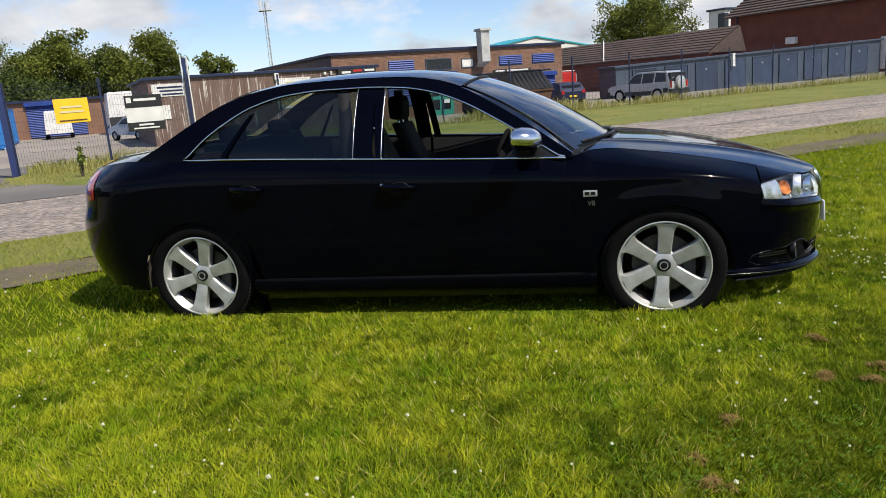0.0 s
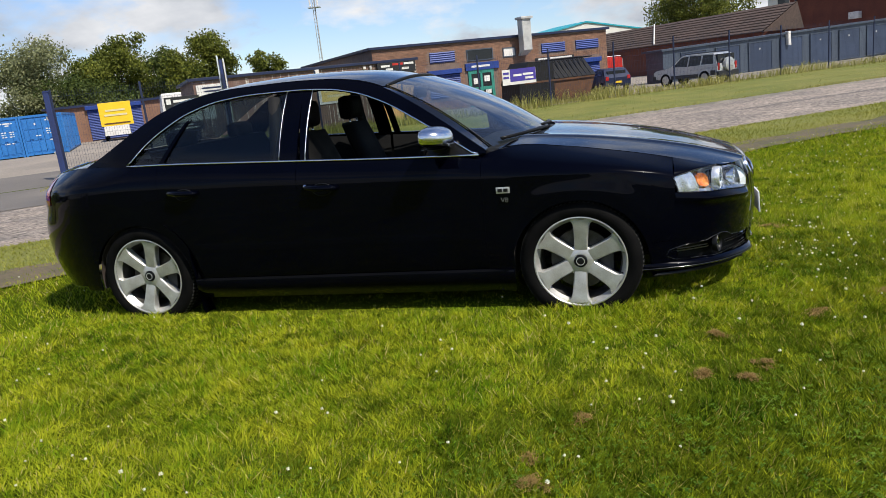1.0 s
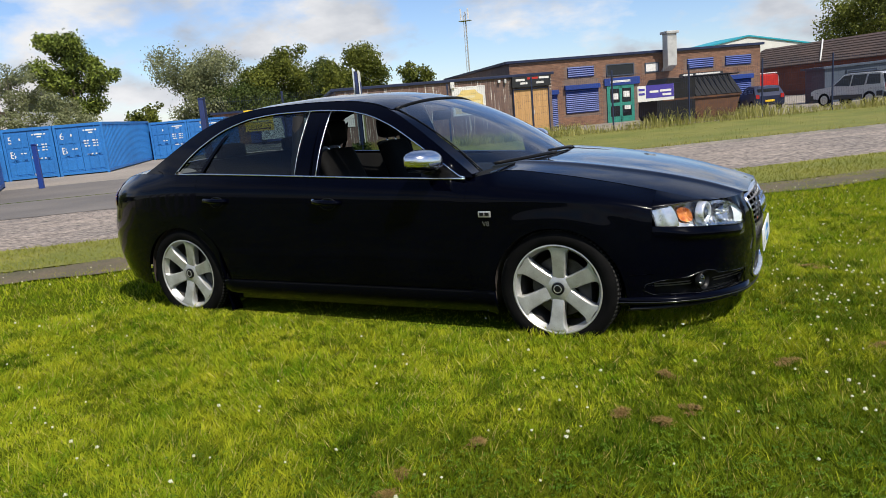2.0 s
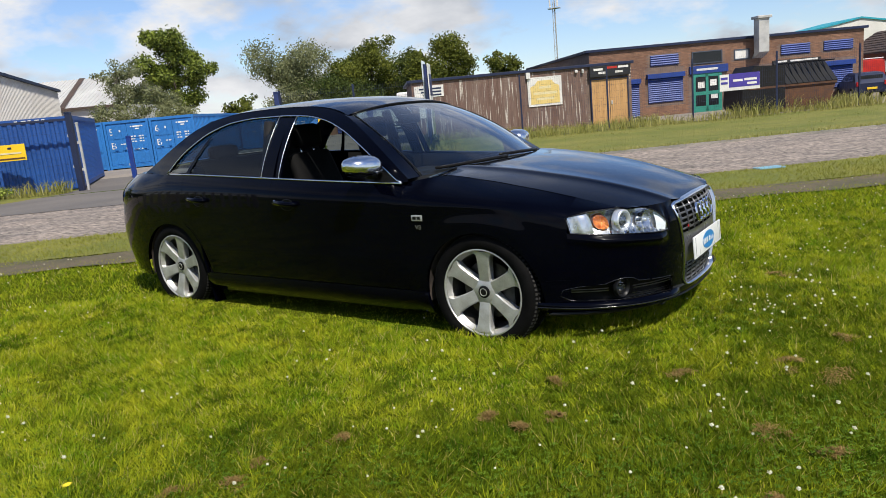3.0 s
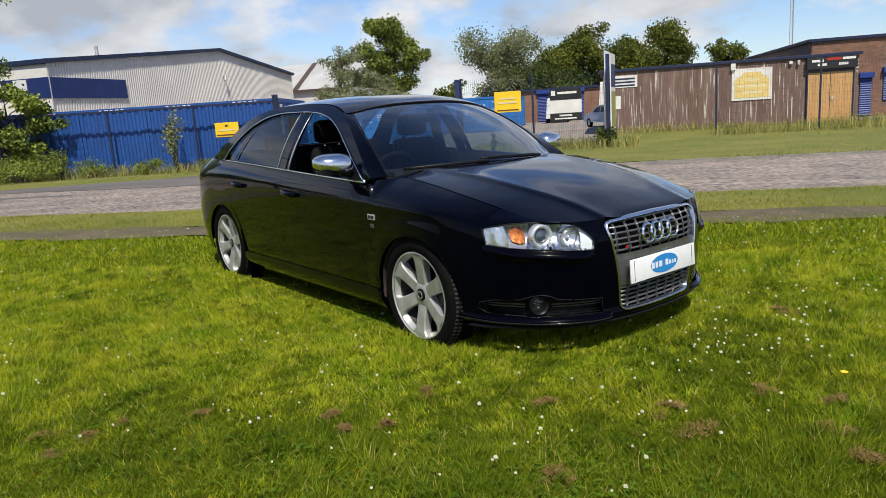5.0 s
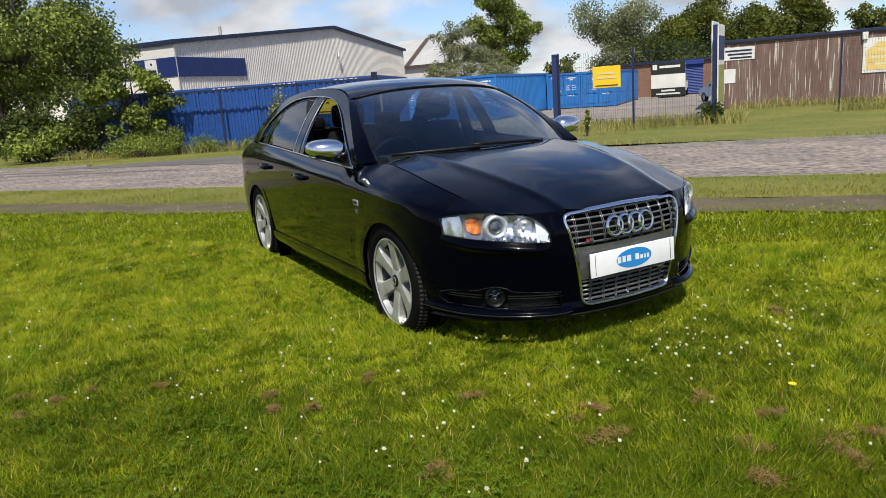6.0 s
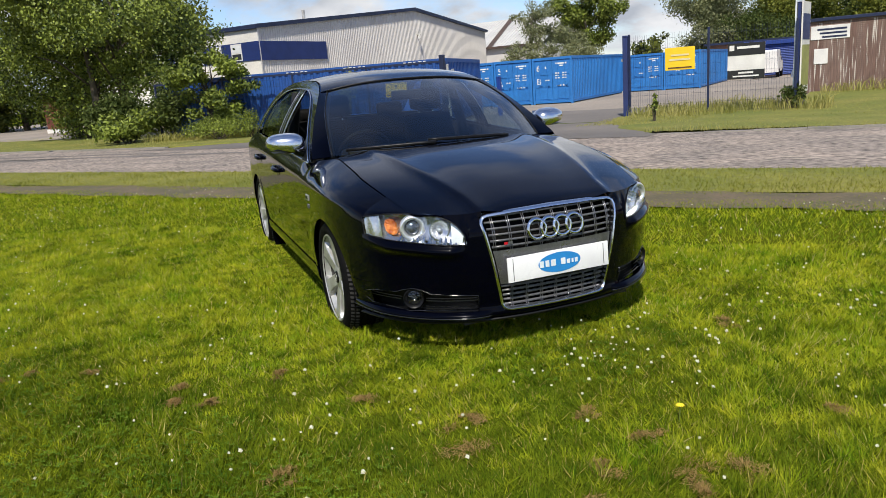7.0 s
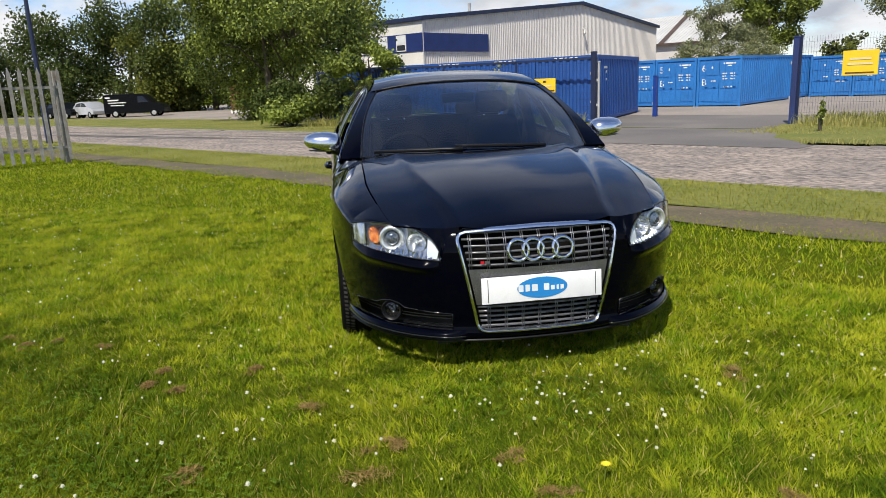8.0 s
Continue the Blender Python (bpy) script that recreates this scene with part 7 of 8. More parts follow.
HATCH = [(-1.9, 0.4), (-1.95, 0.85), (-1.75, 1.05), (-1.35, 1.4), (-0.3, 1.46), (0.3, 1.38), (1.0, 0.98), (1.8, 0.82), (2.0, 0.6), (1.98, 0.35), (-1.8, 0.3)]
HATCHW = ([(-1.45, 1.0), (-1.25, 1.3), (-0.4, 1.36), (-0.35, 1.0)], [(-0.25, 1.0), (-0.3, 1.36), (0.25, 1.3), (0.75, 1.0)])
REARKIT = (("tail_lamp", -1.98, -1.85, -0.8, -0.6, 0.7, 0.95, REDLAMP), ("tail_lamp", -1.98, -1.85, 0.6, 0.8, 0.7, 0.95, REDLAMP), ("plate", -1.97, -1.94, -0.26, 0.26, 0.5, 0.62, YELLOW), ("rear_window", -1.72, -1.5, -0.6, 0.6, 1.0, 1.28, WINDOWDARK))
vehicle("hatchback_car", "dark hatchback car parked beyond the fence", "car", far(29.8, 39.4, 72), 4.0, 1.7, 1.45, NAVY, HATCH, (-1.2, 1.25), 0.3, HATCHW, REARKIT)
vehicle("delivery_van", "red and white van parked behind a dark car", "van", far(33.0, 46.0, 100), 5.0, 2.0, 2.2, REDPAINT, [(-2.5, 0.4), (-2.5, 2.1), (-2.3, 2.2), (0.9, 2.2), (1.6, 1.4), (2.4, 1.1), (2.5, 0.4)], (-1.5, 1.6), 0.34, ([(0.3, 1.3), (0.3, 1.9), (0.8, 1.9), (1.3, 1.3)],),
        (("side_panel", -2.45, 0.2, -1.03, -1.0, 1.3, 2.0, SIGNWHITE), ("roof_panel", -2.4, 0.8, -0.9, 0.9, 2.2, 2.26, SIGNWHITE)))
vehicle("hatchback_car", "silver hatchback car parked behind the yard fence", "car", far(3.75, 48.0, 118), 4.0, 1.7, 1.45, SUVSILVER, HATCH, (-1.2, 1.25), 0.3, HATCHW, REARKIT)
vehicle("panel_van", "white panel van by the blue roller door", "van", far(-0.66, 64.8, 90) @ Matrix.Scale(1.2, 4), 3.8, 1.6, 1.8, SIGNWHITE, [(-1.9, 0.35), (-1.9, 1.7), (-1.75, 1.8), (0.7, 1.8), (1.2, 1.2), (1.8, 0.95), (1.9, 0.4)], (-1.2, 1.2), 0.29, ([(0.3, 1.1), (0.3, 1.6), (0.65, 1.6), (1.0, 1.1)],), ())
vehicle("box_van", "white box van parked behind the notice board", "van", far(4.1, 64.8, 90) @ Matrix.Scale(1.2, 4), 4.4, 2.0, 2.7, SIGNWHITE, [(-2.2, 0.45), (-2.2, 2.6), (-2.1, 2.7), (0.9, 2.7), (0.95, 1.9), (1.5, 1.3), (2.1, 1.1), (2.2, 0.45)], (-1.4, 1.4), 0.32, ([(1.0, 1.3), (1.0, 1.75), (1.2, 1.7), (1.4, 1.3)],), (("bumper", -2.26, -2.2, -0.95, 0.95, 0.4, 1.1, PLASTIC),))
vehicle("hatchback_car", "silver hatchback car parked against the shop wall", "car", far(24.2, 39.0, 180), 4.0, 1.7, 1.45, SUVSILVER, HATCH, (-1.2, 1.25), 0.3, HATCHW, REARKIT)
VAN = [(-2.5, 0.35), (-2.5, 1.85), (-2.35, 1.95), (0.5, 1.95), (0.9, 1.85), (1.5, 1.25), (2.3, 1.0), (2.5, 0.75), (2.5, 0.35)]
van = vehicle("panel_van", "black panel van with white lettering parked under the trees", "van", pose(-63.5, -0.3, -0.45, 0, 0, 76), 5.0, 1.9, 1.95, VANBLACK, VAN, (-1.6, 1.6), 0.33, ([(0.35, 1.2), (0.35, 1.72), (0.8, 1.72), (1.25, 1.2)],),
              (("print_bar", -2.1, -1.2, -0.985, -0.965, 1.4, 1.52, SIGNWHITE), ("print_bar", -2.1, -0.6, -0.985, -0.965, 1.2, 1.28, SIGNWHITE), ("print_bar", -1.9, -0.8, -0.985, -0.965, 0.98, 1.06, SIGNWHITE), ("print_bar", -2.3, -1.9, -0.985, -0.965, 1.62, 1.74, SIGNWHITE)))
vehicle("hatchback_car", "silver car parked beside the black van", "car", pose(-66.5, -4.2, -0.45, 0, 0, 30), 4.0, 1.7, 1.45, SUVSILVER, HATCH, (-1.2, 1.25), 0.3, HATCHW, ())
vehicle("hatchback_car", "black car parked under the trees", "car", pose(-69.0, -6.6, -0.45, 0, 0, 40), 4.0, 1.7, 1.45, VANBLACK, HATCH, (-1.2, 1.25), 0.3, HATCHW, ())

# ---------------------------------------------------------------- trees and shrubs


def crown_mesh(clumps, count, size, seed, droop=0.0):
    """Leaves as small folded blades scattered through clumps (x, y, z, rx, rz), denser towards their skins."""
    g = np.random.default_rng(seed)
    vol = np.array([c[3] ** 2 * c[4] for c in clumps]) ** 0.75
    pick = g.choice(len(clumps), count, p=vol / vol.sum())
    c = np.array(clumps)[pick]
    d = g.normal(size=(count, 3))
    d /= np.linalg.norm(d, axis=1)[:, None]
    r = g.uniform(0, 1, count) ** 0.36 * (1 + 0.2 * g.normal(size=count))
    pos = c[:, :3] + d * r[:, None] * np.stack([c[:, 3], c[:, 3], c[:, 4]], 1)
    a = g.normal(size=(count, 3))
    a[:, 2] -= droop
    a /= np.linalg.norm(a, axis=1)[:, None]
    b = np.cross(a, g.normal(size=(count, 3)))
    b /= np.linalg.norm(b, axis=1)[:, None]
    s = size * g.uniform(0.6, 1.35, count)[:, None]
    v = np.stack([pos - a * s * 0.6, pos + b * s * 0.38, pos + a * s * 0.6, pos - b * s * 0.38], 1).reshape(-1, 3)
    me = bpy.data.meshes.new("crown")
    me.vertices.add(len(v))
    me.vertices.foreach_set("co", v.ravel())
    me.loops.add(count * 4)
    me.loops.foreach_set("vertex_index", np.arange(count * 4, dtype=np.int32))
    me.polygons.add(count)
    me.polygons.foreach_set("loop_start", np.arange(0, count * 4, 4, dtype=np.int32))
    me.update(calc_edges=True)
    return me


def tree(m_, height, spread, leaf, label, seed, leaves=9000, size=0.22, trunk=0.22, base=0.25, stems=1, lumps=16, tall=1.0, fat=1.0):
    """A tapered trunk with forking limbs and an uneven crown of leaf clumps with gaps."""
    rnd = random.Random(seed)
    t = thing("tree", label, "tree", m_)
    wood = Mesh()
    clumps = []
    for k in range(stems):
        ox, oy = (rnd.uniform(-0.3, 0.3) * spread * 0.5, rnd.uniform(-0.2, 0.2) * spread * 0.5) if stems > 1 else (0, 0)
        lean = Vector((rnd.uniform(-0.08, 0.08), rnd.uniform(-0.08, 0.08), 1))
        spine = [Vector((ox, oy, -0.2)) + lean * height * f * 0.82 + Vector((rnd.uniform(-1, 1), rnd.uniform(-1, 1), 0)) * 0.05 * height * f for f in (0, 0.15, 0.35, 0.6, 0.8, 1.0)]
        wood.tube(spine, [trunk * f for f in (1.25, 1.0, 0.8, 0.5, 0.3, 0.08)], 9)
        for i in range(lumps // stems):
            f = lerp(base, 1.0, (i + rnd.random()) / (lumps / stems))
            p = spine[0].lerp(spine[-1], f)
            ang = rnd.uniform(0, 2 * math.pi)
            reach = spread / 2 * math.sin(math.pi * min(max((f - base * 0.55) / (1.12 - base * 0.55), 0.05), 1.0)) ** 0.7 * rnd.uniform(0.35, 0.95)
            e = p + Vector((math.cos(ang) * reach, math.sin(ang) * reach, height * rnd.uniform(0.02, 0.12)))
            mid_ = p.lerp(e, 0.5) + Vector((0, 0, -0.03 * height * rnd.random()))
            start = p - Vector((0, 0, reach * 0.35))
            wood.tube([start, mid_, e], [trunk * 0.35 * (1.15 - f), trunk * 0.22 * (1.15 - f) + 0.01, 0.015], 6)
            rr = spread * rnd.uniform(0.13, 0.21) * fat
            clumps.append((e.x, e.y, e.z, rr, rr * rnd.uniform(0.6, 0.95) * tall))
            for _ in range(2):
                q = e + Vector((rnd.uniform(-1, 1), rnd.uniform(-1, 1), rnd.uniform(-0.6, 0.7))) * rr
                clumps.append((q.x, q.y, q.z, rr * 0.55, rr * 0.45 * tall))
    part("trunk", wood, BARK, t, smooth=True, fix=False)
    part("crown", crown_mesh(clumps, leaves, size, seed, 0.3), leaf, t)
    return t


def polar(az, dist, z=-0.45):
    """A place by the compass from the walk's middle."""
    a = radians(az)
    return pose(2.5 + dist * math.sin(a), 0.7 + dist * math.cos(a), z)


tree(polar(-42.9, 72), 12.6, 5.4, LEAF_BRIGHT, "tall green tree with an open crown and bare lower trunk", 21, 24000, 0.2, 0.2, 0.38, fat=1.1)
tree(polar(-47.5, 68), 8.8, 5.4, LEAF_PALE, "pale feathery birch behind the containers", 22, 10000, 0.15, 0.12, 0.15, 2, fat=0.95)
tree(polar(-44.6, 67), 5.5, 5.2, LEAF_PALE, "low pale willow behind the containers", 35, 10000, 0.16, 0.12, 0.1, 2, fat=1.15)
tree(polar(-34.8, 88), 10.7, 9.5, LEAF_PALE, "wide grey-green willow behind the yard", 23, 34000, 0.21, 0.25, 0.12, 2, 22, fat=1.2)
tree(polar(-30.8, 92), 7.9, 9.0, LEAF_DARK, "dark green tree behind the yard", 24, 24000, 0.24, 0.25, 0.1, 1, 20, fat=1.2)
tree(polar(-28.2, 92), 10.8, 9.6, LEAF_OAK, "dense green tree behind the yard", 25, 32000, 0.24, 0.25, 0.1, 1, 20, fat=1.15)
tree(polar(-26.0, 95), 9.2, 9.0, LEAF_DARK, "dark green tree behind the yard", 36, 22000, 0.24, 0.25, 0.1, 1, 20, fat=1.15)
tree(polar(-23.2, 92), 10.1, 10.2, LEAF_OAK, "dense green tree behind the yard", 26, 32000, 0.24, 0.25, 0.1, 1, 22, fat=1.1)
tree(polar(-31.5, 84), 6.4, 10.5, LEAF_DARK, "low dark tree behind the yard", 27, 20000, 0.23, 0.15, 0.05, 2, 16, fat=1.15)
tree(polar(-38.5, 80), 4.4, 4.6, LEAF_OAK, "low scrubby tree behind the yard", 28, 5000, 0.26, 0.12, 0.05, 2, 14, fat=1.1)
tree(polar(-18.2, 98), 7.9, 6.2, LEAF_OAK, "small round tree behind the workshop", 29, 8100, 0.28, 0.2, 0.25, 1, 14, fat=1.15)
tree(polar(15.2, 100), 12.6, 12.0, LEAF_OAK, "large broad tree behind the tiled roof", 30, 30000, 0.24, 0.3, 0.22, 1, 24, fat=1.15)
tree(uv(-26.4, 23.8), 11.4, 11.4, LEAF_BRIGHT, "tall leafy roadside tree with several bare stems", 31, 58000, 0.135, 0.2, 0.25, 3, 48, 0.9, fat=0.66)
tree(uv(-17.4, 20.9), 3.9, 3.7, LEAF_BRIGHT, "leafy roadside tree with a ragged crown", 32, 14000, 0.115, 0.13, 0.1, 3, 27, 0.9, fat=0.68)
tree(uv(-33.5, 25.0), 9.5, 8.0, LEAF_BRIGHT, "leafy roadside tree beside the road", 33, 40000, 0.13, 0.18, 0.07, 2, 26, 1.1)
for k, (x, y, h, w_, lf) in enumerate(((-74, 6, 11.5, 11, LEAF_DARK), (-80, -1, 12.5, 12, LEAF_DARK), (-82, -8, 10.5, 11, LEAF_DARK), (-86, -15, 8.5, 11, LEAF_DARK), (-72, 13, 12, 11, LEAF_DARK), (-76, 2, 8, 10, LEAF_OAK), (-90, -22, 8, 12, LEAF_DARK), (-70, 20, 12.5, 12, LEAF_OAK))):
    tree(pose(x, y, -0.45), h, w_, lf, "dark green woodland tree beyond the road", 40 + k, 17000, 0.25, 0.26, 0.04, 2, 24, 1.1)


def bush(m_, w_, h, leaf, label, seed, leaves=2500, size=0.12):
    rnd = random.Random(seed)
    t = thing("bush", label, "bush", m_)
    wood = Mesh()
    clumps = []
    for i in range(9):
        a, r = rnd.uniform(0, 6.28), rnd.uniform(0.0, 0.4) * w_
        e = Vector((math.cos(a) * r, math.sin(a) * r, h * rnd.uniform(0.35, 0.8)))
        wood.tube([(0, 0, -0.1), e * 0.5, e], [0.03, 0.02, 0.008], 5)
        clumps.append((e.x, e.y, e.z, w_ * rnd.uniform(0.14, 0.24), h * rnd.uniform(0.2, 0.34)))
    part("stems", wood, BARK, t, fix=False)
    part("crown", crown_mesh(clumps, leaves, size, seed), leaf, t)
    return t


bush(uv(-20.6, 18.9), 3.6, 1.4, LEAF_BRIGHT, "low bright green roadside bush", 61, 5200)
bush(uv(-22.4, 19.6), 3.6, 2.0, LEAF_DARK, "low green bush under the trees", 62, 8000)
bush(uv(-11.6, 21.9), 1.0, 2.5, LEAF_PALE, "thin pale sapling by the container fence", 64, 620, 0.09)
bush(uv(-20.3, 21.0), 3.4, 2.7, LEAF_DARK, "tall dark bush beneath the roadside trees", 63, 8000, 0.11)
bush(uv(-16.6, 20.0), 3.2, 1.0, LEAF_BRIGHT, "low bright weeds along the container fence", 65, 5200, 0.055)
bush(uv(0.2, 20.6), 0.3, 0.95, LEAF_BRIGHT, "tall thin weed on the verge", 66, 130, 0.08)
for k, (u, v, w_, h) in enumerate(((-14.4, 20.9, 1.9, 0.75), (-12.7, 21.6, 1.5, 0.6), (-10.4, 22.4, 1.7, 0.5), (-15.4, 20.5, 0.9, 1.1))):
    bush(uv(u, v), w_, h, LEAF_BRIGHT, "bright green weeds growing along the container fence", 71 + k, 1400, 0.05)
bush(uv(3.5, 24.0), 0.7, 0.75, LEAF_DARK, "dark weed clump at the foot of the totem", 67, 500, 0.09)
# ---------------------------------------------------------------- turf, flowers and tall grass


def blades(name, pos, height, width, lean, seed, way=None):
    """Grass blades at places: each a bent, tapering strip of its own."""
    g = np.random.default_rng(seed)
    n = len(pos)
    yaw = g.uniform(0, 2 * np.pi, n)
    side = np.stack([np.cos(yaw), np.sin(yaw), np.zeros(n)], 1) * (width / 2)[:, None]
    fall = g.uniform(0, 2 * np.pi, n) if way is None else way
    out = np.stack([np.cos(fall), np.sin(fall), np.zeros(n)], 1) * (lean * height)[:, None]
    up = np.zeros((n, 3))
    up[:, 2] = height
    v = np.stack([pos - side, pos + side, pos + side * 0.8 + up * 0.6 + out * 0.35, pos - side * 0.8 + up * 0.6 + out * 0.35, pos + up * (1 - 0.25 * lean[:, None]) + out], 1).reshape(-1, 3)
    me = bpy.data.meshes.new(name)
    me.vertices.add(n * 5)
    me.vertices.foreach_set("co", v.ravel().astype(np.float32))
    base = (np.arange(n) * 5)[:, None]
    loops = np.concatenate([base + np.array([[0, 1, 2, 3]]), base + np.array([[3, 2, 4]])], 1).ravel().astype(np.int32)
    me.loops.add(n * 7)
    me.loops.foreach_set("vertex_index", loops)
    me.polygons.add(n * 2)
    start = np.stack([np.arange(n) * 7, np.arange(n) * 7 + 4], 1).ravel().astype(np.int32)
    me.polygons.foreach_set("loop_start", start)
    me.update(calc_edges=True)
    return me


def simple_blades(name, pos, height, width, lean, seed, way=None):
    """Single pointed blades that lean over."""
    g = np.random.default_rng(seed)
    n = len(pos)
    yaw = g.uniform(0, 2 * np.pi, n)
    fall = g.uniform(0, 2 * np.pi, n) if way is None else way
    side = np.stack([np.cos(yaw), np.sin(yaw), np.zeros(n)], 1) * (width / 2)[:, None]
    tip = np.stack([np.cos(fall) * lean * height, np.sin(fall) * lean * height, height], 1)
    v = np.stack([pos - side, pos + side, pos + tip], 1).reshape(-1, 3)
    me = bpy.data.meshes.new(name)
    me.vertices.add(n * 3)
    me.vertices.foreach_set("co", v.ravel().astype(np.float32))
    me.loops.add(n * 3)
    me.loops.foreach_set("vertex_index", np.arange(n * 3, dtype=np.int32))
    me.polygons.add(n)
    me.polygons.foreach_set("loop_start", np.arange(0, n * 3, 3, dtype=np.int32))
    me.update(calc_edges=True)
    return me


def patchy(x, y, scale, seed):
    """Soft rolling variation between 0 and 1 over the plan."""
    g = np.random.default_rng(seed)
    out = np.zeros_like(x)
    for k in range(7):
        a = g.uniform(0, 2 * np.pi)
        f = scale * g.uniform(0.6, 1.9)
        out += np.sin((x * np.cos(a) + y * np.sin(a)) * f + g.uniform(0, 6.28))
    return 0.5 + 0.5 * np.clip(out / 4.0, -1, 1)


rng = np.random.default_rng(5)
# the mown stretch along which one walks round the car, as a bent line
LINE = np.array([(0.0, 0.0), (1.2, 0.0), (2.4, 0.15), (3.4, 0.6), (4.3, 1.55), (4.9, 2.9)])


def line_distance(x, y):
    best = np.full(x.shape, 1e9)
    for (x0, y0), (x1, y1) in zip(LINE[:-1], LINE[1:]):
        dx, dy = x1 - x0, y1 - y0
        t = np.clip(((x - x0) * dx + (y - y0) * dy) / (dx * dx + dy * dy), 0, 1)
        best = np.minimum(best, np.hypot(x - x0 - t * dx, y - y0 - t * dy))
    return best


COS, SIN = math.cos(radians(27)), math.sin(radians(27))
def scatter(count, x0, x1, y0, y1, seed):
    g = np.random.default_rng(seed)
    return g.uniform(x0, x1, count), g.uniform(y0, y1, count), g


def soil_z(v):
    return np.where(v > 5, -0.45 * (v - 5) / 17, 0.0) - 0.004


def worn(x, y, v):
    """Where feet have worn the path bare."""
    return np.abs(v - 6.8 - 0.12 * np.sin(1.3 * x)) < 0.02 + 0.24 * patchy(x, y, 1.7, 77)


# fine turf within a few steps of the walk
x, y, g = scatter(3000000, -4.5, 9.0, 0.0, 9.0, 51)
d = line_distance(x, y)
v_ = -SIN * x + COS * y
beneath = (np.abs(0.979 * (x - 0.022) - 0.204 * (y - 4.653)) < 1.15) & (np.abs(0.204 * (x - 0.022) + 0.979 * (y - 4.653)) < 0.82)
near_ok = (y > 0.55 * (x - 3.0)) & ~((x > 5.3) & (y < 0.9 * (x - 5.3) + 2.2))
def clovery(x, y):
    """How far clover has taken over from grass."""
    return 0.7 * np.exp(-((x - 2.5) / 0.45) ** 2 - ((y - 4.15) / 0.6) ** 2) + np.exp(-np.abs((x - 2.1) / 1.45) ** 2 - np.abs((y - 2.15 - 0.3 * (x - 2.1)) / 0.72) ** 2) * (0.35 + 0.65 * patchy(x, y, 3.0, 71))


def deep_share(x, y):
    """The share of deep green blades: along a band before the car and in scattered patches."""
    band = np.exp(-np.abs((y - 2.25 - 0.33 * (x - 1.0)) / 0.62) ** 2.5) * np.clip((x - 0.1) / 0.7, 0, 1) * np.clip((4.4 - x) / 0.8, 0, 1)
    # the last term darkens one spot in place of how light falls there
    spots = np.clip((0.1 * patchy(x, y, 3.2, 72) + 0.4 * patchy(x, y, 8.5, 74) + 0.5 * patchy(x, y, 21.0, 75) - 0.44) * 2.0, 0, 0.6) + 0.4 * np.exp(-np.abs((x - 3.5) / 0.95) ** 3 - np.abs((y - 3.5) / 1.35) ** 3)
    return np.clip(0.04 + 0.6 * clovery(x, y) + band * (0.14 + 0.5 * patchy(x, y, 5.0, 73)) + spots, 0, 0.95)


keep = (g.uniform(0, 1, len(x)) < (1 - 0.2 * clovery(x, y)) * np.clip((2.7 / np.maximum(d, 0.1)) ** 1.5, 0.0, 1.0)) & (d > 0.9) & (d < 4.6) & near_ok & ~(beneath & (g.uniform(0, 1, len(x)) > 0.3)) & (v_ < 7.0) & ~(worn(x, y, v_) & (g.uniform(0, 1, len(x)) > 0.15))
x, y, d, v_ = x[keep], y[keep], d[keep], v_[keep]
n = len(x)
# blades gather in small tufts that lean outwards and with the sweep of the mower
cell = 0.05
ix, iy = np.floor(x / cell).astype(np.int64), np.floor(y / cell).astype(np.int64)
key = (ix * 73856093 ^ iy * 19349663) & 65535
jit = np.random.default_rng(60)
jx, jy, jh = jit.uniform(0.0, 1.0, 65536)[key], jit.uniform(0.0, 1.0, 65536)[key], jit.uniform(0.0, 1.0, 65536)[key]
tx_, ty_ = (ix + jx) * cell, (iy + jy) * cell
sweep = 4.0 * np.pi * patchy(x, y, 1.1, 14) + 2.0 * patchy(x, y, 4.0, 15)
ax_, ay_ = np.cos(sweep) * 0.3 + 0.8 * (x - tx_) / cell + g.normal(0, 0.8, n), np.sin(sweep) * 0.3 + 0.8 * (y - ty_) / cell + g.normal(0, 0.8, n)
away = np.arctan2(ay_, ax_)
x, y = tx_ + (x - tx_) * 0.9, ty_ + (y - ty_) * 0.9
tuft = jh ** 1.5 * (0.25 + 0.75 * patchy(x, y, 5.0, 9))
hgt = (0.013 + 0.011 * patchy(x, y, 2.2, 8) + 0.04 * tuft) * g.uniform(0.45, 1.4, n)
hgt = hgt * np.clip(1.0 - 0.55 * (v_ - 5.7), 0.45, 1.0)
# flattened and thinned where the car stands, to deepen the shade under it
bx, by = 0.979 * (x - 0.022) - 0.204 * (y - 4.653), 0.204 * (x - 0.022) + 0.979 * (y - 4.653)
hgt = hgt * np.where((np.abs(bx) < 1.1) & (np.abs(by) < 0.92), 0.4, 1.0)
wid = np.clip(0.0052 * (d / 2.2) ** 0.75, 0.0042, 0.0095) * g.uniform(0.6, 1.35, n)
lean_ = g.uniform(0.15, 1.4, n)
# deep green goes by whole tufts, imitating the shade between clumps
deep = 0.45 * g.uniform(0, 1, n) + 0.55 * jit.uniform(0.0, 1.0, 65536)[key] < deep_share(x, y)
pos = np.stack([x, y, soil_z(v_)], 1)
for some, mat_, text in ((~deep, GRASS, "mown green lawn grass with yellowish tufts"), (deep, GRASSDEEP, "deep green grass between the clover, partly standing in for shade among the tufts")):
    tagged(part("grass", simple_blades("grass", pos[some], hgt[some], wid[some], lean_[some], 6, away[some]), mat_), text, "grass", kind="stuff")


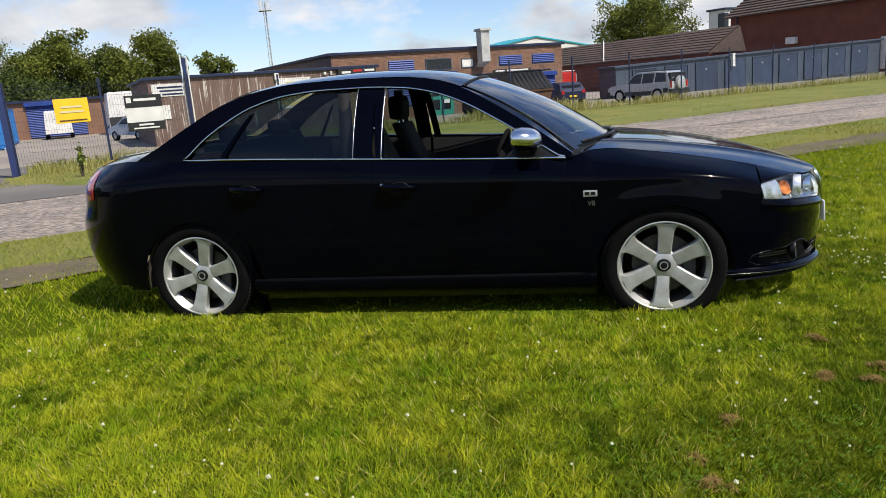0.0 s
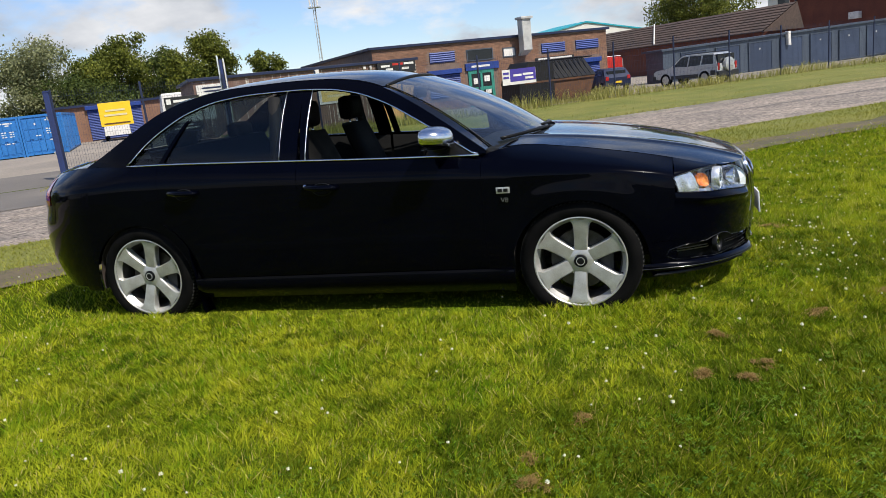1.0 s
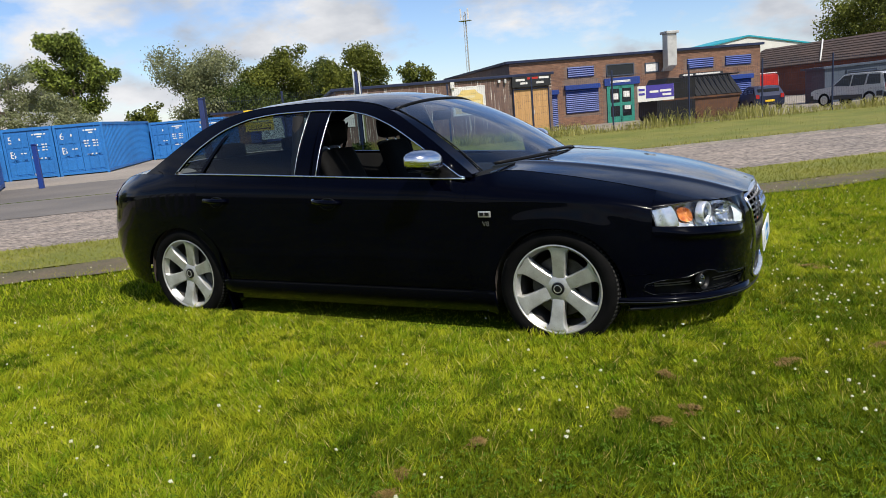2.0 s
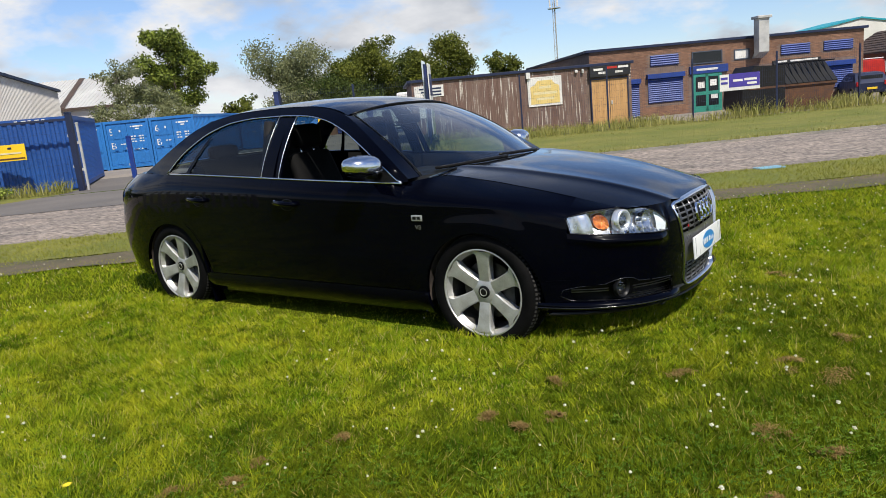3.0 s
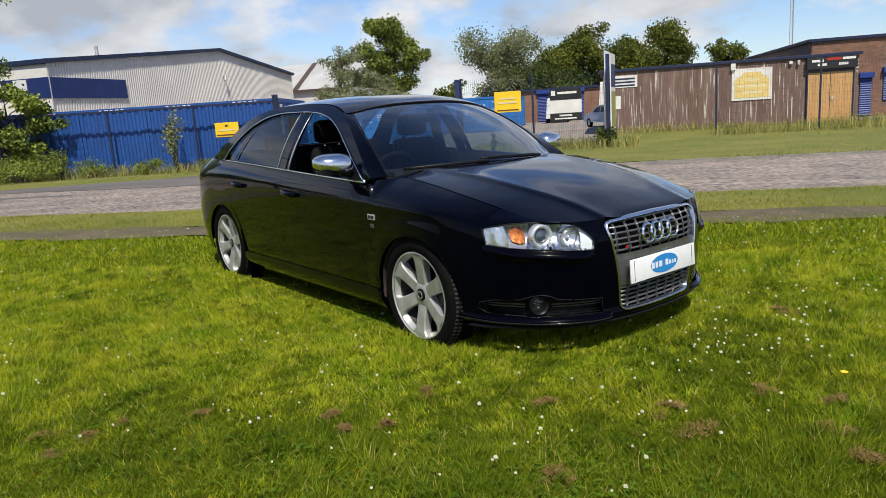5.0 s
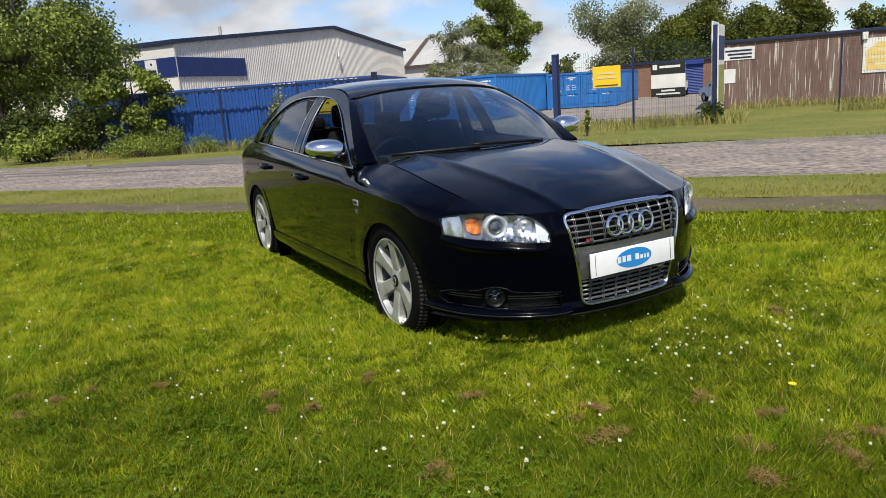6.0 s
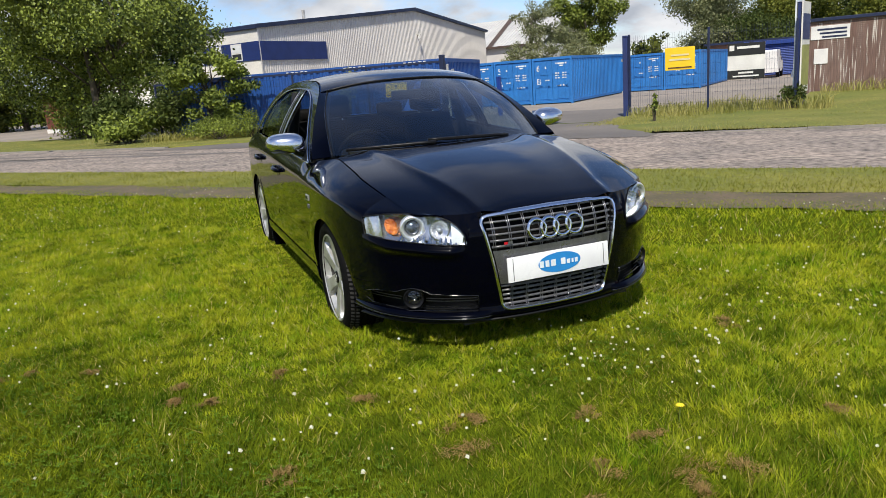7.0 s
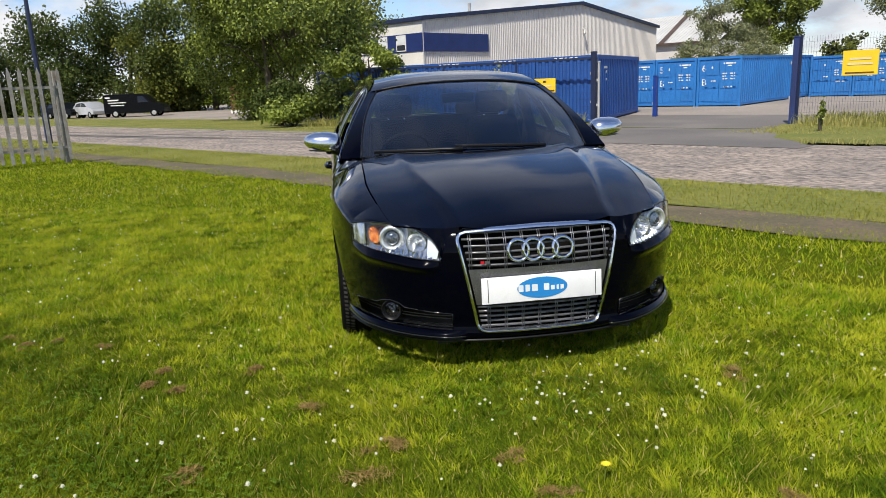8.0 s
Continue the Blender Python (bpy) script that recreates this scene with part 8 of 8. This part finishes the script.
# the rest of the lawn and the verge, thinner with distance
x, y, g = scatter(2300000, -24, 20, -9, 20, 52)
d = line_distance(x, y)
v_ = -SIN * x + COS * y
covered = (y > 0.0) & (d > 0.9) & (d < 4.6) & (y > 0.55 * (x - 3.0)) & ~((x > 5.3) & (y < 0.9 * (x - 5.3) + 2.2)) & (v_ < 7.0)
ahead = (y > 0.4 * (x - 3.0)) | (x < -1.0)
chance = np.clip((4.6 / np.maximum(d, 0.1)) ** 1.3, 0.03, 1.0) * np.where(ahead, 1.0, 0.26) * np.where(d < 0.9, 0.45, 1.0)
keep = (g.uniform(0, 1, len(x)) < chance) & ~covered & (v_ < 9.2) & ~(worn(x, y, v_) & (g.uniform(0, 1, len(x)) > 0.12))
x, y, d, v_ = x[keep], y[keep], d[keep], v_[keep]
n = len(x)
hgt = (0.03 + 0.03 * patchy(x, y, 2.2, 8)) * g.uniform(0.6, 1.35, n) * np.clip(1.0 - 0.5 * (v_ - 5.6), 0.5, 1.0) * (1.0 + 0.6 * (v_ > 7.2))
wid = np.clip(0.0065 * (d / 4.6) ** 0.8, 0.006, 0.02) * g.uniform(0.7, 1.3, n) * np.where(d < 0.9, 1.6, 1.0) * np.where((y > 0.4 * (x - 3.0)) | (x < -1.0), 1.0, 1.9)
lean_ = g.uniform(0.3, 1.3, n)
pos = np.stack([x, y, soil_z(v_)], 1)
lawn = v_ < 7.1
# mower swaths: the shading of blades lying two ways is put into the green
swath = 0.5 + 0.5 * np.sin(5.5 * v_ + 3.5 * patchy(x, y, 0.7, 31) + 1.5 * patchy(x, y, 2.5, 32))
deep = (g.uniform(0, 1, n) < np.clip(0.28 * swath ** 2 * (0.3 + 0.7 * patchy(x, y, 1.2, 33)) + 0.5 * deep_share(x, y), 0, 0.9)) & lawn
for some, mat_, text in ((lawn & ~deep, GRASS, "mown lawn grass away from the car"), (deep, GRASSDEEP, "mown swaths of lawn away from the car, their shading put in as deep green")):
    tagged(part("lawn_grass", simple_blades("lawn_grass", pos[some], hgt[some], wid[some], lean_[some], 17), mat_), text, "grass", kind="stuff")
tagged(part("verge_turf", simple_blades("verge_turf", pos[~lawn], hgt[~lawn], wid[~lawn], lean_[~lawn], 18), VERGEBLADE), "pale yellowish verge grass beside the road", "grass", kind="stuff")

# white clover: leaves in patches and round flower heads
cn = 170000
cx = np.concatenate([rng.uniform(-5, 9, 90000), rng.uniform(0.6, 4.8, 80000)])
cy = np.concatenate([rng.uniform(0.3, 10, 90000), rng.uniform(0.6, 3.6, 80000)])
cd = line_distance(cx, cy)
cv = -SIN * cx + COS * cy
patch_c = patchy(cx, cy, 1.5, 21) * 0.8 + 0.7 * clovery(cx, cy)
ok = (cd > 0.8) & (cd < 6.5) & (cv < 6.3) & (patch_c > 0.57) & (rng.uniform(0, 1, cn) < (patch_c - 0.45) * np.where(np.arange(cn) < 90000, 2.4, 0.45)) & ~((cx > 5.3) & (cy < 0.9 * (cx - 5.3) + 2.2))
cx, cy = cx[ok], cy[ok]
lm = Mesh()
for a, b in zip(cx, cy):
    h = random.uniform(0.016, 0.04)
    r = random.uniform(0.0042, 0.0075)
    for k in range(3):
        t = random.uniform(0, 0.4) + k * 2.094
        e, f = math.cos(t), math.sin(t)
        lm.add([(a, b, h), (a + r * (e - 0.6 * f), b + r * (f + 0.6 * e), h + 0.003), (a + 1.7 * r * e, b + 1.7 * r * f, h + 0.001), (a + r * (e + 0.6 * f), b + r * (f - 0.6 * e), h + 0.003)], [(0, 1, 2, 3)])
CLOVERLEAF = leafy("clover_leaf", (0.05, 0.12, 0.008), (0.17, 0.27, 0.022), scale=2.0, gloss=0.12)
tagged(part("clover_leaves", lm, CLOVERLEAF, fix=False), "dark green clover leaves in patches in the lawn", "clover", kind="stuff")

fn_ = 26000
fx, fy = rng.uniform(-6, 10, fn_), rng.uniform(0.4, 11, fn_)
fd = line_distance(fx, fy)
fv = -SIN * fx + COS * fy
fp = patchy(fx, fy, 1.9, 33)
near_nose = 0.4 * np.exp(-(((fx - 3.3) / 1.2) ** 2 + ((fy - 5.2) / 1.2) ** 2)) + 3.4 * np.exp(-(((fx - 2.5 - 0.15 * (fy - 4.15)) / 0.3) ** 2 + ((fy - 4.15) / 0.42) ** 2)) + 0.5 * np.exp(-(((fx - 0.8) / 0.4) ** 2 + ((fy - 3.05) / 0.3) ** 2)) + 0.45 * np.exp(-(((fx - 2.0) / 0.8) ** 2 + ((fy - 2.7) / 0.5) ** 2)) + 0.5 * np.exp(-(((fx - 1.45) / 0.45) ** 2 + ((fy - 2.35) / 0.3) ** 2)) + 0.5 * np.exp(-(((fx - 5.0) / 2.0) ** 2 + ((fy - 7.0) / 1.3) ** 2))
chance = np.where(fd < 8, np.where(fd < 1.8, 0.014, 0.036) + 0.22 * np.clip(fp - 0.6, 0, 1) + 0.26 * near_nose, 0.012)
ok = (rng.uniform(0, 1, fn_) < chance) & (fd > 0.9) & (fv < 6.35) & ~((fx > 5.3) & (fy < 0.9 * (fx - 5.3) + 2.2))
fm = Mesh()
for a, b in zip(fx[ok], fy[ok]):
    # a head of narrow florets pointing outwards and up
    r = 0.005 + 0.005 * random.random() ** 1.3
    h = random.uniform(0.04, 0.075)
    fm.lathe([(0.001, h - 0.6 * r), (0.66 * r, h - 0.2 * r), (0.62 * r, h + 0.35 * r), (0.001, h + 0.72 * r)], 6, "z", (a, b, 0))
    for k in range(14):
        t, e = 2.4 * k + random.uniform(-0.3, 0.3), lerp(-0.35, 0.95, k / 13)
        c = math.sqrt(1 - e * e)
        w = 0.34 * r
        o = Vector((math.cos(t) * c, math.sin(t) * c, e)) * r * random.uniform(0.85, 1.15)
        sd = Vector((-math.sin(t), math.cos(t), 0)) * w
        base = Vector((a, b, h))
        fm.add([base + o * 0.3, base + o * 0.75 + sd, base + o, base + o * 0.75 - sd], [(0, 1, 2, 3)])
tagged(part("clover_flowers", fm, CLOVER, fix=False), "small round white clover flowers scattered over the lawn", "flower", kind="stuff")

# brown clumps of old mowings
HAY_AT = [(2.81, 3.26), (2.61, 3.37), (2.85, 3.72), (3.17, 3.53), (3.3, 3.33), (2.19, 3.17), (2.5, 2.7), (2.63, 4.9), (3.36, 3.7), (3.44, 3.63), (3.45, 3.84), (3.11, 3.76), (3.4, 4.4), (1.74, 2.65), (1.63, 2.53),
          (1.65, 3.0), (0.77, 2.06), (0.97, 2.29), (0.76, 1.91), (0.59, 1.8), (2.7, 2.57), (1.48, 2.61), (3.01, 2.76), (2.51, 2.23), (0.8, 1.76)]
for i, (a, b) in enumerate(HAY_AT):
    g = np.random.default_rng(100 + i)
    k = 330
    rr = g.uniform(0.02, 0.034) * (1.5 if i == 0 else 0.62 if i > 12 else 1.0)
    lobe = g.choice(g.normal(0, rr, (5, 2)) * (1.15, 0.8), k)
    px = lobe[:, 0] + g.normal(0, rr * 0.55, k)
    py = lobe[:, 1] + g.normal(0, rr * 0.45, k)
    hz = 0.016 * np.exp(-(px ** 2 + py ** 2) / (2 * rr * rr)) + 0.014
    me = blades("dead_grass_clump", np.stack([px, py, hz * g.uniform(0.7, 1.05, k)], 1), g.uniform(0.005, 0.011, k), g.uniform(0.0022, 0.004, k), g.uniform(2.2, 3.9, k), 200 + i)
    tagged(part("dead_grass_clump", me, HAY, at=pose(a, b, 0, 0, 0, float(g.uniform(0, 180)))), "brown dried clump of old mowings on the lawn", "clippings", "clumps of mowings")

for i, (a, b) in enumerate(((3.1, 3.95), (0.23, 1.68))):
    fl = thing("dandelion", "small yellow dandelion flower in the grass", "flower", pose(a, b, 0), group="dandelions")
    m = Mesh()
    m.tube([(0, 0, 0), (0.004, 0, 0.03), (0.003, 0.003, 0.062)], 0.0022, 6)
    part("stalk", m, LEAF_BRIGHT, fl)
    m = Mesh()
    for k in range(16):
        t = 2 * math.pi * k / 16
        c, s2 = math.cos(t), math.sin(t)
        m.add([(0.003, 0.003, 0.062), (0.003 + 0.012 * c - 0.003 * s2, 0.003 + 0.012 * s2 + 0.003 * c, 0.068), (0.003 + 0.018 * c, 0.003 + 0.018 * s2, 0.066), (0.003 + 0.012 * c + 0.003 * s2, 0.003 + 0.012 * s2 - 0.003 * c, 0.068)], [(0, 1, 2, 3)])
    part("petals", m, DANDY, fl, fix=False)

# long dry grass along fences and walls
tx, tv, th = [], [], []
for (u0, u1, v0, v1, cnt, h) in ((7.5, 60, 26.9, 28.6, 7500, 0.52), (3.7, 60, 24.2, 27.4, 9000, 0.06), (4.0, 15, 31.8, 33.2, 1500, 0.4), (1.6, 4.6, 23.0, 25.0, 700, 0.4), (-1.1, 3.6, 24.5, 27.4, 1500, 0.4), (-1.7, 1.3, 19.2, 22.6, 1500, 0.07), (-1.2, 2.0, 22.6, 24.4, 900, 0.45),
                                  (1.4, 60, 16.05, 24.0, 16000, 0.055), (1.0, 30, 15.98, 16.3, 2600, 0.11), (-40, -20.3, 16.3, 26.5, 7000, 0.06), (-20.3, -14.6, 16.3, 19.4, 2600, 0.06), (-14.6, -10.2, 19.3, 21.0, 900, 0.06), (17.5, 24, 29.5, 31, 1500, 0.7), (-60, -36, 16.4, 27, 7000, 0.06)):
    tx.append(rng.uniform(u0, u1, cnt))
    tv.append(rng.uniform(v0, v1, cnt))
    th.append(h * rng.uniform(0.4, 1.3, cnt))
fu = rng.uniform(-20.2, -8.3, 2600)
tx.append(fu)
tv.append(23.3 + (fu + 8.3) * 0.287 - rng.uniform(0.0, 0.9, 2600))
th.append(0.5 * rng.uniform(0.3, 1.2, 2600))
tu, tv, th = np.concatenate(tx), np.concatenate(tv), np.concatenate(th)
th = th * (0.35 + 0.9 * patchy(tu, tv, 1.3, 91))
tz = np.where(tv < 22, -0.45 * (tv - 5) / 17, -0.45) + np.where((tv < 24.4) | ((tu > -1.2) & (tv < 27.5)) | ((tu > 3.6) & (tv < 28.2)) | ((tu > 3.6) & (tu < 15) & (tv < 33.4)), 0.05, 0.0)
pos = np.stack([COS * tu - SIN * tv, SIN * tu + COS * tv, tz - 0.01], 1)
tagged(part("tall_grass", blades("tall_grass", pos, th, np.clip(0.05 * th, 0.012, 0.03), rng.uniform(0.2, 0.8, len(th)), 7), TALLGRASS), "long dry grass and weeds along the fences and verge", "grass", kind="stuff")

# pale blue utility cover lying in the near verge
cov = thing("utility_cover", "pale blue utility cover lying on the road edge", "cover", uv(7.7, 9.05))
m = Mesh()
m.box(-0.19, 0.19, -0.12, 0.12, 0.0, 0.024, 0.01)
part("lid", m, surface("pale_blue_plastic", (0.2, 0.4, 0.5), (0.17, 0.35, 0.45), 4, 0.5), cov)
